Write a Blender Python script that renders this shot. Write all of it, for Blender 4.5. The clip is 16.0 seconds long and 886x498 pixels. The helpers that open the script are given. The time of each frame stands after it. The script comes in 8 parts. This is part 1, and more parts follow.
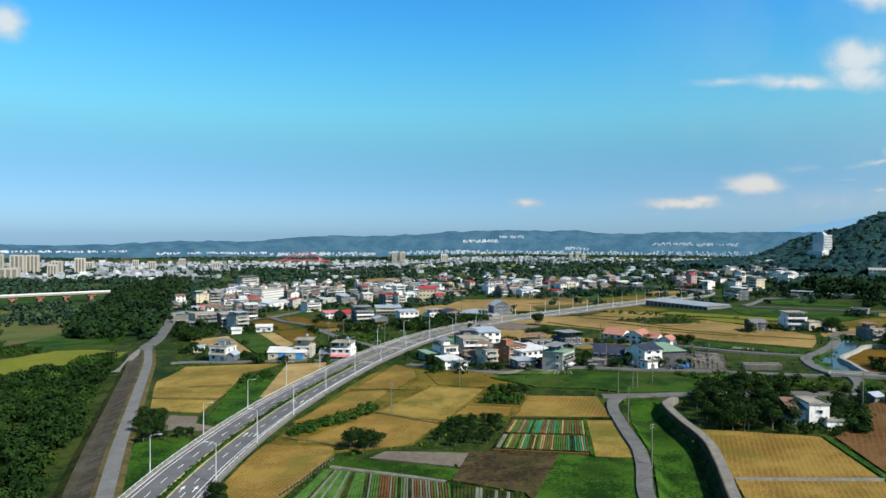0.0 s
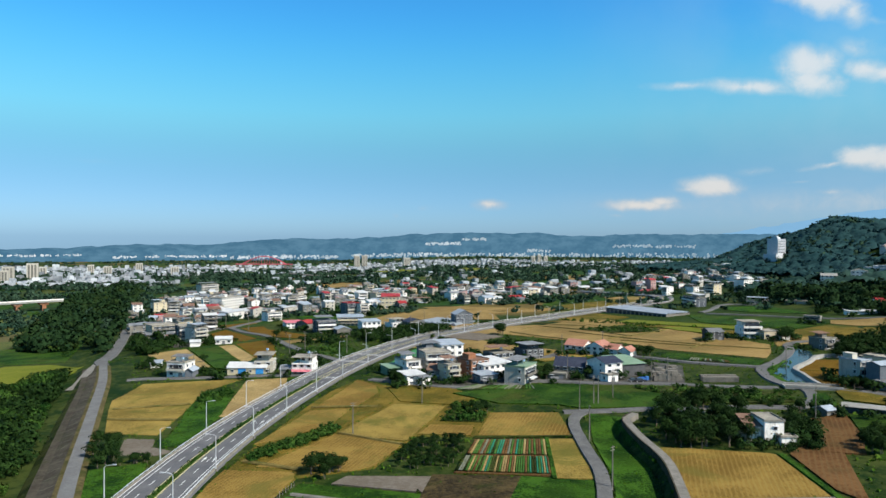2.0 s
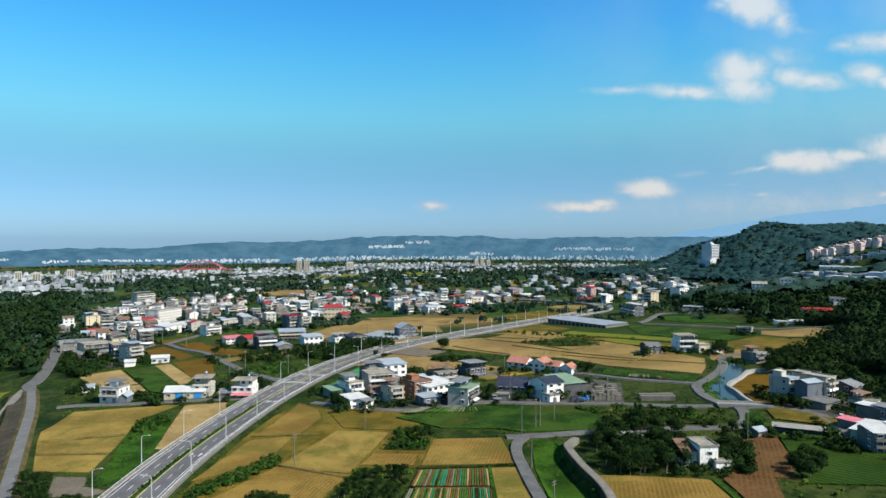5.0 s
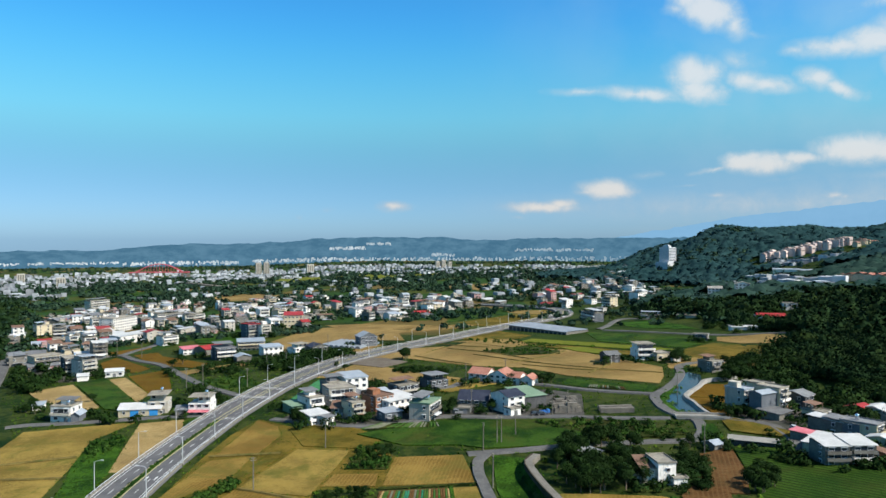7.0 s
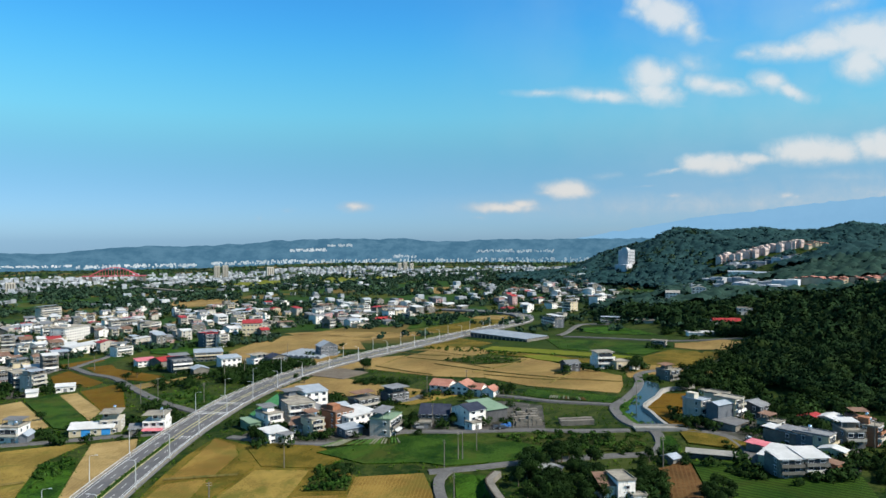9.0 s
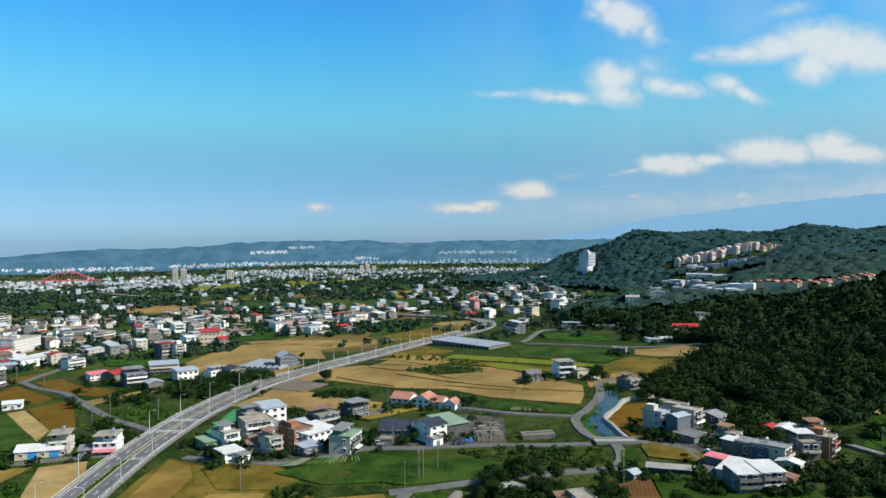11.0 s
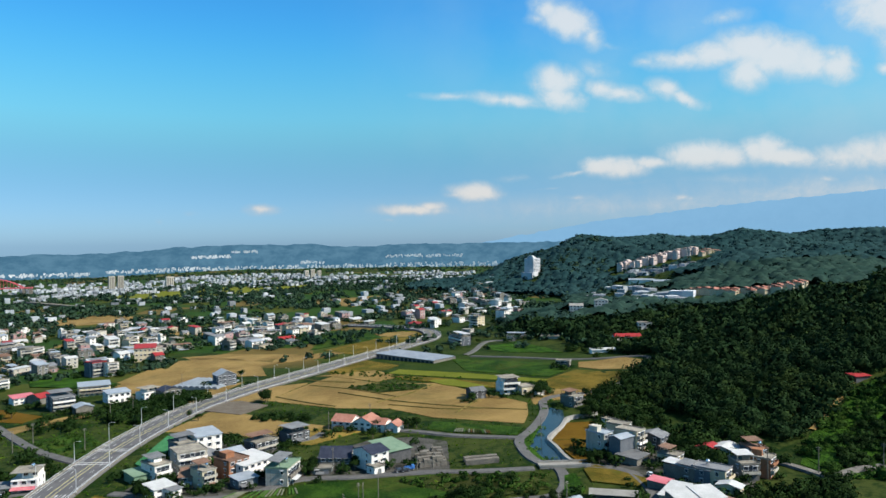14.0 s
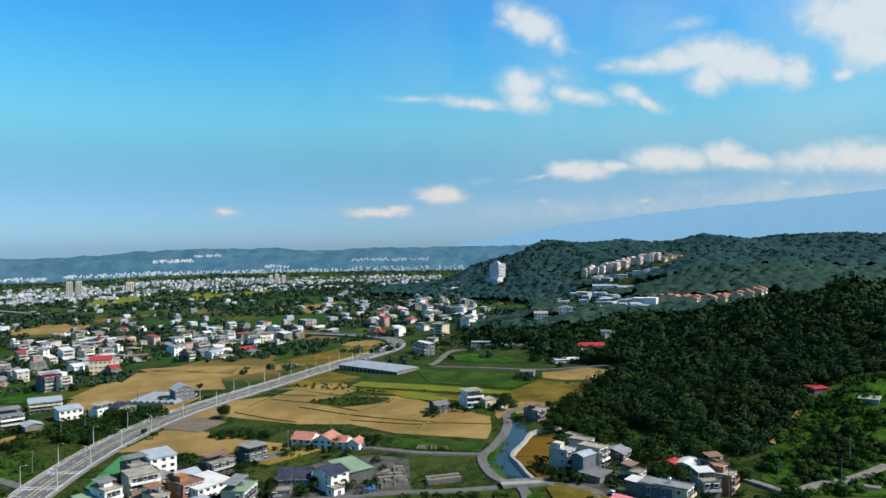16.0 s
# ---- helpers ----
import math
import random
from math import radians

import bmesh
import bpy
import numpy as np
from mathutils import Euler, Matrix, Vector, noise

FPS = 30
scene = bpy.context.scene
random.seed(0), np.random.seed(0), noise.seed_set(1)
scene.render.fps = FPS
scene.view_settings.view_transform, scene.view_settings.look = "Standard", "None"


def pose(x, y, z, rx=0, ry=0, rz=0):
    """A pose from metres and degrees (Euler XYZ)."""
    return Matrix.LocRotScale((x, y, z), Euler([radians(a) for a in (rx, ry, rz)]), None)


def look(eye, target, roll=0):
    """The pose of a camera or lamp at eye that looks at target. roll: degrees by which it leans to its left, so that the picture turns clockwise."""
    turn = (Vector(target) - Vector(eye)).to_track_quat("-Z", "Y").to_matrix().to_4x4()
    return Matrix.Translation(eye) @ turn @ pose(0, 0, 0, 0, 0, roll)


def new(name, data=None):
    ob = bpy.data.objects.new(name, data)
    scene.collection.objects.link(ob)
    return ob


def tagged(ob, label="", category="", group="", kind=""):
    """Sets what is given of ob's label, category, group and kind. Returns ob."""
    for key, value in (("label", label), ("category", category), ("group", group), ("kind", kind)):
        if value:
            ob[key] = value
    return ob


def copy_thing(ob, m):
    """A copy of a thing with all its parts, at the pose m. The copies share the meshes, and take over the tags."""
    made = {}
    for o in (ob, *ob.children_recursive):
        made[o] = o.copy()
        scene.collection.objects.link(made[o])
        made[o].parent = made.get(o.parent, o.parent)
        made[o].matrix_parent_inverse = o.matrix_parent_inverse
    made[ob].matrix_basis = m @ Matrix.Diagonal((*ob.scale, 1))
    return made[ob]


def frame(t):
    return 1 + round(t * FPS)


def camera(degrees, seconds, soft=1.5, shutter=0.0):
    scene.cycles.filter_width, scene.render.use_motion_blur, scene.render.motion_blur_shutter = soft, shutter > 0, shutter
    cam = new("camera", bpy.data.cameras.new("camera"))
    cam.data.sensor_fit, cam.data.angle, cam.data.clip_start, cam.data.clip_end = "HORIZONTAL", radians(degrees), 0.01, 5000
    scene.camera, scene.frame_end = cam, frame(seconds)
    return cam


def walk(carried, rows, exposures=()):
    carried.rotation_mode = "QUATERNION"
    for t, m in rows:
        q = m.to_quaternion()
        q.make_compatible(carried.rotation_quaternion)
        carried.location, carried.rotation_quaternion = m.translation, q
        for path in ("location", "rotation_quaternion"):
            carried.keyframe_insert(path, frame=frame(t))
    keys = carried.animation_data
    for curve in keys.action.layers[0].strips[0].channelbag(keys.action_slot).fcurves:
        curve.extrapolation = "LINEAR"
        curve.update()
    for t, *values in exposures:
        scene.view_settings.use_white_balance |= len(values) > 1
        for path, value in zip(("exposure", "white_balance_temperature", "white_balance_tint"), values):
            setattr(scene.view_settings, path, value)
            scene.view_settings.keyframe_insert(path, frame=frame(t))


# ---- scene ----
cam = camera(62.1, 16.0)
# seconds, eye, target, roll
PATH = [
    (0.0, (1.69, 8.92, 56.83), (3.821, 108.884, 55.084), 0.43),
    (0.5, (1.79, 9.16, 58.14), (5.183, 109.087, 56.469), 0.39),
    (1.0, (1.87, 9.35, 59.49), (6.527, 109.227, 57.887), 0.36),
    (1.5, (1.94, 9.50, 60.88), (7.855, 109.312, 59.331), 0.33),
    (2.0, (2.00, 9.62, 62.29), (9.170, 109.350, 60.795), 0.31),
    (2.5, (2.04, 9.72, 63.72), (10.476, 109.348, 62.272), 0.29),
    (3.0, (2.07, 9.80, 65.16), (11.775, 109.316, 63.758), 0.27),
    (3.5, (2.10, 9.88, 66.61), (13.074, 109.262, 65.248), 0.26),
    (4.0, (2.12, 9.96, 68.06), (14.375, 109.194, 66.737), 0.24),
    (6.5, (2.43, 10.73, 75.31), (21.097, 108.964, 74.105), 0.12),
    (7.0, (2.56, 11.01, 76.75), (22.517, 108.997, 75.553), 0.08),
    (7.5, (2.74, 11.36, 78.17), (23.972, 109.071, 76.991), 0.04),
    (8.0, (2.97, 11.77, 79.59), (25.466, 109.194, 78.420), 0.00),
    (8.5, (3.24, 12.24, 81.00), (27.003, 109.369, 79.840), -0.05),
    (9.0, (3.57, 12.79, 82.40), (28.584, 109.600, 81.252), -0.10),
    (11.5, (6.14, 16.56, 89.32), (37.201, 111.604, 88.241), -0.38),
    (12.0, (6.84, 17.49, 90.69), (39.063, 112.152, 89.634), -0.43),
    (12.5, (7.60, 18.47, 92.06), (40.964, 112.733, 91.029), -0.49),
    (13.0, (8.41, 19.47, 93.42), (42.900, 113.334, 92.427), -0.53),
    (13.5, (9.27, 20.49, 94.78), (44.864, 113.940, 93.830), -0.58),
    (14.0, (10.17, 21.51, 96.14), (46.848, 114.535, 95.238), -0.61),
    (14.5, (11.09, 22.50, 97.49), (48.843, 115.098, 96.652), -0.63),
    (15.0, (12.03, 23.45, 98.83), (50.837, 115.605, 98.073), -0.65),
    (15.5, (12.96, 24.32, 100.17), (52.816, 116.028, 99.501), -0.65),
    (16.0, (13.87, 25.08, 101.50), (54.767, 116.338, 100.936), -0.64),
]
walk(cam, [(t, look(eye, target, roll)) for t, eye, target, roll in PATH])

# ---- world, sun, exposure ----
SUN_AZ, SUN_EL = radians(128.0), radians(44.0)   # clockwise from +y
world = bpy.data.worlds.new("world")
scene.world = world
world.use_nodes = True


class Nodes:
    """A short hand for wiring node trees."""

    def __init__(self, tree):
        self.tree = tree

    def add(self, kind, **values):
        node = self.tree.nodes.new(kind)
        for key, value in values.items():
            if key == "blend":
                node.blend_type = value
            elif key == "op":
                node.operation = value
            elif key == "dtype":
                node.data_type = value
            else:
                node.inputs[key.replace("_", " ")].default_value = value
        return node

    def wire(self, a, b):
        self.tree.links.new(a, b)

    def math(self, op, a, b=None, c=None, clamp=False):
        node = self.tree.nodes.new("ShaderNodeMath")
        node.operation, node.use_clamp = op, clamp
        for i, v in enumerate((a, b, c)):
            if v is None:
                continue
            if isinstance(v, (int, float)):
                node.inputs[i].default_value = v
            else:
                self.wire(v, node.inputs[i])
        return node.outputs[0]

    def mix(self, fac, a, b, blend="MIX"):
        node = self.tree.nodes.new("ShaderNodeMix")
        node.data_type, node.blend_type = "RGBA", blend
        for i, v in ((0, fac), (6, a), (7, b)):
            if isinstance(v, (int, float)):
                node.inputs[i].default_value = v
            elif isinstance(v, tuple):
                node.inputs[i].default_value = (*v[:3], 1)
            else:
                self.wire(v, node.inputs[i])
        return node.outputs[2]

    def ramp(self, fac, lo, hi):
        node = self.tree.nodes.new("ShaderNodeMapRange")
        node.interpolation_type = "SMOOTHSTEP"
        self.wire(fac, node.inputs[0])
        node.inputs[1].default_value, node.inputs[2].default_value = lo, hi
        return node.outputs[0]


def build_sky():
    n = Nodes(world.node_tree)
    world.node_tree.nodes.clear()
    sky = n.add("ShaderNodeTexSky")
    sky.sky_type, sky.sun_disc = "NISHITA", False
    sky.sun_elevation, sky.sun_rotation = SUN_EL, SUN_AZ
    sky.altitude, sky.air_density, sky.dust_density, sky.ozone_density = 50, 1.0, 0.6, 3.0
    coord = n.add("ShaderNodeTexCoord").outputs["Generated"]
    part = n.add("ShaderNodeSeparateXYZ")
    n.wire(coord, part.inputs[0])
    az = n.math("ARCTAN2", part.outputs[0], part.outputs[1])
    el = n.math("ARCSINE", part.outputs[2])
    # colour of the humid air by elevation: violet haze low down, a cyan belt, deep blue above
    air = n.add("ShaderNodeValToRGB")
    ramp = air.color_ramp
    ramp.interpolation = "B_SPLINE"
    while len(ramp.elements) < len(AIR):
        ramp.elements.new(0.5)
    for spot, (high, tone) in zip(ramp.elements, AIR):
        spot.position, spot.color = (high + 0.1) / 1.1, (*(c / 2 for c in tone), 1)
    n.wire(n.math("MULTIPLY", n.math("ADD", el, 0.1), 1 / 1.1), air.inputs[0])
    clear = n.mix(1.0, sky.outputs[0], n.mix(1.0, air.outputs[0], (2.0, 2.0, 2.0), "MULTIPLY"), "MULTIPLY")
    # cumulus and wisps: azimuth, elevation, half width, half height, tilt, density
    clouds = [
        (0.698, 0.228, 0.043, 0.0098, -0.07, 0.8), (0.733, 0.232, 0.031, 0.0124, -0.08, 0.9), (0.774, 0.235, 0.037, 0.0163, -0.09, 1), (0.77, 0.208, 0.02, 0.0179, -0.08, 0.9), (0.807, 0.222, 0.033, 0.0189, -0.28, 1),
        (0.84, 0.209, 0.032, 0.0134, -0.19, 0.9), (0.871, 0.202, 0.019, 0.0159, -0.09, 0.9), (0.647, 0.229, 0.018, 0.0057, 0.04, 0.6), (0.865, 0.219, 0.019, 0.0079, -0.09, 0.7), (0.74, 0.273, 0.038, 0.0108, 0.06, 0.55),
        (0.705, 0.265, 0.018, 0.0068, -0.08, 0.4), (0.794, 0.257, 0.04, 0.008, -0.19, 0.3), (0.824, 0.264, 0.039, 0.0098, -0.1, 0.25), (0.926, 0.259, 0.053, 0.025, -0.35, 0.9), (0.949, 0.225, 0.029, 0.022, -0.39, 1),
        (0.884, 0.272, 0.025, 0.0102, -0.31, 0.6), (0.961, 0.266, 0.034, 0.0305, -0.12, 1), (0.925, 0.195, 0.012, 0.0071, -0.09, 0.75), (0.949, 0.186, 0.009, 0.0038, -0.09, 0.4), (0.525, 0.301, 0.023, 0.0125, -0.33, 0.8),
        (0.547, 0.286, 0.026, 0.0168, -0.42, 0.95), (0.574, 0.264, 0.016, 0.0127, -0.5, 0.8), (0.506, 0.291, 0.014, 0.0084, -0.23, 0.6), (0.596, 0.252, 0.03, 0.0071, -0.25, 0.45), (0.633, 0.246, 0.044, 0.0084, -0.06, 0.3),
        (0.581, 0.223, 0.028, 0.0129, -0.24, 0.55), (0.531, 0.21, 0.024, 0.016, -0.13, 0.9), (0.537, 0.191, 0.023, 0.0132, -0.32, 0.85), (0.509, 0.207, 0.017, 0.0058, -0.13, 0.6), (0.588, 0.199, 0.019, 0.0102, -0.14, 0.8),
        (0.614, 0.192, 0.033, 0.0087, -0.17, 0.8), (0.643, 0.189, 0.015, 0.0058, -0.15, 0.5), (0.672, 0.194, 0.016, 0.01, -0.34, 0.85), (0.697, 0.179, 0.021, 0.0071, -0.47, 0.8), (0.39, 0.195, 0.038, 0.0052, -0.05, 0.6),
        (0.459, 0.19, 0.046, 0.0074, -0.1, 0.75), (0.497, 0.182, 0.038, 0.0044, -0.12, 0.5), (0.558, 0.172, 0.045, 0.0044, -0.13, 0.4), (0.481, 0.145, 0.034, 0.003, -0.07, 0.3), (0.587, 0.099, 0.021, 0.009, -0.03, 0.95),
        (0.613, 0.095, 0.03, 0.0104, -0.03, 0.9), (0.653, 0.1, 0.025, 0.0059, 0.02, 0.85), (0.557, 0.091, 0.03, 0.0038, 0.17, 0.6), (0.714, 0.109, 0.032, 0.0131, -0.04, 1), (0.745, 0.104, 0.024, 0.0101, -0.04, 0.9),
        (0.776, 0.11, 0.015, 0.0128, -0.05, 0.9), (0.793, 0.112, 0.015, 0.0127, -0.05, 1), (0.813, 0.101, 0.026, 0.0098, -0.19, 0.9), (0.689, 0.103, 0.018, 0.0059, -0.04, 0.7), (0.876, 0.097, 0.043, 0.015, 0, 0.75),
        (0.925, 0.101, 0.047, 0.0173, -0.05, 0.85), (0.959, 0.095, 0.034, 0.017, -0.05, 0.9), (0.864, 0.088, 0.025, 0.0069, -0.05, 0.6), (0.759, 0.075, 0.102, 0.0101, -0.04, 0.45), (0.631, 0.075, 0.102, 0.0075, 0.02, 0.35),
        (0.889, 0.066, 0.08, 0.0095, -0.04, 0.45), (0.857, 0.071, 0.016, 0.0048, -0.04, 0.6), (0.689, 0.053, 0.016, 0.0044, -0.03, 0.65), (0.556, 0.058, 0.023, 0.0045, -0.02, 0.55), (0.829, 0.053, 0.014, 0.0035, -0.03, 0.5),
        (0.473, 0.084, 0.027, 0.0061, 0.08, 0.45), (0.526, 0.072, 0.03, 0.003, 0.08, 0.4), (0.586, 0.04, 0.17, 0.0076, 0, 0.3), (0.423, 0.067, 0.026, 0.0092, -0.06, 0.95), (0.4, 0.064, 0.015, 0.0046, -0.01, 0.7),
        (0.436, 0.06, 0.014, 0.0046, -0.01, 0.7), (0.335, 0.045, 0.038, 0.0061, -0.03, 0.8), (0.312, 0.05, 0.023, 0.0038, -0.01, 0.5), (0.359, 0.049, 0.019, 0.0053, -0.01, 0.8), (0.304, 0.032, 0.011, 0.003, -0.01, 0.4),
        (0.137, 0.045, 0.016, 0.0051, 0, 0.75), (0.046, 0.04, 0.01, 0.0036, 0, 0.35), (0.008, 0.03, 0.005, 0.0035, 0, 0.35), (0.62, 0.045, 0.3, 0.022, 0, 0.5), (0.86, 0.055, 0.22, 0.03, 0, 0.55), (-0.514, 0.241, 0.014, 0.013, 0, 0.9), (-0.37, 0.092, 0.03, 0.006, 0, 0.25),
        (1.03, 0.24, 0.05, 0.03, 0, 0.9), (1.08, 0.1, 0.1, 0.025, 0, 0.8),
    ]
    flat = n.add("ShaderNodeCombineXYZ")
    n.wire(az, flat.inputs[0])
    n.wire(el, flat.inputs[1])

    def swirl(scale, amount, vector, detail):
        tex = n.add("ShaderNodeTexNoise", Scale=scale, Detail=detail, Roughness=0.6)
        n.wire(flat.outputs[0], tex.inputs["Vector"])
        shift = n.tree.nodes.new("ShaderNodeVectorMath")
        shift.operation = "MULTIPLY_ADD"
        n.wire(tex.outputs["Color"], shift.inputs[0])
        shift.inputs[1].default_value = (amount, amount * 0.36, 0)
        less = n.tree.nodes.new("ShaderNodeVectorMath")
        less.operation = "SUBTRACT"
        n.wire(vector, less.inputs[0])
        less.inputs[1].default_value = (amount / 2, amount * 0.18, 0)
        n.wire(less.outputs[0], shift.inputs[2])
        return shift.outputs[0]

    bent = swirl(75.0, 0.014, swirl(22.0, 0.026, flat.outputs[0], 2.0), 4.0)
    total = None
    for k, (a0, e0, wa, he, tilt, dense) in enumerate(clouds):
        if k % 16 == 15:                         # taken in groups, which keeps the shader small
            tie = n.tree.nodes.new("ShaderNodeVectorMath")
            tie.operation = "MULTIPLY_ADD"
            n.wire(total, tie.inputs[0])
            tie.inputs[1].default_value = (1e-6, 1e-6, 0)
            n.wire(bent, tie.inputs[2])
            bent = tie.outputs[0]
        place = n.tree.nodes.new("ShaderNodeMapping")
        place.vector_type = "TEXTURE"
        place.inputs["Location"].default_value, place.inputs["Rotation"].default_value, place.inputs["Scale"].default_value = (a0, e0, 0), (0, 0, tilt), (wa, he, 1)
        n.wire(bent, place.inputs[0])
        far = n.tree.nodes.new("ShaderNodeVectorMath")
        far.operation = "LENGTH"
        n.wire(place.outputs[0], far.inputs[0])
        puff = n.math("MULTIPLY_ADD", far.outputs["Value"], -0.46 * dense, 1.20 * dense)
        total = n.math("MAXIMUM", puff, 0.0) if total is None else n.math("SMOOTH_MAX", total, puff, 0.12)
    fine = n.add("ShaderNodeTexNoise", Scale=34.0, Detail=9.0, Roughness=0.66, Distortion=0.4)
    n.wire(flat.outputs[0], fine.inputs["Vector"])
    body = n.math("ADD", total, n.math("MULTIPLY", n.math("SUBTRACT", fine.outputs[0], 0.5), n.math("MULTIPLY", n.ramp(total, 0.12, 0.85), 0.75)))
    cover = n.math("MULTIPLY", n.ramp(body, 0.18, 0.88), 0.88)
    thin = n.add("ShaderNodeTexNoise", Scale=6.0, Detail=5.0, Roughness=0.55)
    n.wire(flat.outputs[0], thin.inputs["Vector"])
    veil = n.math("MULTIPLY", n.ramp(thin.outputs[0], 0.25, 0.75), 0.42)
    cover = n.math("MAXIMUM", cover, n.math("MULTIPLY", veil, n.ramp(az, 0.1, 0.9)))
    lit = n.mix(n.ramp(el, 0.15, 0.03), CLOUD_CORE, CLOUD_LOW)
    light = n.mix(n.ramp(body, 0.40, 1.0), n.mix(n.ramp(el, 0.15, 0.03), CLOUD_EDGE, CLOUD_BANK), lit)
    full = n.mix(cover, clear, light)
    back = n.add("ShaderNodeBackground", Strength=SKY_STRENGTH)
    n.wire(full, back.inputs[0])
    out = n.add("ShaderNodeOutputWorld")
    n.wire(back.outputs[0], out.inputs[0])


SKY_STRENGTH = 0.066
# elevation in radians, tint of the clear sky
AIR = [(-0.1, (0.66, 1.10, 1.85)), (-0.02, (0.66, 1.10, 1.85)), (0.02, (0.61, 1.01, 1.68)), (0.07, (0.51, 0.86, 1.24)), (0.12, (0.55, 1.04, 1.17)), (0.165, (0.764, 1.537, 1.425)), (0.245, (0.474, 1.627, 1.877)), (0.31, (0.381, 1.461, 2.046)), (0.4, (0.38, 1.458, 2.024)), (1, (0.36, 0.66, 0.8))]
CLOUD_EDGE, CLOUD_BANK = (4.7, 6.5, 7.6), (4.6, 5.5, 6.3)
CLOUD_CORE, CLOUD_LOW = (7.6, 8.0, 8.2), (7.9, 7.5, 7.0)
build_sky()
sun = new("sun", bpy.data.lights.new("sun", "SUN"))
sun.data.energy, sun.data.angle, sun.data.color = 5.0, radians(0.6), (1.0, 0.95, 0.86)
sun.matrix_world = look((math.sin(SUN_AZ) * math.cos(SUN_EL) * 900, math.cos(SUN_AZ) * math.cos(SUN_EL) * 900, math.sin(SUN_EL) * 900), (0, 0, 0))
scene.view_settings.exposure = 0.60

# ---- materials ----
MATS = {}


def mat(name, a, b, scale=0.3, fine=4.0, rough=0.85, bump=0.15, island=0.0, each=0.0, rows=None, metal=0.0, spec=0.04, contrast=(0.38, 0.62), seep=0.0, blotch=None):
    """Two colours mixed by coarse and fine noise in metres; rows: (spacing, angle, dark, strength) of crop rows."""
    m = bpy.data.materials.new(name)
    m.use_nodes = True
    n = Nodes(m.node_tree)
    bsdf = m.node_tree.nodes["Principled BSDF"]
    place = n.add("ShaderNodeNewGeometry")
    coarse = n.add("ShaderNodeTexNoise", Scale=scale, Detail=4.0, Roughness=0.6)
    n.wire(place.outputs["Position"], coarse.inputs["Vector"])
    grain = n.add("ShaderNodeTexNoise", Scale=fine, Detail=5.0, Roughness=0.75)
    n.wire(place.outputs["Position"], grain.inputs["Vector"])
    both = n.math("ADD", n.math("MULTIPLY", coarse.outputs[0], 0.45), n.math("MULTIPLY", grain.outputs[0], 0.55))
    col = n.mix(n.ramp(both, *contrast), a, b)
    height = grain.outputs[0]
    if rows:
        step, turn, dark, power = rows
        turned = n.add("ShaderNodeMapping")
        turned.inputs["Rotation"].default_value = (0, 0, radians(turn))
        n.wire(place.outputs["Position"], turned.inputs[0])
        wave = n.add("ShaderNodeTexWave", Scale=1 / step / 2.0 * 0.6366, Distortion=1.2, Detail=2.0)
        wave.inputs["Detail Scale"].default_value = 0.6
        n.wire(turned.outputs[0], wave.inputs["Vector"])
        col = n.mix(n.math("MULTIPLY", n.ramp(wave.outputs["Fac"], 0.5, 0.95), power), col, dark)
    if blotch:
        tone, size, share = blotch
        wide = n.add("ShaderNodeTexNoise", Scale=size, Detail=5.0, Roughness=0.7, Distortion=0.6)
        n.wire(place.outputs["Position"], wide.inputs["Vector"])
        col = n.mix(n.math("MULTIPLY", n.ramp(wide.outputs[0], 0.48, 0.68), share), col, tone)
    if island:
        hue = n.math("MULTIPLY_ADD", place.outputs["Random Per Island"], island, 1 - island / 2)
        bright = n.add("ShaderNodeHueSaturation")
        n.wire(hue, bright.inputs["Value"])
        n.wire(col, bright.inputs["Color"])
        col = bright.outputs[0]
    if each:
        info = n.add("ShaderNodeObjectInfo")
        hue = n.math("MULTIPLY_ADD", info.outputs["Random"], each, 1 - each / 2)
        bright = n.add("ShaderNodeHueSaturation")
        n.wire(hue, bright.inputs["Value"])
        n.wire(col, bright.inputs["Color"])
        col = bright.outputs[0]
    if seep:
        streak = n.add("ShaderNodeMapping")
        streak.inputs["Scale"].default_value = (1.3, 1.3, 0.12)
        n.wire(place.outputs["Position"], streak.inputs[0])
        run = n.add("ShaderNodeTexNoise", Scale=1.0, Detail=4.0, Roughness=0.7)
        n.wire(streak.outputs[0], run.inputs["Vector"])
        col = n.mix(n.math("MULTIPLY", n.ramp(run.outputs[0], 0.52, 0.75), seep), col, (0.16, 0.15, 0.13))
    n.wire(col, bsdf.inputs["Base Color"])
    bsdf.inputs["Roughness"].default_value, bsdf.inputs["Metallic"].default_value = rough, metal
    bsdf.inputs["Specular IOR Level"].default_value = spec
    if bump:
        lift = n.add("ShaderNodeBump", Strength=bump, Distance=0.3)
        n.wire(height, lift.inputs["Height"])
        n.wire(lift.outputs[0], bsdf.inputs["Normal"])
    MATS[name] = m
    return m


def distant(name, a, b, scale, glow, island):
    """The same for the backdrop at the horizon; a faint bluish glow stands in for haze."""
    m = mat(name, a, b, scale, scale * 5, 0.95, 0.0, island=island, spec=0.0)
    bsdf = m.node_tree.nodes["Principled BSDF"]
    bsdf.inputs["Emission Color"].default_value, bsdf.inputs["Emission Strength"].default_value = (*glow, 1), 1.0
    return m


def glass(name, tone, rough=0.08):
    m = mat(name, tone, tuple(c * 1.4 for c in tone), 0.5, 2.0, rough, 0.0, each=0.6, spec=0.6)
    return m


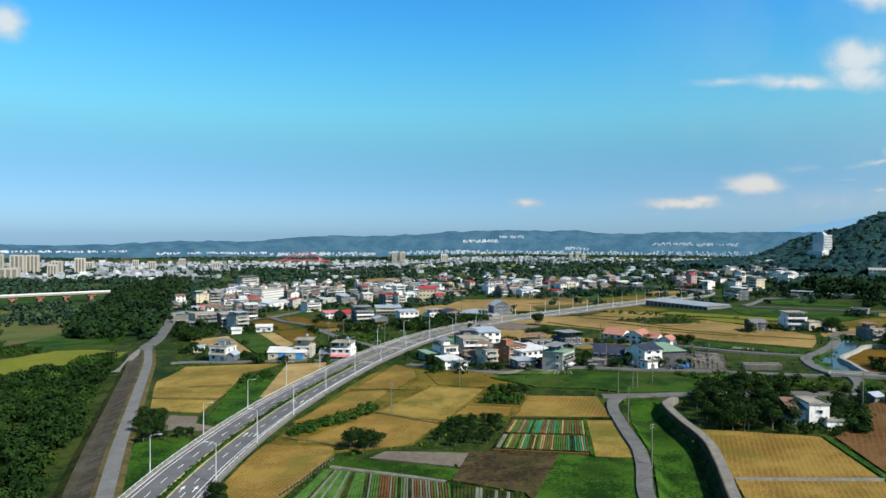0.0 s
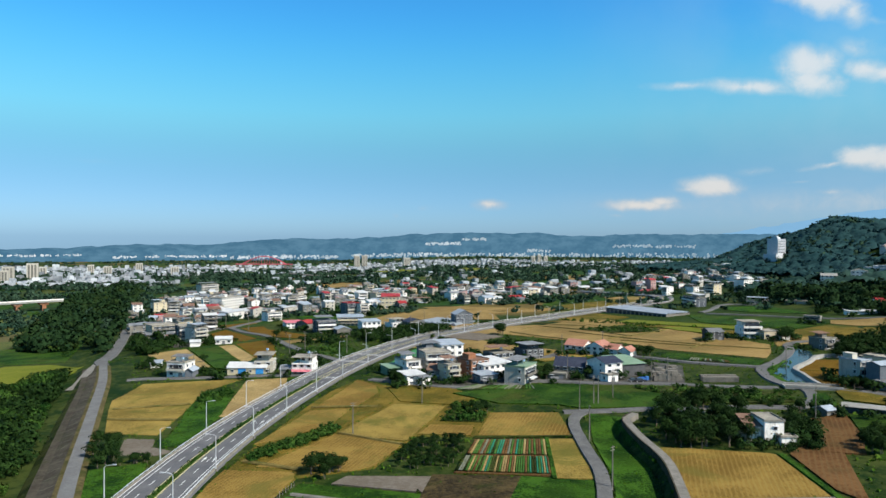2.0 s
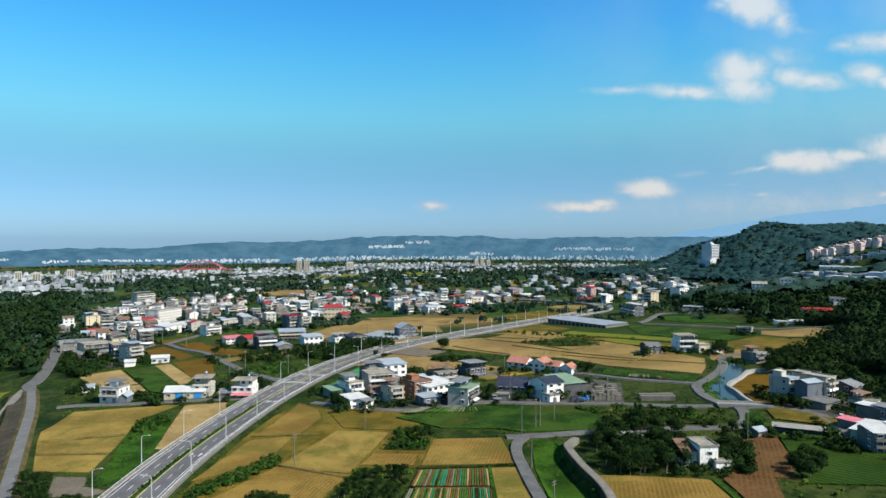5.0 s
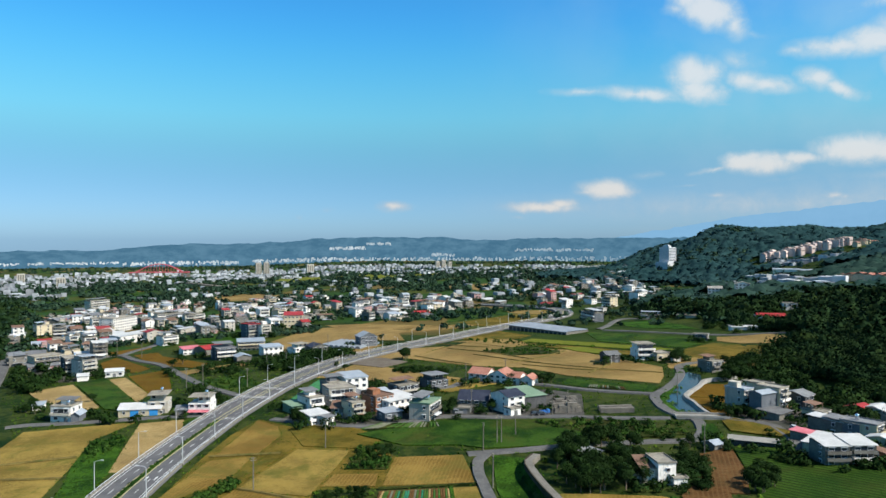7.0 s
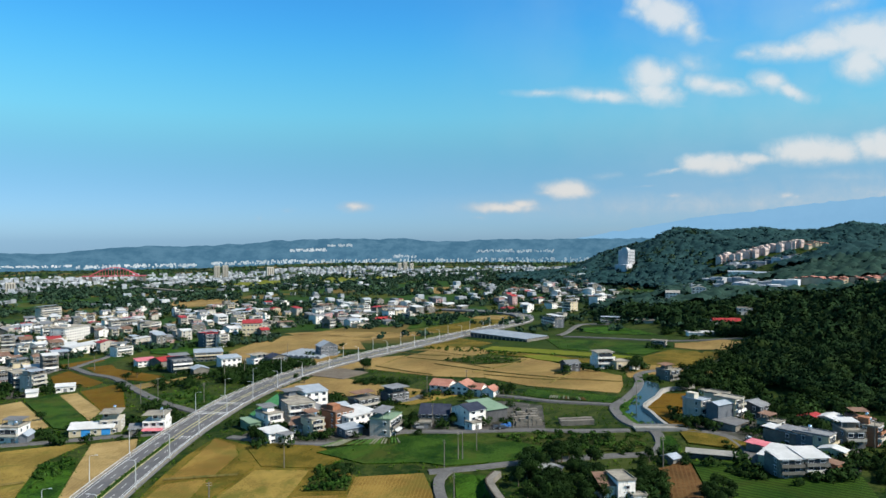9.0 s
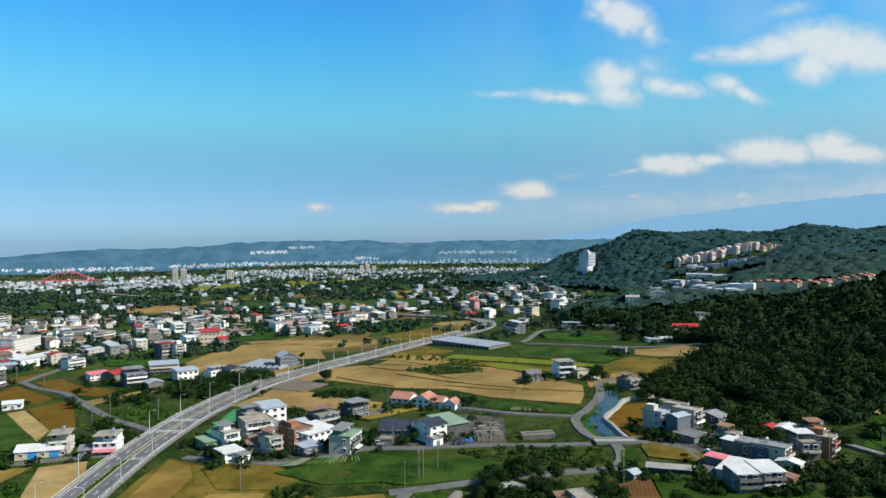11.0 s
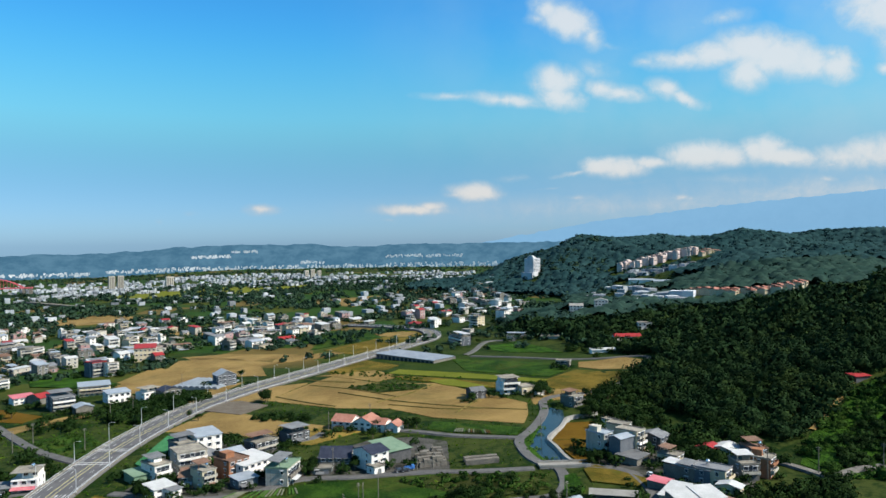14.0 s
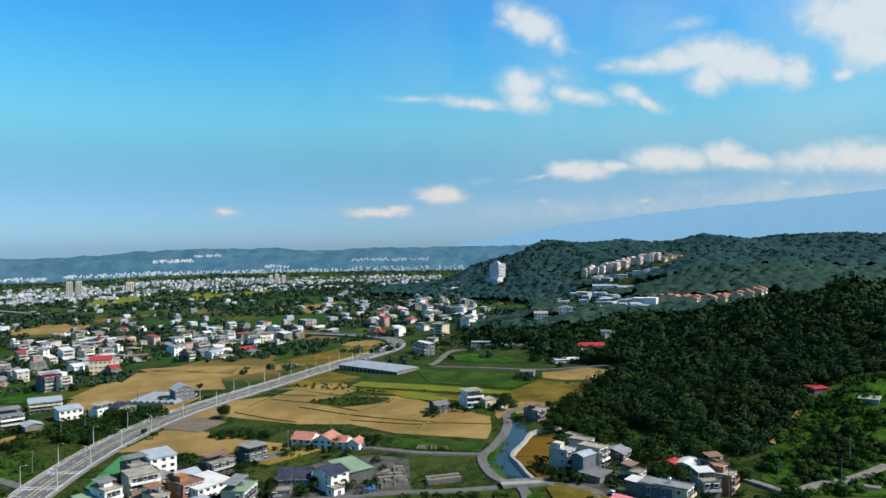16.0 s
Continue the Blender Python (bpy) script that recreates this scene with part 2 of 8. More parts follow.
GOLD = mat("ripe_rice", (0.109, 0.063, 0.012), (0.219, 0.139, 0.033), 0.06, 2.2, rows=(1.25, 20, (0.251, 0.184, 0.057), 0.28), bump=0.4, blotch=((0.099, 0.090, 0.018), 0.05, 0.75), contrast=(0.43, 0.57))
GOLD2 = mat("cut_rice", (0.115, 0.078, 0.015), (0.255, 0.173, 0.041), 0.05, 2.2, rows=(1.15, -62, (0.200, 0.166, 0.057), 0.35), bump=0.4, blotch=((0.078, 0.082, 0.014), 0.06, 0.8), contrast=(0.43, 0.57))
STRAW = mat("straw_stubble", (0.195, 0.131, 0.048), (0.328, 0.235, 0.096), 0.05, 2.2, rows=(1.6, 12, (0.288, 0.208, 0.096), 0.4), bump=0.4, blotch=((0.155, 0.110, 0.046), 0.07, 0.7), contrast=(0.43, 0.57))
TAN = mat("tan_stubble", (0.123, 0.076, 0.023), (0.240, 0.158, 0.054), 0.03, 2.2, rows=(2.4, 75, (0.288, 0.208, 0.088), 0.5), bump=0.3, blotch=((0.126, 0.096, 0.032), 0.025, 0.7), contrast=(0.43, 0.57))
OLIVE = mat("olive_grass", (0.057, 0.047, 0.006), (0.156, 0.107, 0.019), 0.06, 2.2, bump=0.5, blotch=((0.052, 0.061, 0.009), 0.05, 0.8), contrast=(0.43, 0.57))
YELLOWGREEN = mat("yellow_green_rice", (0.084, 0.102, 0.010), (0.140, 0.142, 0.018), 0.05, 0.8, bump=0.4)
RANK = mat("rank_grassland", (0.034, 0.062, 0.012), (0.088, 0.092, 0.028), 0.03, 0.5, bump=0.8, blotch=((0.095, 0.075, 0.034), 0.018, 0.9), contrast=(0.40, 0.60))
PADDY = mat("ripe_paddy", (0.082, 0.043, 0.004), (0.121, 0.069, 0.008), 0.07, 2.2, bump=0.5, blotch=((0.078, 0.062, 0.007), 0.06, 0.6), contrast=(0.40, 0.60))
GREEN = mat("lush_grass", (0.006, 0.023, 0.002), (0.036, 0.088, 0.008), 0.09, 1.5, bump=0.8, blotch=((0.020, 0.046, 0.004), 0.07, 0.7), contrast=(0.45, 0.55))
MEADOW = mat("rough_meadow", (0.007, 0.026, 0.003), (0.032, 0.068, 0.008), 0.07, 1.5, bump=0.8, blotch=((0.050, 0.058, 0.011), 0.05, 0.8), contrast=(0.45, 0.55))
WEED = mat("weedy_ground", (0.006, 0.013, 0.002), (0.039, 0.049, 0.011), 0.10, 1.5, bump=1.0, blotch=((0.052, 0.052, 0.014), 0.06, 0.6), contrast=(0.45, 0.55))
VINE = mat("dark_crop_rows", (0.014, 0.040, 0.004), (0.036, 0.070, 0.008), 0.08, 1.2, rows=(2.3, -35, (0.006, 0.012, 0.003), 0.75), bump=0.8, blotch=((0.025, 0.031, 0.006), 0.04, 0.6))
BROWN = mat("burnt_soil", (0.02, 0.015, 0.008), (0.075, 0.054, 0.022), 0.12, 0.8, bump=0.9, contrast=(0.40, 0.62), blotch=((0.022, 0.029, 0.006), 0.07, 0.8))
SOIL = mat("ploughed_soil", (0.062, 0.029, 0.010), (0.133, 0.068, 0.025), 0.07, 0.8, rows=(1.4, 28, (0.115, 0.069, 0.029), 0.6), bump=0.6, blotch=((0.066, 0.046, 0.017), 0.06, 0.6))
SAND = mat("bare_grey_earth", (0.104, 0.085, 0.064), (0.146, 0.125, 0.099), 0.10, 0.8, bump=0.3)


def mosaic_ground():
    """Rough grass near by; a patchwork of far plots where the plain runs on."""
    m = mat("country_ground", (0.006, 0.019, 0.003), (0.038, 0.050, 0.011), 0.05, 0.28, bump=0.8, contrast=(0.42, 0.58), blotch=((0.022, 0.040, 0.006), 0.006, 0.8))
    n = Nodes(m.node_tree)
    bsdf = m.node_tree.nodes["Principled BSDF"]
    old = bsdf.inputs["Base Color"].links[0].from_socket
    geo = n.add("ShaderNodeNewGeometry")
    turned = n.add("ShaderNodeMapping")
    turned.inputs["Rotation"].default_value, turned.inputs["Scale"].default_value = (0, 0, 0.35), (1.0, 0.55, 0)
    n.wire(geo.outputs["Position"], turned.inputs[0])
    cells = n.add("ShaderNodeTexVoronoi", Scale=0.014, Randomness=0.8)
    cells.distance = "CHEBYCHEV"
    n.wire(turned.outputs[0], cells.inputs["Vector"])
    pick = n.add("ShaderNodeSeparateColor")
    n.wire(cells.outputs["Color"], pick.inputs[0])
    tan = n.mix(n.ramp(pick.outputs[0], 0.70, 0.71), old, (0.15, 0.10, 0.033))
    olive = n.mix(n.ramp(pick.outputs[1], 0.62, 0.63), tan, (0.06, 0.07, 0.012))
    green = n.mix(n.ramp(pick.outputs[2], 0.60, 0.61), olive, (0.020, 0.055, 0.008))
    mixed = n.mix(0.35, green, old)
    far = n.add("ShaderNodeSeparateXYZ")
    n.wire(geo.outputs["Position"], far.inputs[0])
    share = n.math("MULTIPLY", n.ramp(far.outputs[1], 560.0, 640.0), n.ramp(far.outputs[2], 5.0, 0.5))
    n.wire(n.mix(share, old, mixed), bsdf.inputs["Base Color"])
    return m


GROUND = mosaic_ground()
ASPHALT = mat("worn_asphalt", (0.082, 0.083, 0.088), (0.122, 0.121, 0.122), 0.12, 2.5, bump=0.1, blotch=((0.068, 0.068, 0.068), 0.08, 0.5))
LANE = mat("pale_lane_concrete", (0.080, 0.079, 0.078), (0.130, 0.127, 0.121), 0.2, 1.6, bump=0.15, blotch=((0.066, 0.062, 0.056), 0.1, 0.5))
TRACK = mat("old_concrete_track", (0.120, 0.110, 0.095), (0.190, 0.178, 0.155), 0.3, 1.5, bump=0.25)
REVET = mat("mossy_revetment_and_wall_shade", (0.034, 0.028, 0.020), (0.078, 0.067, 0.049), 0.14, 1.2, bump=0.4, blotch=((0.032, 0.036, 0.014), 0.12, 0.6))
CONCRETE = mat("grey_concrete", (0.118, 0.106, 0.089), (0.188, 0.170, 0.142), 0.3, 2.0, bump=0.2, seep=0.4)
PALECON = mat("pale_concrete", (0.206, 0.197, 0.177), (0.275, 0.265, 0.241), 0.3, 2.0, bump=0.15, seep=0.3)
LINE = mat("road_paint", (0.527, 0.527, 0.510), (0.680, 0.680, 0.663), 0.4, 3.0, bump=0.0)
YELLOW = mat("yellow_road_paint", (0.42, 0.37, 0.16), (0.52, 0.47, 0.24), 0.4, 3.0, bump=0.0)
WATER = mat("canal_water", (0.012, 0.030, 0.040), (0.02, 0.042, 0.052), 0.1, 0.6, rough=0.15, bump=0.1, spec=0.10)
METAL = mat("galvanised_steel", (0.50, 0.51, 0.52), (0.62, 0.63, 0.64), 0.5, 4.0, rough=0.45, bump=0.0, metal=0.4)
STEEL = mat("stainless_tank", (0.60, 0.61, 0.63), (0.70, 0.71, 0.73), 0.8, 4.0, rough=0.25, bump=0.0, metal=0.9)
DARKWOOD = mat("weathered_pole", (0.16, 0.14, 0.12), (0.27, 0.25, 0.22), 0.4, 3.0)
WHITE = mat("white_painted_wall", (0.610, 0.575, 0.519), (0.797, 0.754, 0.693), 0.25, 1.5, bump=0.1, seep=0.75, each=0.2)
CREAM = mat("cream_wall", (0.452, 0.377, 0.251), (0.539, 0.459, 0.316), 0.25, 1.5, bump=0.1, seep=0.6, each=0.15)
GREYWALL = mat("grey_rendered_wall", (0.118, 0.111, 0.095), (0.183, 0.172, 0.146), 0.25, 1.5, bump=0.15, seep=0.7, each=0.3)
TILED = mat("pale_tiled_wall", (0.352, 0.324, 0.270), (0.456, 0.420, 0.350), 0.25, 2.5, bump=0.1, seep=0.6, each=0.25)
BLUEWALL = mat("blue_grey_sheet_wall", (0.099, 0.109, 0.122), (0.144, 0.153, 0.164), 0.25, 1.5, bump=0.1, each=0.1)
DARKWALL = mat("dark_grey_wall", (0.060, 0.060, 0.063), (0.102, 0.102, 0.102), 0.25, 1.5, bump=0.15, each=0.2)
PINKWALL = mat("pink_wall", (0.34, 0.2, 0.185), (0.43, 0.27, 0.25), 0.25, 1.5, bump=0.1, seep=0.2, each=0.1)
TOWERWALL = mat("pale_grey_tower_wall", (0.40, 0.41, 0.42), (0.52, 0.53, 0.54), 0.05, 0.4, bump=0.05, seep=0.2)
BRICK = mat("orange_brick_wall", (0.240, 0.102, 0.054), (0.312, 0.150, 0.084), 0.3, 2.5, bump=0.2, seep=0.5)
REDROOF = mat("red_sheet_roof", (0.230, 0.024, 0.025), (0.306, 0.043, 0.043), 0.3, 2.0, rough=0.5, bump=0.1, each=0.2)
PINKROOF = mat("faded_pink_roof", (0.42, 0.11, 0.13), (0.5, 0.17, 0.19), 0.3, 2.0, rough=0.5, bump=0.1)
CORAL = mat("coral_tile_roof", (0.27, 0.115, 0.082), (0.36, 0.18, 0.135), 0.35, 2.0, rough=0.7, bump=0.3)
WHITEROOF = mat("white_sheet_roof", (0.385, 0.385, 0.372), (0.496, 0.496, 0.482), 0.2, 1.5, rough=0.45, bump=0.05, seep=0.15)
BLUEROOF = mat("pale_blue_sheet_roof", (0.216, 0.246, 0.276), (0.300, 0.330, 0.360), 0.2, 1.5, rough=0.4, bump=0.05, each=0.15)
NAVY = mat("navy_tile_roof", (0.022, 0.026, 0.042), (0.042, 0.048, 0.068), 0.3, 2.0, rough=0.5, bump=0.2)
GREENROOF = mat("pale_green_sheet_roof", (0.119, 0.189, 0.119), (0.182, 0.252, 0.175), 0.2, 1.5, rough=0.5, bump=0.05)
GREYROOF = mat("grey_sheet_roof", (0.116, 0.119, 0.122), (0.190, 0.194, 0.197), 0.25, 1.5, rough=0.55, bump=0.1, each=0.4)
FLATROOF = mat("weathered_roof_slab", (0.159, 0.144, 0.121), (0.282, 0.259, 0.211), 0.25, 1.2, bump=0.15, each=0.3)
RUST = mat("rusty_sheet_roof", (0.124, 0.072, 0.051), (0.198, 0.124, 0.089), 0.3, 1.5, rough=0.8, bump=0.15, each=0.2)
NET = mat("green_shade_net", (0.014, 0.095, 0.052), (0.03, 0.16, 0.09), 0.3, 2.0, bump=0.2)
PLASTIC = mat("milky_greenhouse_film", (0.143, 0.165, 0.187), (0.209, 0.231, 0.253), 0.2, 1.5, rough=0.35, bump=0.05)
REDSTEEL = mat("red_painted_steel", (0.36, 0.07, 0.09), (0.45, 0.1, 0.12), 0.3, 2.0, rough=0.5, bump=0.0)
GLASS = glass("window_glass", (0.030, 0.036, 0.044))
DOORBLUE = mat("blue_roller_door", (0.03, 0.20, 0.46), (0.05, 0.26, 0.54), 0.4, 3.0, rough=0.5, bump=0.05)
FRAME = mat("pale_window_frame", (0.50, 0.50, 0.50), (0.62, 0.62, 0.62), 0.5, 3.0, bump=0.0)
BARK = mat("tree_bark", (0.09, 0.07, 0.05), (0.18, 0.14, 0.10), 0.8, 4.0, bump=0.5)
LEAF = mat("broad_leaves", (0.005, 0.015, 0.003), (0.016, 0.034, 0.007), 0.10, 0.9, rough=0.75, bump=0.0, island=0.5, each=0.4, spec=0.04)
FOREST = mat("hill_forest_leaves", (0.007, 0.019, 0.007), (0.016, 0.035, 0.011), 0.05, 0.16, rough=0.8, bump=0.0, island=0.12, spec=0.03, blotch=((0.024, 0.040, 0.009), 0.035, 0.8), contrast=(0.36, 0.64))
SHRUB = mat("shrub_leaves", (0.008, 0.030, 0.005), (0.034, 0.070, 0.012), 0.05, 0.5, rough=0.8, bump=0.0, island=0.5, spec=0.03, blotch=((0.040, 0.074, 0.011), 0.03, 0.8))
TUFT = mat("grass_tuft_blades", (0.024, 0.072, 0.006), (0.075, 0.120, 0.015), 0.05, 0.6, rough=0.85, bump=0.0, island=0.4, spec=0.03)
CROP = mat("vegetable_leaves", (0.024, 0.075, 0.012), (0.075, 0.140, 0.030), 0.2, 1.0, rough=0.8, bump=0.2, island=0.5)
MULCH = mat("silver_mulch_film", (0.088, 0.095, 0.062), (0.150, 0.152, 0.110), 0.3, 1.5, rough=0.5, bump=0.1)
FARCITY = mat("far_town_walls", (0.16, 0.18, 0.20), (0.42, 0.43, 0.44), 0.01, 0.05, 0.95, 0.0, island=0.9, spec=0.0)
# haze over the farther hills is put into these two leaf colours as blue
FARWOOD = mat("far_haze_woods_leaves", (0.014, 0.036, 0.029), (0.031, 0.060, 0.046), 0.02, 0.10, 0.9, 0.0, island=0.4, spec=0.02)
HAZEWOOD = mat("haze_blue_woods_leaves", (0.012, 0.036, 0.038), (0.024, 0.055, 0.054), 0.012, 0.08, 0.9, 0.0, island=0.25, spec=0.02)
# town walls that glow bluish for the haze before them
FARTOWN = distant("haze_glow_town_walls", (0.26, 0.26, 0.25), (0.46, 0.44, 0.41), 0.01, (0.060, 0.105, 0.145), 0.4)
BUND = mat("earth_bund", (0.10, 0.075, 0.025), (0.17, 0.13, 0.04), 0.2, 1.0, bump=0.3, blotch=((0.03, 0.05, 0.01), 0.08, 0.9))
YARD = mat("paved_yard", (0.042, 0.040, 0.036), (0.095, 0.090, 0.081), 0.15, 0.9, bump=0.3, blotch=((0.021, 0.028, 0.010), 0.1, 0.8))
# leaf colour lifted and shifted to blue for the haze over the plain
MIDWOOD = mat("hazed_plain_woods_leaves", (0.014, 0.034, 0.021), (0.034, 0.060, 0.035), 0.01, 0.05, 0.9, 0.0, island=0.6, spec=0.02)
BERM = mat("weedy_brown_berm", (0.05, 0.042, 0.016), (0.10, 0.078, 0.032), 0.15, 1.2, bump=0.5, blotch=((0.02, 0.035, 0.006), 0.12, 0.8))
JOINT = mat("pale_slab_joint", (0.10, 0.09, 0.07), (0.16, 0.145, 0.115), 0.3, 1.5, bump=0.2)
PALELANE = mat("pale_crest_concrete", (0.105, 0.104, 0.103), (0.150, 0.148, 0.143), 0.2, 1.6, bump=0.15, blotch=((0.104, 0.095, 0.084), 0.1, 0.5))
FLATPINK = mat("pinkish_flats_wall", (0.50, 0.38, 0.33), (0.66, 0.54, 0.48), 0.1, 0.6, bump=0.0, each=0.3)
NETGROUND = mat("green_ground_sheet", (0.03, 0.13, 0.05), (0.06, 0.19, 0.08), 0.2, 1.2, bump=0.2, blotch=((0.03, 0.06, 0.02), 0.08, 0.5))
CARWHITE = mat("white_car_paint", (0.55, 0.55, 0.54), (0.62, 0.62, 0.61), 0.5, 3.0, rough=0.3, bump=0.0, spec=0.4)
CARDARK = mat("dark_car_paint", (0.03, 0.032, 0.04), (0.05, 0.052, 0.06), 0.5, 3.0, rough=0.3, bump=0.0, spec=0.4)
CARBLUE = mat("blue_truck_paint", (0.03, 0.12, 0.34), (0.05, 0.16, 0.40), 0.5, 3.0, rough=0.4, bump=0.0, spec=0.3)
RUBBER = mat("tyre_rubber", (0.015, 0.015, 0.015), (0.03, 0.03, 0.03), 1.0, 5.0, bump=0.0)

# ---- the lie of the land ----
HILLS = [(560, 400, 27, 110), (370, 300, 20, 60), (480, 430, 5, 60), (440, 520, 4, 60),
         (600, 620, 15, 100), (440, 680, 11, 70), (540, 720, 4, 80), (520, 330, 27, 80), (800, 1000, 13, 110), (950, 1080, 13, 120), (760, 650, 30, 100),
         (900, 850, 29, 110), (850, 1250, 41, 120), (1050, 1350, 30, 160), (1250, 1300, 68, 180), (1500, 1200, 49, 200),
         (1700, 1000, 81, 220), (900, 1500, 70, 160), (700, 850, 14, 110), (1050, 900, 32, 160), (1150, 620, 55, 180), (1300, 1000, 7, 160)]   # x, y, height, spread


def hill(x, y):
    h = sum(a * np.exp(-(((x - cx) ** 2 + (y - cy) ** 2) / (2 * s * s))) for cx, cy, a, s in HILLS)
    h = np.maximum(h - 2.0, 0)
    knolls = np.sin(x / 21 + 1.3 * np.sin(y / 37)) * np.sin(y / 26 + 0.8) + 0.6 * np.sin(x / 47 + y / 33)
    wide = np.sin(x / 58 + 0.9 * np.sin(y / 80)) * np.sin(y / 67 + x / 140)
    spur = 1 - 2 * np.abs(np.sin(x / 75 - y / 120 + 0.8 * np.sin(y / 90)))
    return h + np.clip(h / 14, 0, 1) * (knolls * 1.8 + np.clip((y - 750) / 300, 0, 1) * (wide * 7.0 + spur * 5.0))


def ditch(x, y):
    """The cut between the farm lane and the walled track."""
    left = np.interp(y, (140, 163, 180, 195, 210, 225, 238, 250), (46, 48.5, 53, 56.2, 57.5, 59, 60.5, 63.5)) + 2.4
    right = np.interp(y, (150, 161, 172, 193, 205, 218, 233, 241), (63, 65.8, 68.9, 74, 75.2, 75.4, 76.5, 78)) - 1.7
    a, b, c = np.clip((x - left) / 3.5, 0, 1), np.clip((right - x) / 0.8, 0, 1), np.clip((250 - y) / 14, 0, 1) * np.clip((y - 112) / 20, 0, 1)
    return 2.2 * a * a * (3 - 2 * a) * b * b * (3 - 2 * b) * c


def gz(x, y):
    """The ground's height: a plain that falls to the river and away, the drop behind the levee, and the hills."""
    s = np.clip((-70 - 0.345 * (y - 174) - x - 3) / 6, 0, 1)
    return 0.035 * np.clip(x, -300, 400) - 0.02 * np.clip(y - 400, 0, 2600) - 2.4 * s * s * (3 - 2 * s) - ditch(x, y) + hill(x, y)


def mesh_of(bm, name, smooth=False):
    me = bpy.data.meshes.new(name)
    bm.normal_update()
    bm.to_mesh(me)
    bm.free()
    if smooth:
        for p in me.polygons:
            p.use_smooth = True
    return me


def part(name, data, material, parent=None, label="", at=None):
    """Links a bmesh or a mesh as one mesh object under a thing or a part."""
    me = data if isinstance(data, bpy.types.Mesh) else mesh_of(data, name)
    if not me.materials:
        me.materials.append(material)
    ob = new(name, me)
    if parent is not None:
        ob.parent = parent
    if at is not None:
        ob.matrix_basis = at
    return tagged(ob, label)


def box(bm, x0, x1, y0, y1, z0, z1):
    vs = [bm.verts.new(p) for p in ((x0, y0, z0), (x1, y0, z0), (x1, y1, z0), (x0, y1, z0), (x0, y0, z1), (x1, y0, z1), (x1, y1, z1), (x0, y1, z1))]
    for f in ((3, 2, 1, 0), (4, 5, 6, 7), (0, 1, 5, 4), (1, 2, 6, 5), (2, 3, 7, 6), (3, 0, 4, 7)):
        bm.faces.new([vs[i] for i in f])
    return vs


def tube(bm, path, radius, sides=6):
    """A tube along points; radius may be a list."""
    rings = []
    for i, p in enumerate(path):
        p = Vector(p)
        d = (Vector(path[min(i + 1, len(path) - 1)]) - Vector(path[max(i - 1, 0)])).normalized()
        a = d.orthogonal().normalized()
        b = d.cross(a)
        r = radius[i] if isinstance(radius, (list, tuple)) else radius
        rings.append([bm.verts.new(p + r * (math.cos(k * math.tau / sides) * a + math.sin(k * math.tau / sides) * b)) for k in range(sides)])
    for u, v in zip(rings, rings[1:]):
        for k in range(sides):
            bm.faces.new((u[k], u[(k + 1) % sides], v[(k + 1) % sides], v[k]))
    bm.faces.new(rings[0][::-1])
    bm.faces.new(rings[-1])


def spline(points, step=4.0):
    """Points every few metres along a smooth line through the given ones."""
    p = np.array(points, float)
    p = np.vstack([2 * p[0] - p[1], p, 2 * p[-1] - p[-2]])
    out = []
    for i in range(1, len(p) - 2):
        n = max(1, int(np.linalg.norm(p[i + 1] - p[i]) / step))
        for k in range(n):
            u = k / n
            out.append(0.5 * (2 * p[i] + (p[i + 1] - p[i - 1]) * u + (2 * p[i - 1] - 5 * p[i] + 4 * p[i + 1] - p[i + 2]) * u**2 + (3 * p[i] - p[i - 1] - 3 * p[i + 1] + p[i + 2]) * u**3))
    out.append(p[-2])
    return np.array(out)


def sides_of(line):
    """Unit vectors to the right of a line in plan."""
    d = np.gradient(line, axis=0)
    d /= np.linalg.norm(d, axis=1)[:, None]
    return np.stack([d[:, 1], -d[:, 0]], 1)


def strip(bm, line, left, right, lift, skirt=0.0, right_lift=None, batter=0.6):
    """A band along a line, from left to right metres of it, lift over the ground, with flanks."""
    s = sides_of(line)
    rl = lift if right_lift is None else right_lift
    rows = []
    for p, q in zip(line, s):
        z = float(gz(*p))
        a, b = p + left * q, p + right * q
        prof = [(a[0], a[1], z + lift), (b[0], b[1], z + rl)]
        if skirt:
            c, e = p + (left - skirt * batter) * q, p + (right + skirt * batter) * q
            prof = [(c[0], c[1], z + lift - skirt)] + prof + [(e[0], e[1], z + rl - skirt)]
        rows.append([bm.verts.new(v) for v in prof])
    for u, v in zip(rows, rows[1:]):
        for k in range(len(u) - 1):
            bm.faces.new((u[k], u[k + 1], v[k + 1], v[k]))


def ribbon(name, points, width, lift, material, label, category="road", skirt=0.8, parent=None, step=4.0, batter=0.6):
    line = spline(points, step)
    LANES.append((line, width / 2))
    bm = bmesh.new()
    strip(bm, line, -width / 2, width / 2, lift, skirt, batter=batter)
    ob = part(name, bm, material, parent)
    if parent is None:
        tagged(ob, label, category, kind="structure")
    return ob


LEVEL = [0]
LANES = []
PLOTS = []


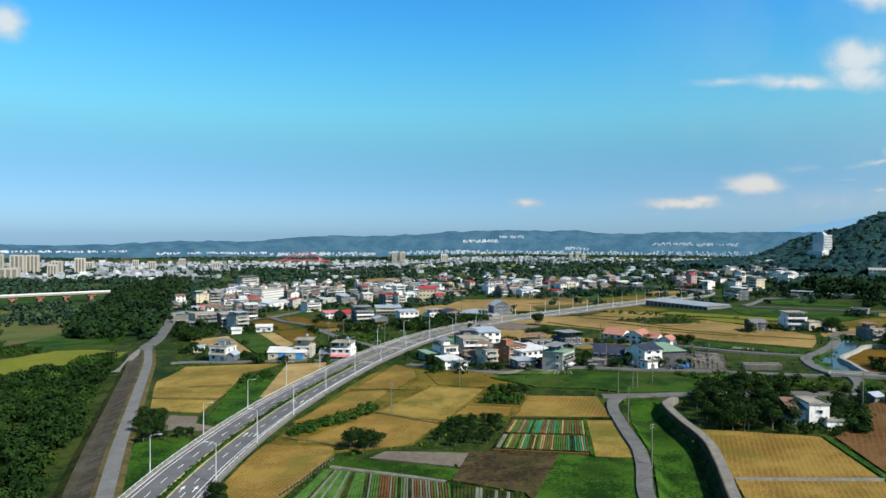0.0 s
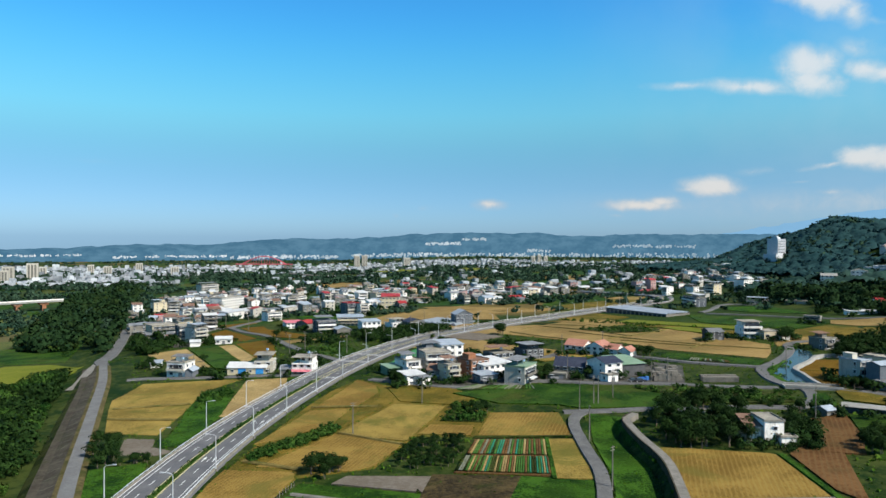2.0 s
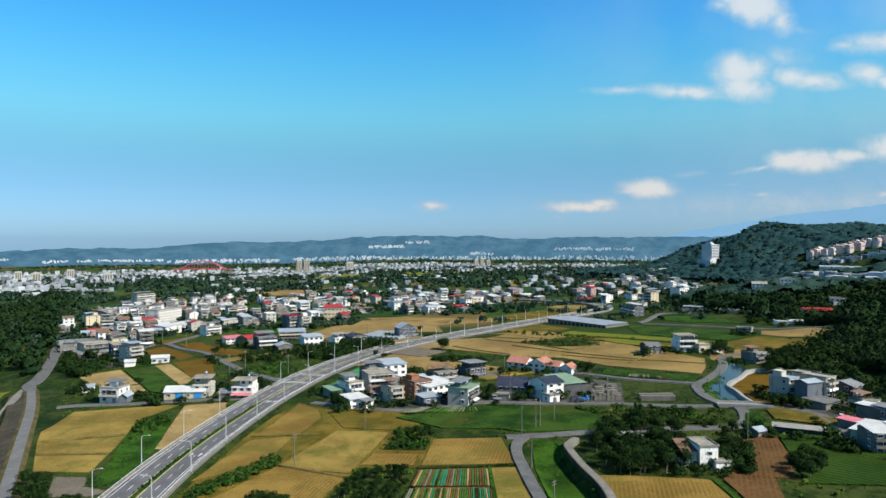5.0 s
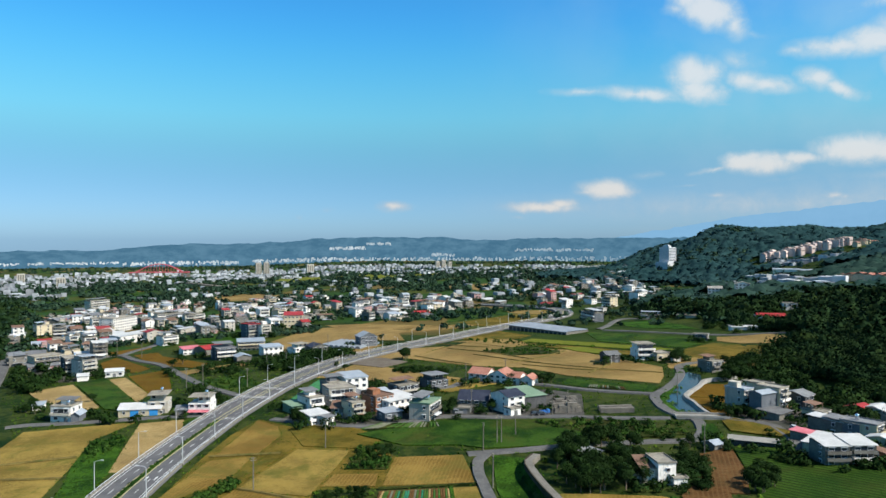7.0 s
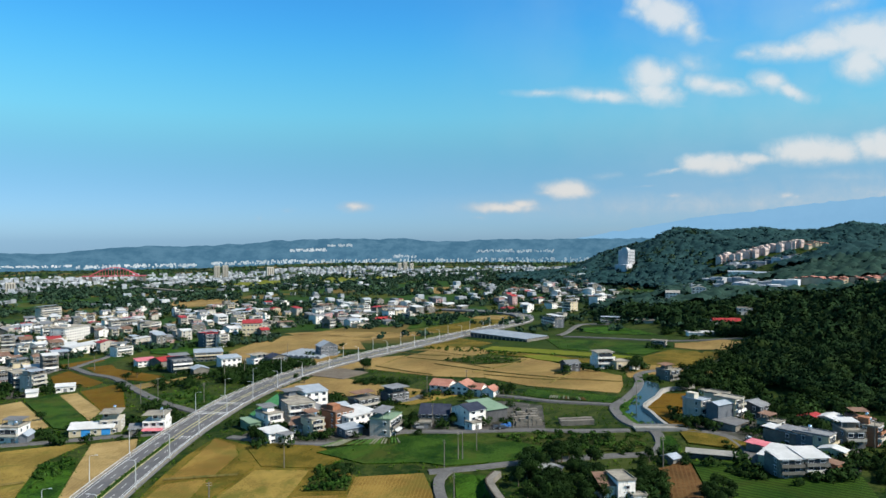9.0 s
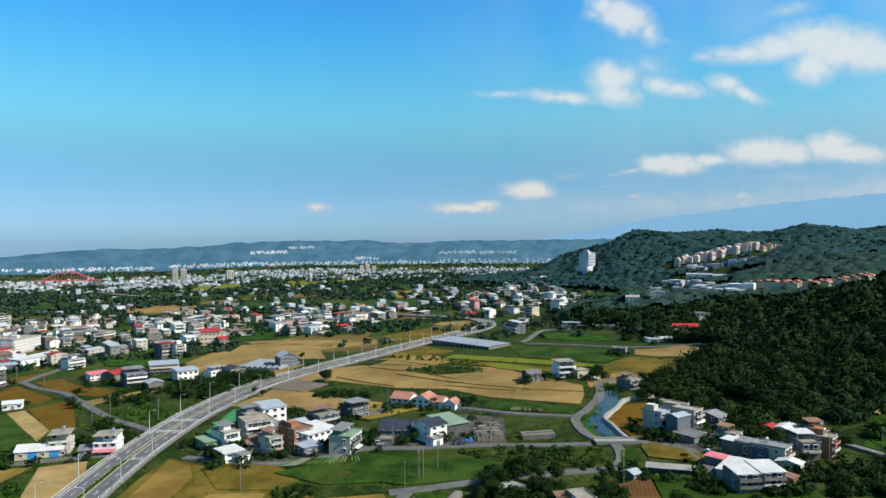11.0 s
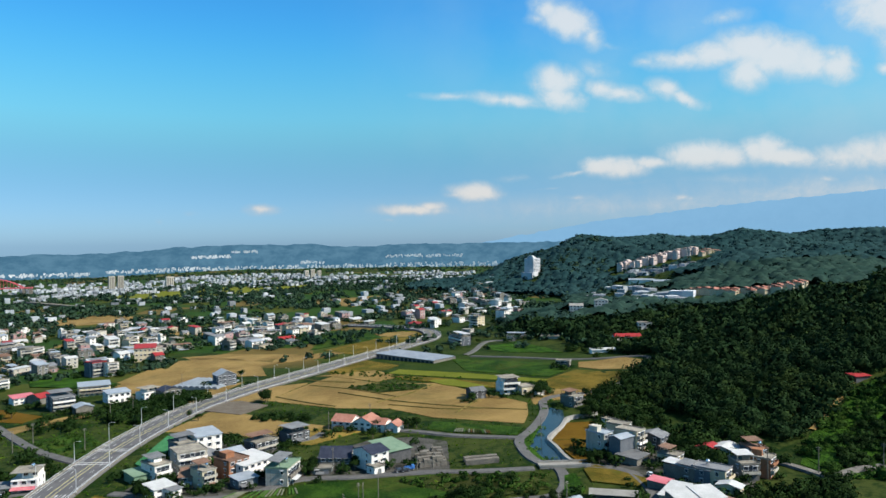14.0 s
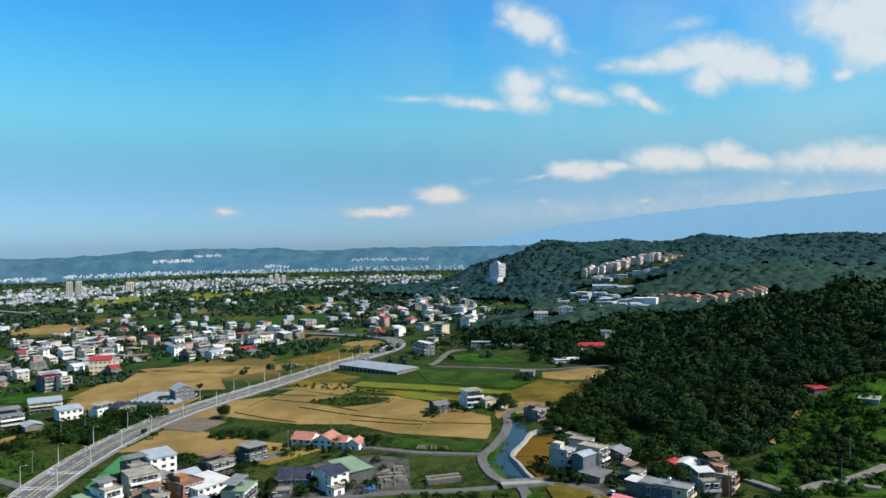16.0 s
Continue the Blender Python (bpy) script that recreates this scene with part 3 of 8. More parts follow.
def patch(name, corners, material, label, category="field", lift=None, edge=0.5, fine=0):
    """A plot of ground with its own edges, raised a little on the sheet."""
    LEVEL[0] += 1
    PLOTS.append((corners, material))
    lift = 0.10 + 0.012 * (LEVEL[0] % 40) if lift is None else lift
    bm = bmesh.new()
    face = bm.faces.new([bm.verts.new((x, y, 0)) for x, y in corners])
    bmesh.ops.triangulate(bm, faces=[face])
    for co, no in (((0, 400, 0), (0, 1, 0)), ((-300, 0, 0), (1, 0, 0)), ((400, 0, 0), (1, 0, 0))):
        bmesh.ops.bisect_plane(bm, geom=bm.verts[:] + bm.edges[:] + bm.faces[:], plane_co=co, plane_no=no)
    if fine or max(x for x, y in corners) > 190:
        bmesh.ops.subdivide_edges(bm, edges=bm.edges[:], cuts=fine or 5, use_grid_fill=True)
    rim = [e for e in bm.edges if e.is_boundary]
    made = bmesh.ops.extrude_edge_only(bm, edges=rim)
    low = {v for v in made["geom"] if isinstance(v, bmesh.types.BMVert)}
    for v in bm.verts:
        v.co.z = float(gz(v.co.x, v.co.y)) + lift - (edge if v in low else 0)
    bmesh.ops.recalc_face_normals(bm, faces=bm.faces[:])
    return tagged(part(name, bm, material), label, category, kind="structure")


def inside(px, py, poly):
    hit = np.zeros(len(px), bool)
    n = len(poly)
    for i in range(n):
        (x0, y0), (x1, y1) = poly[i], poly[(i + 1) % n]
        if y0 == y1:
            continue
        c = ((y0 > py) != (y1 > py)) & (px < (x1 - x0) * (py - y0) / (y1 - y0) + x0)
        hit ^= c
    return hit


def terrain():
    """One sheet of ground to the horizon, finer where the land is near or rises."""
    xs = np.unique(np.concatenate([np.linspace(-4600, -320, 40), np.linspace(-300, -50, 84), np.linspace(-40, 40, 5), np.linspace(42, 84, 29), np.linspace(90, 200, 7), np.linspace(200, 1400, 76), np.linspace(1450, 4600, 30)]))
    ys = np.unique(np.concatenate([np.linspace(-300, 100, 12), np.linspace(110, 145, 4), np.linspace(148, 256, 37), np.linspace(266, 400, 10), np.linspace(400, 1600, 70), np.linspace(1650, 3000, 28), np.linspace(3100, 4650, 18)]))
    gx, gy = np.meshgrid(xs, ys)
    z = gz(gx, gy)
    verts = np.stack([gx.ravel(), gy.ravel(), z.ravel()], 1)
    w, h = len(xs), len(ys)
    faces = [(j * w + i, j * w + i + 1, (j + 1) * w + i + 1, (j + 1) * w + i) for j in range(h - 1) for i in range(w - 1)]
    me = bpy.data.meshes.new("ground")
    me.from_pydata(verts.tolist(), [], faces)
    tagged(part("ground", me, GROUND), "dark green and olive farmland ground reaching to the hills", "ground", kind="structure")


terrain()

# ---- roads ----
HIGHWAY = [(-56, 150), (-56, 172), (-55.5, 190), (-54, 210), (-51.5, 232), (-47.5, 258), (-42, 285), (-35.5, 312), (-26.5, 345), (-14.5, 380), (-2.5, 410), (10, 437),
           (26, 466), (46, 493), (70, 518), (96, 542), (128, 570), (158, 597), (190, 624), (224, 652), (252, 678), (270, 712), (277, 750), (268, 790), (250, 830), (220, 880)]


def highway():
    line = spline(HIGHWAY, 4.0)
    s = sides_of(line)
    run = np.concatenate([[0], np.cumsum(np.linalg.norm(np.diff(line, axis=0), axis=1))])
    base = 1.0
    bm = bmesh.new()
    strip(bm, line, -8.6, 8.6, base, 1.4)
    road = tagged(part("highway", bm, ASPHALT), "grey asphalt four-lane highway with planted median and barriers", "road", kind="structure")
    marks, yellows = bmesh.new(), bmesh.new()
    for off in (-7.9, -6.7, 6.7, 7.9):
        strip(marks, line, off - 0.10, off + 0.10, base + 0.025)
    for off in (-1.15, -0.85, 0.85, 1.15):
        strip(yellows, line, off - 0.09, off + 0.09, base + 0.025)
    fine = spline(HIGHWAY, 1.0)
    fs = sides_of(fine)
    length = np.concatenate([[0], np.cumsum(np.linalg.norm(np.diff(fine, axis=0), axis=1))])

    def on(d, off, up):
        x = np.interp(d, length, fine[:, 0])
        y = np.interp(d, length, fine[:, 1])
        q = np.array([np.interp(d, length, fs[:, 0]), np.interp(d, length, fs[:, 1])])
        p = np.array([x, y]) + off * q
        return (p[0], p[1], float(gz(x, y)) + base + up), q

    for side in (-3.9, 3.9):
        d = 0.0
        while d < length[-1] - 6:
            quad = [on(d, side - 0.09, 0.03)[0], on(d, side + 0.09, 0.03)[0], on(d + 4, side + 0.09, 0.03)[0], on(d + 4, side - 0.09, 0.03)[0]]
            marks.faces.new([marks.verts.new(v) for v in quad])
            d += 10.0
    # stop lines and the crossing by the junction
    for d0, half in ((232.0, 7.8), (252.0, 7.8)):
        for w in ((0.0, 0.5), (2.5, 3.0)):
            quad = [on(d0 + w[0], -half, 0.035)[0], on(d0 + w[0], half, 0.035)[0], on(d0 + w[1], half, 0.035)[0], on(d0 + w[1], -half, 0.035)[0]]
            marks.faces.new([marks.verts.new(v) for v in quad])
    # lane arrows: a shaft with a head
    for d0 in (24.0, 70.0, 112.0, 190.0):
        for off in (2.4, 5.4):
            for (a, b, w) in ((0, 2.2, 0.12), (2.2, 4.2, 0.5)):
                quad = [on(d0 + a, off - w, 0.03)[0], on(d0 + a, off + w, 0.03)[0], on(d0 + b, off + (w if w < 0.3 else 0.05), 0.03)[0], on(d0 + b, off - (w if w < 0.3 else 0.05), 0.03)[0]]
                marks.faces.new([marks.verts.new(v) for v in quad])
    part("lane_marking", marks, LINE, road, "white lane lines, dashes and arrows")
    part("median_line", yellows, YELLOW, road, "yellow painted median lines")
    kerb = bmesh.new()
    near = line[: int(np.searchsorted(run, 190))]
    strip(kerb, near, -0.7, 0.7, base + 0.18, 0.2)
    part("median_strip", kerb, MEADOW, road, "low planted median kerb")
    for side, name in ((-8.45, "barrier"), (8.45, "barrier")):
        b = bmesh.new()
        strip(b, line, side - 0.10, side + 0.10, base + 0.5, 0.5)
        part(name, b, CONCRETE, road, "pale concrete roadside barrier")
        d = 0.0
        posts = bmesh.new()
        while d < length[-1] - 3:
            (x, y, z), q = on(d, side, 0)
            box(posts, x - 0.08, x + 0.08, y - 0.08, y + 0.08, z + 0.5, z + 0.95)
            d += 3.0
        rail = bmesh.new()
        strip(rail, line, side - 0.04, side + 0.04, base + 0.95, 0.1)
        part("guard_rail", rail, METAL, road)
        part("rail_post", posts, METAL, road)
    return road, on, length[-1]


road, on_highway, highway_length = highway()
LEVEE = [(-62, 150), (-70, 174), (-82.5, 211), (-95, 250), (-110, 297), (-128, 353), (-145, 399)]


def levee():
    line = spline(LEVEE, 4.0)
    s = sides_of(line)
    flat = 0.035 * np.clip(line[:, 0], -300, 400)
    bm = bmesh.new()
    strip(bm, line, -1.9, 1.9, 0.9, 0.6)
    LANES.append((line, 12.0))
    top = tagged(part("levee_road", bm, PALELANE), "pale concrete road on the levee crest", "road", kind="structure")

    def face(bm, o0, z0, o1, z1, thick=0.0):
        rows = [[bm.verts.new((*(p + o0 * q), f + z0)), bm.verts.new((*(p + o1 * q), f + z1))] for p, q, f in zip(line, s, flat)]
        for u, v in zip(rows, rows[1:]):
            bm.faces.new((u[0], u[1], v[1], v[0]))
        return bm

    part("revetment", face(bmesh.new(), -7.2, -0.6, -2.75, 0.88), REVET, top, "dark mossy sloping concrete levee face")
    part("levee_berm", face(bmesh.new(), -3.1, 0.84, -1.9, 0.93), BERM, top)
    part("toe_track", face(bmesh.new(), -9.6, -0.75, -7.2, -0.58), REVET, top, "dark track along the levee toe")
    part("toe_bank", face(bmesh.new(), -12.4, -2.6, -9.6, -0.75), WEED, top)
    part("verge", face(bmesh.new(), 1.9, 0.92, 3.5, 0.45), BERM, top, "weedy brown road verge")
    seams = bmesh.new()
    for i in range(0, len(line), 2):
        p, q, f = line[i], s[i], flat[i]
        d = np.array([-q[1], q[0]]) * 0.16
        a, b = p - 3.4 * q, p - 7.1 * q
        seams.faces.new([seams.verts.new(v) for v in ((*(a - d), f + 0.66), (*(a + d), f + 0.66), (*(b + d), f - 0.53), (*(b - d), f - 0.53))])
    part("revetment_rib", seams, JOINT, top)


levee()
ribbon("levee_lane", [(-145, 399), (-152, 414), (-156, 437), (-166, 476), (-185, 542), (-215, 640)], 6.0, 0.9, LANE, "pale lane running on behind the levee by the village")
ribbon("side_track", [(-152.1, 414.4), (-143.3, 367.5), (-140.9, 348.8)], 4.0, 0.6, TRACK, "pale dirt track down to the river shrubs")
ribbon("village_road", [(-12.7, 378.0), (-23.9, 388.7), (-41.6, 417.9), (-58.1, 456.6), (-72.3, 493.6), (-84.4, 522.2), (-103.3, 549.1), (-120.5, 582.4), (-131.1, 576.4), (-135.9, 552.4)], 4.7, 0.5, LANE, "narrow grey village road between paddies")
ribbon("paddy_lane", [(-120.5, 582.4), (-114.7, 606.5), (-107.1, 636.0), (-109.0, 674.6)], 4.2, 0.5, LANE, "narrow grey lane along the paddies")
ribbon("farm_lane", [(-118.5, 356.6), (-110.4, 358.2), (-96.7, 356.0), (-83.1, 354.8), (-53.3, 353.5), (-34.2, 350.4)], 3.8, 0.5, LANE, "narrow concrete farm lane past the sheds")
ribbon("south_lane", [(46, 140), (48.5, 163), (53, 180), (56.2, 195), (57.5, 210), (59, 225), (60.5, 238), (63.5, 250), (68, 257)], 3.6, 0.8, LANE, "curving grey asphalt farm lane", skirt=2.0, batter=0.1)
ribbon("east_lane", [(62, 259.5), (78, 258.1), (90, 258.1), (111, 256.3), (129, 253.5), (142, 251), (151, 258), (158, 272), (160, 282)], 4.2, 0.5, LANE, "grey lane sweeping round to the bridge")
WALLED = [(63.2, 150), (66.0, 161), (69.1, 172.2), (74.2, 193.3), (75.4, 205), (75.6, 218), (76.7, 233), (78.2, 241), (83, 247)]
ribbon("ditch_track", WALLED, 2.3, 1.9, TRACK, "old pale concrete track beside a ditch", skirt=4.4, batter=0.04)
# wall faces away from the sun; REVET's dark colour paints in its shade
bm = bmesh.new()
strip(bm, spline(WALLED, 3.0), -1.55, -1.2, 2.0, 4.4, batter=0.0)
tagged(part("retaining_wall", bm, REVET), "concrete retaining wall above the ditch, its shade put into the dark colour", "wall", kind="structure")
ribbon("canal_road", [(158, 277), (156, 292), (159, 307), (164.5, 320.3), (175.6, 330.7), (191.8, 349.1), (203, 366), (210, 380), (222, 387), (243, 385), (275, 395)], 4.4, 0.5, LANE, "grey road winding beside the canal")
ribbon("village_street", [(-6.2, 334.0), (19.9, 313.3), (42.1, 306.9), (63.3, 314.0), (84.4, 306.0), (111.2, 297.9), (127.7, 289.9), (150.8, 281.2)], 3.8, 0.5, LANE, "grey street along the front of the hamlet")
ribbon("hamlet_lane", [(66.7, 369.0), (79.8, 370.6), (86.8, 378.7)], 4.0, 0.7, LANE, "short pale lane to a dark house")
ribbon("field_lane", [(95.6, 393.4), (113.1, 372.9), (129.8, 354.6), (141.6, 340.8), (164.8, 323.1)], 3.5, 0.7, LANE, "narrow lane along the tan stubble field")
ribbon("hill_lane", [(242.4, 564.0), (257.1, 580.6), (290.9, 625.9), (313.2, 613.7)], 4.0, 0.7, LANE, "pale lane up to the hillside houses")
ribbon("plain_lane", [(243.7, 555.8), (268.8, 526.7), (291.2, 497.1), (331.4, 461.8), (329.2, 442.7), (315.1, 427.0)], 3.5, 0.7, LANE, "pale lane round an oval field")
ribbon("bridge_street", [(170.3, 273.9), (178.5, 265.4), (181.0, 258.4), (176.0, 240.4), (168.2, 225.8)], 4.2, 0.5, LANE, "grey street from the bridge into the hamlet")
ribbon("valley_track", [(236.6, 246.0), (237.8, 233.0), (238.7, 218.3)], 3.2, 1.0, TRACK, "pale concrete track in the side valley")
ribbon("valley_lane", [(238.7, 218.3), (253.3, 220.7), (262.8, 218.5), (270.5, 206.0)], 3.2, 1.0, TRACK, "pale winding valley lane")
ribbon("slope_lane", [(263.8, 219.4), (274.6, 218.0), (290.7, 218.3)], 3.0, 1.0, TRACK, "pale lane up the valley slope")

# ---- fields ----
rice = "golden ripe rice field with faint rows"
patch("rice_field", [(-104.2, 296.0), (-92.1, 260.1), (-84.7, 257.5), (-73.3, 254.4), (-73.2, 283.2), (-75.6, 321.5), (-63.9, 348.5), (-107.8, 345.9), (-108.0, 321.8), (-109.2, 313.5)], GOLD2, "olive-gold cut rice field beside the levee road")
patch("grass_field", [(-75.1, 321.4), (-62.8, 324.5), (-58.2, 276.2), (-59.5, 263.1), (-60.5, 239.4), (-68.7, 239.8), (-69.8, 261.2), (-73.3, 289.3)], GREEN, "lush green grass plot")
patch("stubble_field", [(-61.9, 345.2), (-44.1, 346.4), (-41.6, 320.9), (-45.5, 295.5), (-54.2, 274.7), (-58.7, 276.3), (-60.4, 309.2)], STRAW, "pale straw stubble field beside the highway")
patch("weed_plot", [(-42.5, 346.2), (-33.8, 357.0), (-36.5, 330.7), (-40.1, 315.6)], MEADOW, "green weedy corner plot")
patch("bare_plot", [(-82.7, 251.8), (-72.2, 248.9), (-70.5, 240.0), (-61.3, 233.4), (-67.7, 230.3), (-78.4, 232.9)], SAND, "bare grey-pink earth plot", "plot")
patch("grass_field", [(-81.0, 219.3), (-66.8, 224.0), (-64.0, 209.1), (-63.3, 174.4), (-64.8, 166.1), (-67.7, 171.3)], GREEN, "lush green field between levee and highway")
patch("field_edges", [(-44, 168), (-42, 215), (-38, 240), (-29, 285), (-22, 312), (-12, 336), (2, 318), (28, 309), (36, 287), (30, 280), (38, 264), (60, 259), (57, 229), (28, 234), (10, 238), (-2, 208), (-22, 203), (-31, 165)], OLIVE, "olive-brown grassy edges between the rice fields", lift=0.06)
patch("rice_field", [(-24.8, 286.0), (-12.0, 333.4), (-3.8, 321.0), (-2.3, 305.7), (-9.8, 283.7)], GOLD, rice)
patch("rice_field", [(-39.4, 237.4), (-26.7, 279.2), (-11.8, 279.9), (-17.3, 258.0), (-32.9, 240.8)], GOLD, rice)
patch("rice_strip", [(-15.3, 248.9), (-9.3, 271.9), (-1.1, 299.6), (3.7, 287.8), (-8.9, 261.0)], OLIVE, "olive strip of uncut rice")
patch("rice_strip", [(-38.7, 216.0), (-39.3, 224.3), (-32.2, 236.5), (-17.1, 254.7), (-15.3, 248.9), (-24.8, 232.8)], OLIVE, "olive grassy bank below a hedge")
patch("rice_field", [(-34.9, 214.4), (-24.8, 229.5), (-15.1, 245.0), (-8.0, 240.4), (5.8, 229.5), (-2.0, 209.9), (-8.0, 206.3), (-22.2, 210.7)], GOLD, rice)
patch("rice_field", [(-14.1, 246.4), (3.9, 283.6), (22.5, 276.7), (16.7, 259.1), (7.0, 232.8), (-8.0, 241.1)], GOLD2, "golden rice field with dark mown rows")
patch("rice_field", [(-45.5, 182.0), (-44.5, 200.8), (-42.8, 213.1), (-23.4, 208.1), (-22.7, 202.8), (-31.0, 164.5), (-40.1, 165.4)], GOLD, "golden rice field beside the highway verge")
patch("rice_field", [(1.1, 313.7), (12.5, 318.2), (27.9, 309.2), (21.7, 295.9), (34.0, 287.3), (25.3, 278.3), (6.1, 287.4)], OLIVE, "olive rice field below the hamlet")
patch("weed_plot", [(18.9, 255.4), (26.1, 278.2), (35.4, 259.9), (32.7, 251.0)], WEED, "dark green weedy plot")
patch("rice_strip", [(15.5, 251.0), (29.5, 247.4), (27.2, 235.7), (10.8, 240.1)], GOLD, "narrow golden rice strip")
patch("rice_field", [(29.3, 235.4), (37.2, 263.2), (60.1, 258.9), (57.8, 229.6)], GOLD, rice)
patch("rice_field", [(49.4, 227.3), (57.3, 226.2), (53.7, 189.9), (44.0, 191.9)], GOLD2, "golden rice field with strong rows by the lane")
patch("garden_ground", [(27.7, 230.8), (48.7, 227.4), (43.5, 193.9), (18.9, 200.6), (24.9, 214.1)], SOIL, "brown soil of a vegetable garden", "garden")
patch("bare_plot", [(-9.0, 202.3), (12.9, 198.3), (10.2, 187.0), (-12.6, 196.8)], SAND, "bare grey levelled earth plot", "plot")
patch("grass_field", [(-20.7, 198.2), (11.8, 184.7), (7.1, 177.8), (-22.6, 191.0)], GREEN, "lush green strip of grass")
patch("garden_ground", [(-23.1, 189.3), (-13.8, 185.7), (6.4, 175.9), (23.1, 167.0), (20.4, 158.1), (-28.8, 162.7)], MEADOW, "green ground of a vegetable garden", "garden")
patch("burnt_field", [(13.2, 199.8), (35.7, 194.7), (24.5, 162.4), (23.4, 167.6), (7.8, 177.4)], BROWN, "dark brown burnt fallow field")
patch("grass_field", [(35.7, 194.7), (53.5, 188.1), (44.7, 155.8), (22.7, 157.8)], GREEN, "lush green fallow field beside the lane")
patch("ditch_grass", [(69.9, 254.9), (79.3, 248.5), (76.4, 234.9), (72.5, 206.6), (69.8, 189.0), (62.1, 158.8), (50.4, 159.9), (58.2, 190.3), (62.4, 222.9)], GREEN, "lush green grass of a wide ditch", fine=20)
patch("rice_field", [(78.4, 212.8), (85.8, 210.7), (105.3, 202.6), (107.9, 199.6), (103.0, 169.4), (70.9, 172.0), (75.7, 193.1)], GOLD, "golden rice field below the walled trees")
patch("rice_field", [(70.7, 170.5), (107.1, 166.0), (100.2, 150.6), (66.8, 153.7)], GOLD, rice)
patch("ploughed_field", [(110.5, 201.4), (121.0, 210.5), (129.9, 210.6), (108.5, 164.4), (106.0, 173.0)], SOIL, "orange-brown ploughed field")
patch("ploughed_field", [(133.5, 234.5), (143.3, 236.2), (131.8, 214.0), (121.4, 212.9)], SOIL, "orange-brown ploughed plot")
patch("meadow", [(26.9, 297.4), (60.6, 307.4), (114.6, 292.2), (110.8, 271.1), (91.1, 260.7), (69.5, 263.9), (61.6, 270.8), (42.1, 276.7)], MEADOW, "dark green rough meadow before the hamlet")
patch("weed_plot", [(95.4, 293.1), (117.1, 291.8), (149.9, 271.0), (144.2, 258.2), (108.5, 260.8), (110.8, 271.1)], WEED, "weedy allotment ground")
patch("crop_field", [(150.3, 236.8), (173.0, 234.3), (164.8, 216.4), (190.7, 205.1), (174.4, 178.4), (130.2, 193.0), (140.3, 214.5)], VINE, "dark green field of crop rows")
patch("ploughed_field", [(143.9, 239.0), (150.0, 238.3), (139.8, 214.6), (129.9, 197.6), (118.6, 201.4)], SOIL, "orange-brown ploughed field edged with trees")
patch("rice_paddy", [(197.6, 333.6), (210.2, 328.5), (195.9, 306.0), (183.3, 285.6), (173.7, 276.4), (169.6, 278.0), (176.2, 311.4)], PADDY, "orange-brown ripe rice paddy inside a canal wall")
patch("rice_paddy", [(167.0, 270.6), (173.8, 272.6), (181.9, 249.8), (176.3, 241.8), (162.0, 257.1)], OLIVE, "olive rice paddy beside the bridge street")
patch("ditch_grass", [(156.4, 267.5), (161.7, 268.1), (155.6, 251.5), (147.1, 243.5), (142.9, 245.0)], GREEN, "bright green reeds in the canal bed")
patch("stubble_field", [(-136.8, 440.9), (-119.0, 457.3), (-87.3, 383.2), (-95.5, 380.8), (-122.9, 411.9)], STRAW, "pale straw stubble field behind a white house")
patch("grass_field", [(-118.8, 460.7), (-105.5, 474.6), (-91.8, 440.2), (-69.5, 379.8), (-77.2, 373.9), (-84.6, 379.9)], MEADOW, "green grass field behind the white shed")
patch("stubble_field", [(-102.8, 469.6), (-94.5, 473.4), (-70.4, 412.0), (-71.2, 388.5), (-90.1, 436.1)], STRAW, "small straw stubble field")
patch("rice_paddy", [(-93.7, 476.9), (-76.2, 493.2), (-68.5, 465.2), (-59.3, 413.2), (-64.4, 405.0), (-71.0, 412.3)], PADDY, "orange-brown ripe rice paddy")
patch("rice_paddy", [(-126.0, 547.5), (-120.7, 571.2), (-86.4, 504.7), (-91.7, 490.0), (-115.9, 512.1)], PADDY, "orange-brown ripe rice paddy by the village road")
patch("rice_paddy", [(-111.5, 580.6), (-95.5, 587.2), (-79.7, 532.2), (-74.5, 503.5), (-87.7, 521.4)], PADDY, "orange-brown ripe rice paddy by the village road")
patch("rice_paddy", [(-147.9, 599.3), (-129.5, 611.1), (-111.3, 631.2), (-104.9, 614.3), (-124.2, 587.1), (-135.6, 565.1)], PADDY, "orange-brown ripe rice paddy below the houses")
patch("rice_paddy", [(-88.4, 563.1), (-51.7, 511.0), (-60.2, 496.6), (-77.5, 511.8)], PADDY, "narrow orange-brown rice paddy")
patch("stubble_field", [(-66.7, 484.5), (-49.9, 493.8), (-28.7, 506.9), (-24.4, 492.9), (-48.3, 480.0), (-60.5, 467.3)], TAN, "tan stubble strip before the hedges")
patch("meadow", [(-55.4, 437.4), (-25.4, 454.8), (-14.4, 418.8), (-21.1, 391.5), (-38.1, 411.6)], MEADOW, "green rough meadow beside the junction")
patch("stubble_field", [(-17.4, 555.5), (-16.0, 611.2), (10.9, 678.6), (36.6, 607.9), (14.0, 583.8), (1.5, 522.7)], TAN, "tan stubble field behind the highway hedges")
patch("stubble_field", [(29.1, 508.6), (49.1, 544.8), (68.6, 553.8), (51.1, 522.4), (29.9, 490.0)], TAN, "tan stubble strip before the film greenhouse")
patch("stubble_field", [(35.0, 719.4), (71.6, 685.7), (103.8, 627.1), (73.6, 614.7), (56.8, 633.2)], TAN, "tan stubble field behind the film greenhouse")
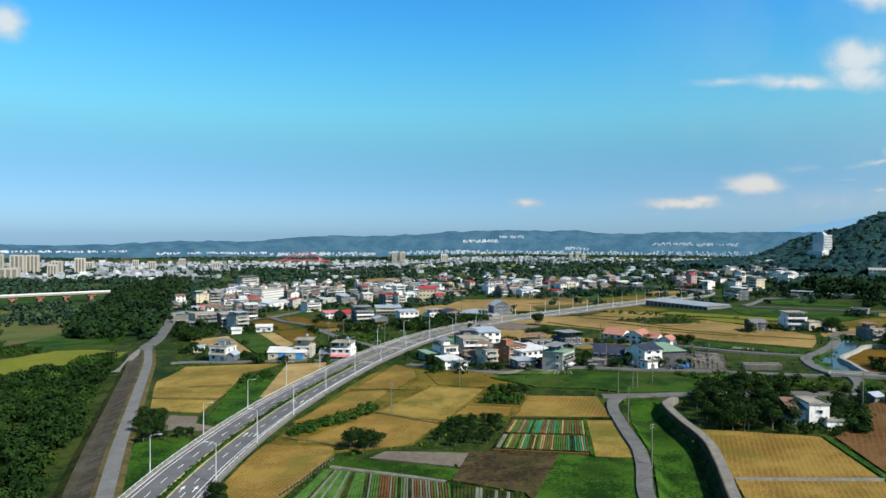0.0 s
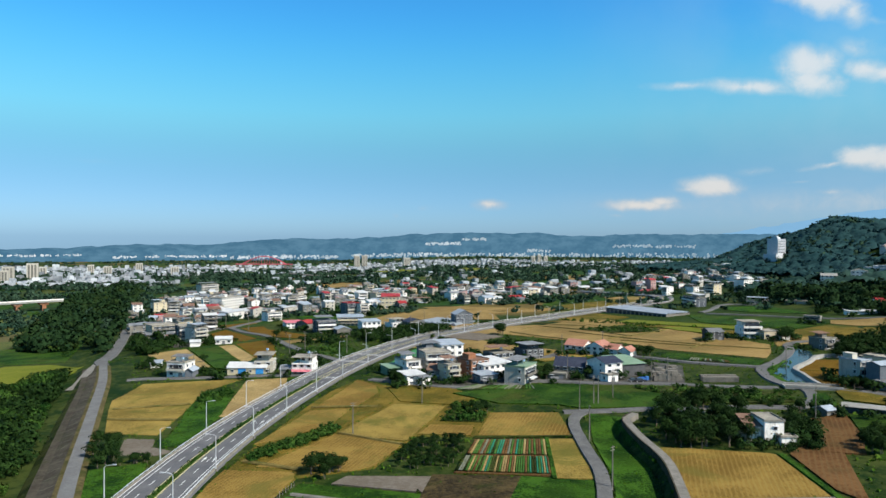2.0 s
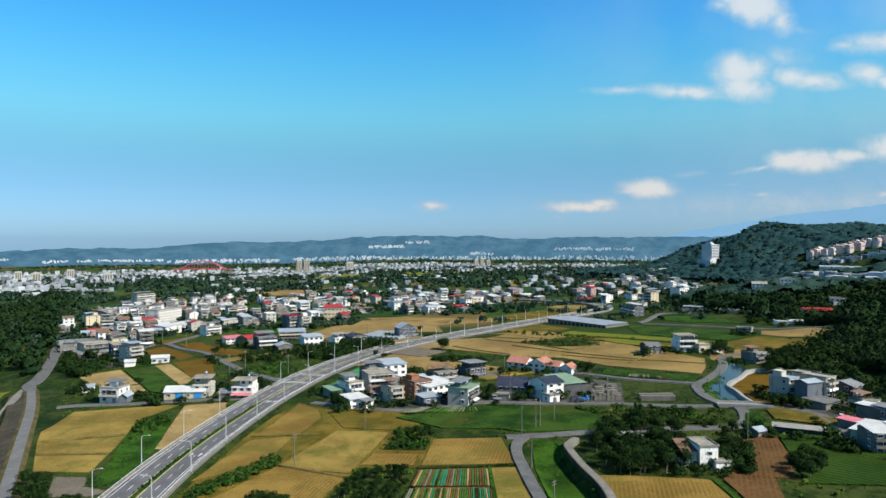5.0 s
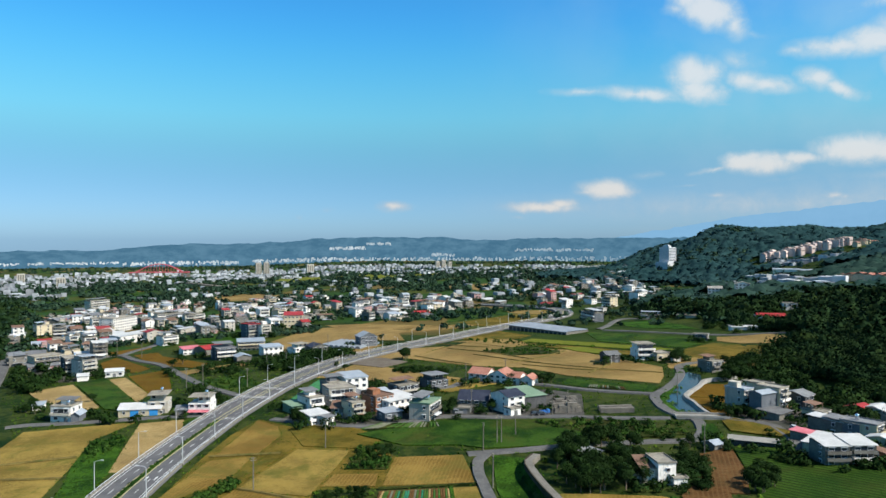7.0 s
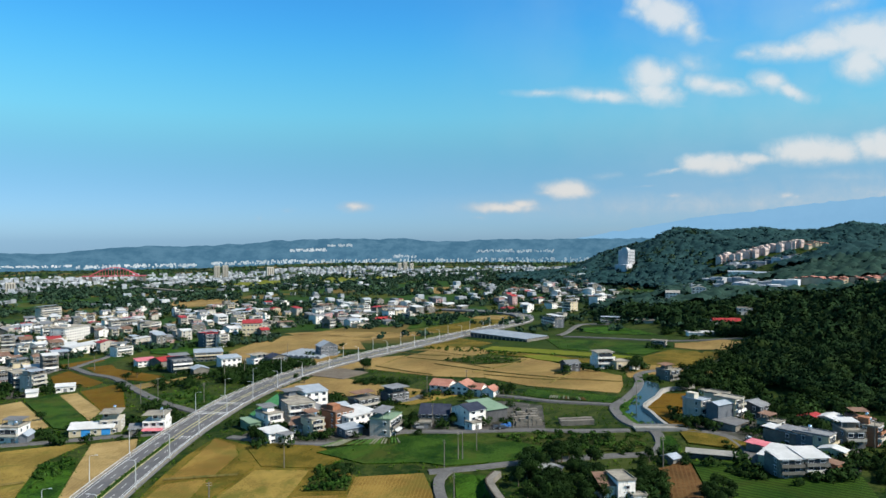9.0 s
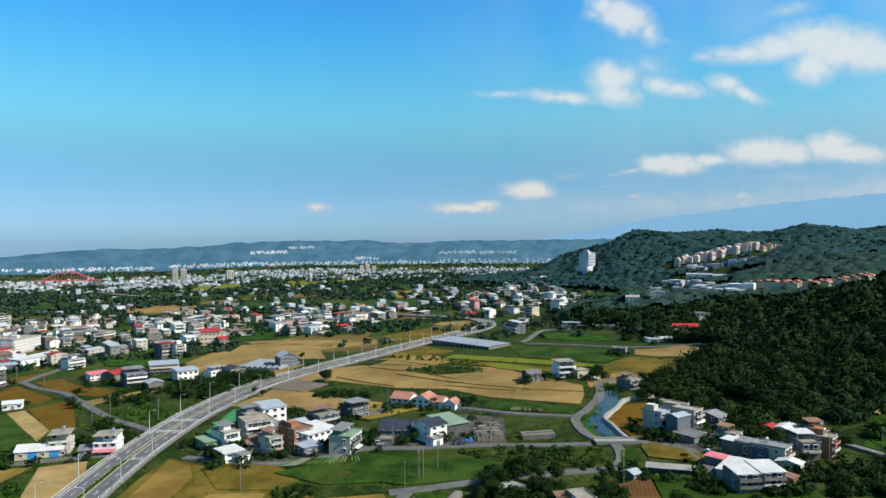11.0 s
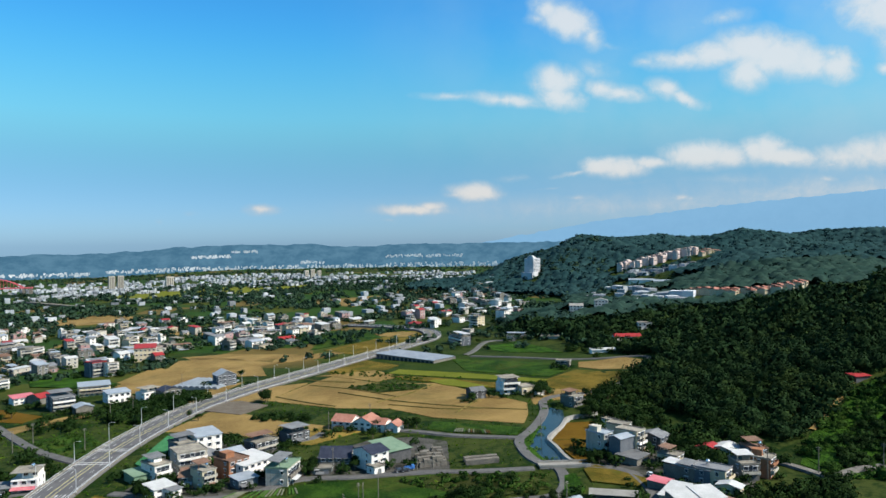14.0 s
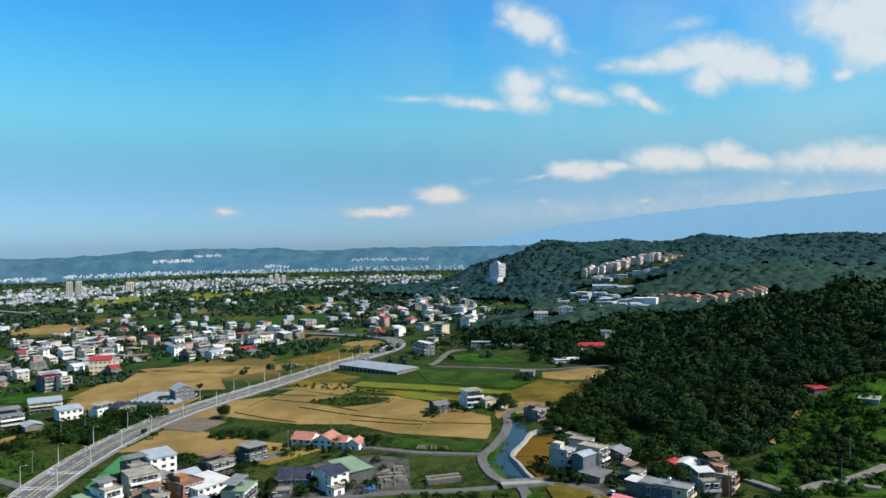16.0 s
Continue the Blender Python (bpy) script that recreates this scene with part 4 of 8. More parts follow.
patch("stubble_field", [(73.6, 475.4), (103.6, 511.8), (127.5, 535.3), (147.1, 490.9), (177.4, 466.9), (182.3, 467.5), (187.8, 458.7), (185.4, 443.6), (190.3, 416.4), (201.2, 382.1), (189.8, 359.3), (179.3, 344.1), (144.6, 378.7), (130.2, 410.4), (106.4, 427.8), (84.0, 458.9)], TAN, "wide tan stubble field with dark bund lines")
patch("weed_plot", [(126.3, 485.4), (149.7, 486.6), (172.6, 464.1), (167.9, 451.1), (137.3, 456.9)], WEED, "dark green weedy strip in the stubble", lift=0.62)
patch("stubble_field", [(117.4, 543.5), (161.2, 539.6), (166.6, 503.6), (148.2, 494.6), (127.5, 535.3)], TAN, "tan stubble field beside the highway")
patch("rice_strip", [(176.0, 532.8), (210.2, 488.3), (243.7, 434.2), (237.1, 426.1), (202.3, 469.9), (164.0, 521.1)], YELLOWGREEN, "olive-yellow rice strip")
patch("rice_strip", [(167.9, 507.6), (194.8, 471.2), (227.9, 416.5), (219.9, 408.8), (191.7, 444.9), (164.1, 495.9)], OLIVE, "olive rice strip")
patch("grass_field", [(177.0, 476.2), (192.6, 470.7), (202.3, 434.5), (191.2, 435.0), (180.8, 455.6)], YELLOWGREEN, "bright yellow-green rice plot", lift=0.62)
patch("meadow", [(226.3, 554.1), (273.4, 490.8), (285.0, 463.5), (248.3, 442.2), (213.5, 496.1)], MEADOW, "green field strip below the plain lane")
patch("meadow", [(279.3, 600.8), (310.0, 607.3), (312.7, 561.0), (309.1, 525.6), (274.2, 557.3), (271.7, 578.9)], GREEN, "bright green meadow under the hill")
patch("stubble_field", [(294.4, 478.7), (325.3, 467.1), (326.5, 442.2), (306.4, 423.9), (289.9, 442.9), (282.7, 459.8)], TAN, "tan oval stubble field ringed by a lane")
patch("rice_field", [(151.8, 677.0), (213.6, 721.4), (270.7, 768.7), (270.1, 731.9), (226.7, 673.6), (167.9, 630.7)], OLIVE, "olive field beside the far highway")
patch("stubble_field", [(225.3, 765.9), (256.6, 764.3), (263.8, 738.3), (244.3, 717.9), (224.2, 738.0)], TAN, "tan plot beside the far highway")
patch("stubble_field", [(14.6, 424.3), (41.5, 465.6), (53.7, 450.7), (73.3, 411.1), (94.2, 387.3), (82.6, 384.7), (66.7, 369.0), (45.0, 401.0), (30.3, 414.6)], TAN, "tan stubble field behind the hamlet")
patch("bare_plot", [(36.2, 466.3), (52.1, 484.3), (59.0, 482.7), (71.5, 459.8), (54.4, 442.7)], SAND, "bare grey earth plot beside the highway", "plot", lift=0.62)
patch("rice_field", [(65.5, 384.5), (92.2, 390.2), (104.1, 371.7), (76.8, 360.6), (66.5, 368.7)], GOLD2, "olive-gold rice plot by the coral-roofed houses")
patch("stubble_field", [(-10.1, 537.7), (29.9, 700.9), (65.1, 688.3), (89.3, 629.8), (86.2, 568.7), (60.7, 584.2), (46.0, 534.9), (22.8, 561.4), (-3.3, 525.4)], TAN, "tan stubble field beyond the highway")
patch("grass_field", [(-83.4, 692.1), (-37.7, 650.1), (-12.9, 603.0), (-37.2, 601.2), (-75.2, 635.1)], GREEN, "green grass strip beside the tan field", lift=0.62)
patch("river_meadow", [(-199.2, 358.9), (-189.2, 386.0), (-172.1, 405.3), (-161.6, 416.6), (-158.5, 390.8), (-174.5, 373.2), (-179.1, 341.4), (-181.9, 328.8)], YELLOWGREEN, "yellow-green river meadow beyond the levee")
patch("meadow", [(251.3, 242.6), (269.1, 244.3), (267.8, 232.5), (255.1, 224.7), (246.4, 230.0)], GREEN, "bright green valley meadow")
patch("meadow", [(287.3, 261.4), (317.4, 272.8), (296.3, 255.6), (280.3, 251.0)], GREEN, "green terrace meadow under the trees")
patch("far_field", [(-93.8, 902.0), (-73.8, 1023.7), (-1.1, 1072.4), (90.0, 924.5), (69.8, 899.1), (-18.1, 987.7), (-66.4, 938.3)], TAN, "tan fallow river flat")
patch("far_field", [(-157.1, 1423.0), (-56.9, 1402.7), (-3.7, 1265.9), (-75.4, 1204.6), (-131.4, 1211.5)], TAN, "tan gravel river flat")
patch("far_field", [(-140.7, 2472.5), (163.1, 2325.5), (449.6, 2274.3), (396.3, 1856.5), (131.5, 1842.1), (-82.9, 1918.2)], YELLOWGREEN, "pale green river flat")
patch("far_field", [(262.2, 1309.5), (406.8, 1391.0), (414.9, 1275.7), (303.0, 1157.8)], TAN, "tan far stubble field")
patch("far_field", [(336.9, 711.4), (388.0, 695.7), (376.4, 669.2), (333.5, 678.0)], GREEN, "green far meadow")
patch("far_field", [(-852.5, 2634.9), (-340.4, 1750.9), (-246.9, 1475.6), (-478.2, 1679.9), (-639.8, 1982.5)], MEADOW, "green flat by the river")

# beyond the levee
RIVER_MEADOW = [(-186.5, 326.8), (-182.5, 340.8), (-173.2, 363.7), (-165.1, 415.4), (-185.3, 431.4), (-208.9, 431.2), (-224.3, 395.7), (-226.2, 367.0)]
patch("meadow", RIVER_MEADOW, YELLOWGREEN, "yellow-green mown meadow among river shrubs", lift=0.25)
patch("river_grassland", [(-262, 440), (-252, 490), (-246, 568.2), (-270, 672.0), (-337.6, 782.9), (-425.2, 816.4), (-426.2, 754.8), (-400, 600)], RANK, "rank olive and brown grassland on the river flats", lift=0.25, fine=6)
patch("valley_meadow", [(243, 236), (271, 257), (322, 273), (362, 268), (352, 247), (272, 195), (242, 219)], GREEN, "bright green rough meadow of the side valley", lift=0.2, fine=9)
# yards and further plots
patch("hamlet_yard", [(-2.2, 334.5), (23.1, 369.0), (39.3, 392.2), (62.6, 375.7), (66.5, 362.1), (66.9, 316.5), (48.6, 304.5), (19.6, 308.1), (6.5, 312.9)], YARD, "grey-brown paved yards between hamlet houses", "yard", lift=0.08)
patch("hamlet_yard", [(67.9, 314.2), (75.4, 341.4), (103.7, 355.2), (123.6, 349.9), (135.0, 334.9), (120.5, 296.4)], YARD, "grey-brown paved yards behind the street", "yard", lift=0.09)
patch("hamlet_yard", [(178.8, 280.3), (199.7, 304.5), (219.2, 311.5), (223.9, 283.7), (224.5, 264.9), (238.7, 254.8), (193.2, 207.8), (180.6, 207.4), (165.3, 212.7), (173.2, 232.8)], YARD, "grey-brown yards of the hamlet under the hill", "yard", lift=0.09)
patch("village_yard", [(-114.2, 467.5), (-121.4, 521.5), (-148.0, 534.2), (-161.1, 533.6), (-158.9, 507.1), (-136.5, 474.0)], YARD, "grey yards before the town houses", "yard", lift=0.08)
patch("rice_strip", [(244.6, 435.8), (276.8, 453.9), (286.6, 437.9), (300.7, 416.2), (274.3, 395.0), (248.1, 391.7), (231.2, 401.9), (234.1, 422.0)], OLIVE, "olive plot below the oval field")
patch("stubble_field", [(202.0, 375.7), (212.5, 379.0), (237.9, 378.7), (253.2, 365.1), (253.5, 388.0), (226.7, 407.4), (212.0, 399.8)], TAN, "tan stubble plot beside the canal road")
patch("meadow", [(142.0, 371.8), (175.7, 338.4), (167.2, 327.7), (143.6, 345.8), (134.4, 359.3)], MEADOW, "green strip of allotments along the lane")
patch("stubble_field", [(43.2, 490.9), (79.8, 521.6), (109.0, 521.0), (73.6, 475.4), (58.1, 479.9)], TAN, "tan stubble strip below the highway")
patch("rice_field", [(129.6, 583.2), (162.6, 610.0), (181.9, 551.1), (169.2, 538.4), (128.4, 539.7)], OLIVE, "olive field between highway and hedges")
patch("river_grassland", [(-182, 440), (-240, 640), (-330, 900), (-760, 1050), (-640, 640), (-345, 430)], MEADOW, "rough green and brown river grassland", lift=0.05)
patch("stubble_field", [(95.9, 624.2), (139.5, 630.3), (174.5, 656.2), (146.1, 661.9), (107.5, 658.4)], TAN, "tan stubble strip beyond the highway")
patch("stubble_field", [(32.7, 724.0), (72.1, 716.5), (127.7, 666.7), (97.2, 649.7), (55.4, 678.8)], TAN, "tan stubble strip before the village")
patch("meadow", [(141.2, 686.7), (161.6, 736.1), (221.0, 746.9), (249.0, 759.8), (213.6, 721.4)], MEADOW, "green field before the far village")
patch("ground_sheet", [(1.6, 370.4), (15.8, 414.1), (19.5, 409.3), (13.7, 376.3), (7.9, 355.8)], NETGROUND, "green ground sheeting beside the highway", "ground sheet", lift=0.66)

# ---- houses ----
RNG = random.Random(7)
SHARED = {}
FOOT = []


def window_mesh(w, h):
    """A framed pane: a plate whose middle is set back as glass."""
    key = ("window", round(w, 1), round(h, 1))
    if key not in SHARED:
        bm = bmesh.new()
        t, d = 0.10, 0.12
        rings = [[bm.verts.new((sx * (w / 2 - e), y, h / 2 + sz * (h / 2 - e))) for sx, sz in ((-1, -1), (1, -1), (1, 1), (-1, 1))] for e, y in ((0, 0.02), (0, -d), (t, -d), (t, -0.03))]
        for u, v in zip(rings, rings[1:]):
            for k in range(4):
                bm.faces.new((u[k], u[(k + 1) % 4], v[(k + 1) % 4], v[k]))
        pane = bm.faces.new(rings[-1])
        box(bm, -w / 2 - 0.15, w / 2 + 0.15, -0.55, 0.0, h + 0.10, h + 0.2)
        bmesh.ops.recalc_face_normals(bm, faces=bm.faces[:])
        pane.material_index = 1
        me = mesh_of(bm, "window")
        me.materials.append(FRAME)
        me.materials.append(GLASS)
        SHARED[key] = me
    return SHARED[key]


def tank_mesh():
    if "tank" not in SHARED:
        bm = bmesh.new()
        tube(bm, [(0, 0, 0.5), (0, 0, 0.6), (0, 0, 1.9), (0, 0, 2.15), (0, 0, 2.25)], [0.6, 0.68, 0.68, 0.45, 0.1], 10)
        for a in range(4):
            x, y = 0.5 * math.cos(a * 1.57 + 0.8), 0.5 * math.sin(a * 1.57 + 0.8)
            box(bm, x - 0.05, x + 0.05, y - 0.05, y + 0.05, 0, 0.55)
        SHARED["tank"] = mesh_of(bm, "water_tank", True)
    return SHARED["tank"]


def gable(bm, w, d, z, rise, over, along="x", thick=0.18):
    """Two pitched planes with thickness over a w by d plan."""
    if along == "x":
        prof = [(-over, z - over * rise / (d / 2)), (d / 2, z + rise), (d + over, z - over * rise / (d / 2))]
        ends = (-over, w + over)
        pt = lambda u, v, s: (s, u, v)
    else:
        prof = [(-over, z - over * rise / (w / 2)), (w / 2, z + rise), (w + over, z - over * rise / (w / 2))]
        ends = (-over, d + over)
        pt = lambda u, v, s: (u, s, v)
    for (u0, v0), (u1, v1) in zip(prof, prof[1:]):
        vs = [bm.verts.new(pt(u, v + t, s)) for t in (0, thick) for s in ends for u, v in ((u0, v0), (u1, v1))]
        for f in ((0, 1, 3, 2), (4, 6, 7, 5), (0, 4, 5, 1), (2, 3, 7, 6), (0, 2, 6, 4), (1, 5, 7, 3)):
            bm.faces.new([vs[i] for i in f])
    bmesh.ops.recalc_face_normals(bm, faces=bm.faces[:])


def lean(bm, x0, x1, y0, y1, z0, z1, thick=0.14):
    """A slab that slopes from z0 at y0 to z1 at y1."""
    vs = [bm.verts.new(p) for p in ((x0, y0, z0), (x1, y0, z0), (x1, y1, z1), (x0, y1, z1), (x0, y0, z0 + thick), (x1, y0, z0 + thick), (x1, y1, z1 + thick), (x0, y1, z1 + thick))]
    for f in ((3, 2, 1, 0), (4, 5, 6, 7), (0, 1, 5, 4), (1, 2, 6, 5), (2, 3, 7, 6), (3, 0, 4, 7)):
        bm.faces.new([vs[i] for i in f])


def house(front, depth, height, storeys=2, walls=None, roof="flat", top=None, label="", rise=2.2, wins=True, balcony=False, awning=None, door=True,
          tank=True, stair=True, name="house", group="", category="house", right=True, left=True, step=None, span=3.2, swing=0):
    """A house on its front base line, left end first; it stretches back by depth."""
    walls, top = walls or WHITE, top or FLATROOF
    (ax, ay), (bx, by) = front
    w = math.hypot(bx - ax, by - ay)
    turn = math.degrees(math.atan2(by - ay, bx - ax))
    if swing:                                  # turned about the middle of its plan
        cx, cy = (ax + bx) / 2 - (by - ay) / w * depth / 2, (ay + by) / 2 + (bx - ax) / w * depth / 2
        turn += swing
        c, s = math.cos(radians(turn)), math.sin(radians(turn))
        ax, ay = cx - w / 2 * c + depth / 2 * s, cy - w / 2 * s - depth / 2 * c
        bx, by = ax + w * c, ay + w * s
    z = min(float(gz(ax, ay)), float(gz(bx, by))) - 0.1
    ob = new(name)
    ob.matrix_basis = pose(ax, ay, z, 0, 0, turn)
    FOOT.append(((ax + bx) / 2 - (by - ay) / w * depth / 2, (ay + by) / 2 + (bx - ax) / w * depth / 2, math.hypot(w, depth) / 2))
    tagged(ob, label, category, group)
    d, h = depth, height * 0.86
    fl = h / storeys
    bm = bmesh.new()
    if step:                                   # an upper storey set back from the front
        box(bm, 0, w, 0, d, -1.5, h - fl)
        box(bm, w * step[0], w * step[1], d * 0.25, d, h - fl, h)
    else:
        box(bm, 0, w, 0, d, -1.5, h)
    if roof in ("gable", "gable_y"):            # the gable ends
        for s in ((0, 1) if roof == "gable" else (0, 1)):
            if roof == "gable":
                x = s * (w - 0.2)
                tri = [(x, 0, h), (x, d, h), (x, d / 2, h + rise)]
                push = (0.2, 0, 0)
            else:
                y = s * (d - 0.2)
                tri = [(0, y, h), (w, y, h), (w / 2, y, h + rise)]
                push = (0, 0.2, 0)
            a = [bm.verts.new(p) for p in tri]
            b = [bm.verts.new(Vector(p) + Vector(push)) for p in tri]
            bm.faces.new(a)
            bm.faces.new(b[::-1])
            for i in range(3):
                bm.faces.new((a[i], b[i], b[(i + 1) % 3], a[(i + 1) % 3]))
    bmesh.ops.recalc_face_normals(bm, faces=bm.faces[:])
    part("wall", bm, walls, ob)
    bm = bmesh.new()
    if roof == "flat":
        o = 0.25
        box(bm, -o, w + o, -o, d + o, h + 0.003, h + 0.2)
        for a in ((-o, w + o, -o, -o + 0.18), (-o, w + o, d + o - 0.18, d + o), (-o, -o + 0.18, -o + 0.18, d + o - 0.18), (w + o - 0.18, w + o, -o + 0.18, d + o - 0.18)):
            if not step:
                box(bm, *a, h + 0.2, h + 0.6)
        part("roof", bm, top, ob)
        if stair and w > 5 and not step and RNG.random() < 0.45:
            b = bmesh.new()
            sx = w * RNG.uniform(0.05, 0.45)
            box(b, sx, sx + min(4.0, w * 0.45), d * 0.45, d * 0.9, h + 0.2, h + 2.3)
            box(b, sx - 0.2, sx + min(4.0, w * 0.45) + 0.2, d * 0.45 - 0.2, d * 0.9 + 0.2, h + 2.3, h + 2.45)
            part("stair_head", b, walls, ob)
        if stair and w > 4.5 and not step and RNG.random() < 0.5:
            b = bmesh.new()
            y0, y1 = (d * 0.35, d * 0.98) if RNG.random() < 0.6 else (0.3, d * 0.6)
            lean(b, 0.1, w - 0.1, y0, y1, h + 2.4, h + 2.9, 0.1)
            for px in (0.3, w - 0.45):
                for py in (y0 + 0.2, y1 - 0.3):
                    box(b, px, px + 0.14, py, py + 0.14, h + 0.2, h + 2.42)
            part("roof_shelter", b, RNG.choice((GREYROOF, BLUEROOF, RUST, WHITEROOF, GREYROOF, GREYROOF)), ob, "sheet-metal shelter over the roof terrace")
    elif roof in ("gable", "gable_y"):
        gable(bm, w, d, h, rise, 0.5, "x" if roof == "gable" else "y")
        part("roof", bm, top, ob)
        tank = False
    elif roof == "shed":
        lean(bm, -0.5, w + 0.5, -0.6, d + 0.5, h + 0.05, h + rise)
        part("roof", bm, top, ob)
        b = bmesh.new()
        for x in (w - 0.2,):
            vs = [b.verts.new(p) for p in ((x, 0, h), (x + 0.2, 0, h), (x + 0.2, d, h), (x, d, h), (x, d, h + rise * 0.94), (x + 0.2, d, h + rise * 0.94))]
            for f in ((0, 3, 4), (1, 5, 2), (0, 4, 5, 1), (3, 2, 5, 4)):
                b.faces.new([vs[i] for i in f])
        part("gable_wall", b, walls, ob)
        tank = False
    if tank and RNG.random() < 0.75:
        part("water_tank", tank_mesh(), STEEL, ob, "stainless steel water tank", pose(w * RNG.uniform(0.55, 0.85), d * RNG.uniform(0.3, 0.8), h + 0.2))
    if wins:
        n = max(1, int(w / span))
        ww, wh = min(1.9, w / n * 0.6), min(1.5, fl * 0.5)
        for k in range(storeys):
            zz = k * fl + fl * 0.33
            for i in range(n):
                x = (i + 0.5) * w / n
                if k == storeys - 1 and step and not (w * step[0] + 0.8 < x < w * step[1] - 0.8):
                    continue
                if k == 0 and door and i == n // 2:
                    b = bmesh.new()
                    box(b, x - 0.9, x + 0.9, -0.08, 0.05, 0, 2.3)
                    part("door", b, GREYROOF, ob)
                    continue
                y0 = d * 0.25 if (k == storeys - 1 and step) else 0
                part("window", window_mesh(ww, wh), FRAME, ob, "", pose(x, y0 - 0.005, zz))
            m = max(1, int(d / span / 1.3))
            for i in range(m):
                y = (i + 0.5) * d / m
                if k == storeys - 1 and step:
                    continue
                if right:
                    part("window", window_mesh(1.2, wh), FRAME, ob, "", pose(w + 0.005, y, zz, 0, 0, 90))
                if left and i % 2 == 0:
                    part("window", window_mesh(1.2, wh), FRAME, ob, "", pose(-0.005, y, zz, 0, 0, -90))
    if storeys > 1 and not step and wins and not awning and h > 4.5 and roof == "flat" and RNG.random() < 0.6:
        balcony = True
    if balcony:
        for k in range(1, storeys):
            b = bmesh.new()
            box(b, 0.2, w - 0.2, -1.3, -0.002, k * fl - 0.15, k * fl)
            box(b, 0.2, w - 0.2, -1.3, -1.18, k * fl, k * fl + 0.9)
            box(b, 0.2, 0.32, -1.18, -0.002, k * fl, k * fl + 0.9)
            box(b, w - 0.32, w - 0.2, -1.18, -0.002, k * fl, k * fl + 0.9)
            part("balcony", b, RNG.choice((walls, TILED, CONCRETE, WHITE)), ob)
            b = bmesh.new()
            box(b, w * 0.12, w * 0.88, -0.07, 0.03, k * fl + 0.1, k * fl + fl * 0.78)
            part("glass_door", b, GLASS, ob)
    if awning:
        b = bmesh.new()
        lean(b, 0.1, w - 0.1, -2.6, -0.02, fl * 0.75, fl * 0.98, 0.08)
        for x in (0.2, w - 0.3):
            box(b, x, x + 0.1, -2.5, -2.4, 0, fl * 0.75)
        part("awning", b, awning, ob)
    if group and RNG.random() < 0.75 and w > 4:  # a sheet-roofed lean-to against the front or flank
        b = bmesh.new()
        kind = RNG.random()
        top_z = min(2.9, h * 0.55)
        if kind < 0.5:
            x0 = w * RNG.uniform(0.0, 0.4)
            x1 = x0 + w * RNG.uniform(0.35, 0.6)
            lean(b, x0, x1, -RNG.uniform(2.0, 3.6), -0.02 - (1.35 if balcony else 0), top_z - 0.5, top_z, 0.08)
            posts = [(x0 + 0.1, -1.9), (x1 - 0.2, -1.9)]
        else:
            y0 = d * RNG.uniform(0.1, 0.4)
            lean(b, w + 0.05, w + RNG.uniform(2.0, 3.4), y0, y0 + d * 0.5, top_z - 0.4, top_z, 0.08)
            posts = [(w + 1.8, y0 + 0.1), (w + 1.8, y0 + d * 0.5 - 0.2)]
        for px, py in posts:
            box(b, px, px + 0.1, py, py + 0.1, -0.5, top_z - 0.3)
        part("lean_to", b, RNG.choice((GREYROOF, RUST, WHITEROOF, BLUEROOF, GREYROOF, RUST)), ob, "sheet-metal lean-to")
    return ob


def row(front, k0, k1):
    """The stretch of a front line between two shares of it."""
    (ax, ay), (bx, by) = front
    return [(ax + (bx - ax) * k0, ay + (by - ay) * k0), (ax + (bx - ax) * k1, ay + (by - ay) * k1)]


def shed_doors(ob, places, width, high, material):
    for x in places:
        b = bmesh.new()
        for i in range(8):
            box(b, x, x + width, -0.10 - 0.02 * (i % 2), 0.02, i * high / 8, (i + 1) * high / 8 - 0.004)
        part("roller_door", b, material, ob, "blue steel roller door")


# beside the farm lane and the highway
shed = house([(-73.9, 360.2), (-55.9, 359.5)], 11, 4.2, 1, CREAM, "gable", WHITEROOF, "cream farm shed with white sheet roof and blue roller doors", 1.8, wins=False, door=False, name="farm_shed", category="shed")
shed_doors(shed, (5.0, 13.2), 3.6, 3.2, DOORBLUE)
for sx in (2.4, 10.8, 18.4):
    part("window", window_mesh(1.2, 1.2), FRAME, shed, "", pose(sx, -0.005, 1.4))
house([(-61.9, 362.3), (-53.3, 362.3)], 11, 10.0, 3, TILED, "flat", FLATROOF, "pale grey three-storey house with a set-back top floor", step=(0.1, 0.75))
house([(-43.3, 353.8), (-33.7, 352.3)], 10, 9.5, 3, WHITE, "flat", FLATROOF, "white and pink three-storey house with pink awning", awning=PINKROOF, step=(0.35, 0.95))
house([(-48.6, 352.7), (-43.4, 352.8)], 7, 3.5, 1, GREYWALL, "shed", GREYROOF, "low grey lean-to shed beside the pink house", 0.8, category="shed", name="shed")
house([(-102.1, 361.8), (-93.2, 359.4)], 9, 8.0, 2, WHITE, "flat", FLATROOF, "white two-storey modern house with large windows", balcony=True)
house([(-92.6, 357.3), (-89.2, 357.0)], 8, 4.0, 1, BLUEWALL, "gable_y", BLUEROOF, "small blue-grey metal shed", 1.2, category="shed", name="shed", wins=False)
house([(-118.2, 389.3), (-113.6, 389.8)], 6, 3.0, 1, WHITE, "shed", BLUEROOF, "low white hut with pale blue roof", 0.7, category="shed", name="shed", wins=False)
house([(-107.1, 479.2), (-97.3, 480.5)], 8, 4.2, 1, WHITE, "gable", WHITEROOF, "long low white barn with pale roof", 1.2, category="barn", name="barn")
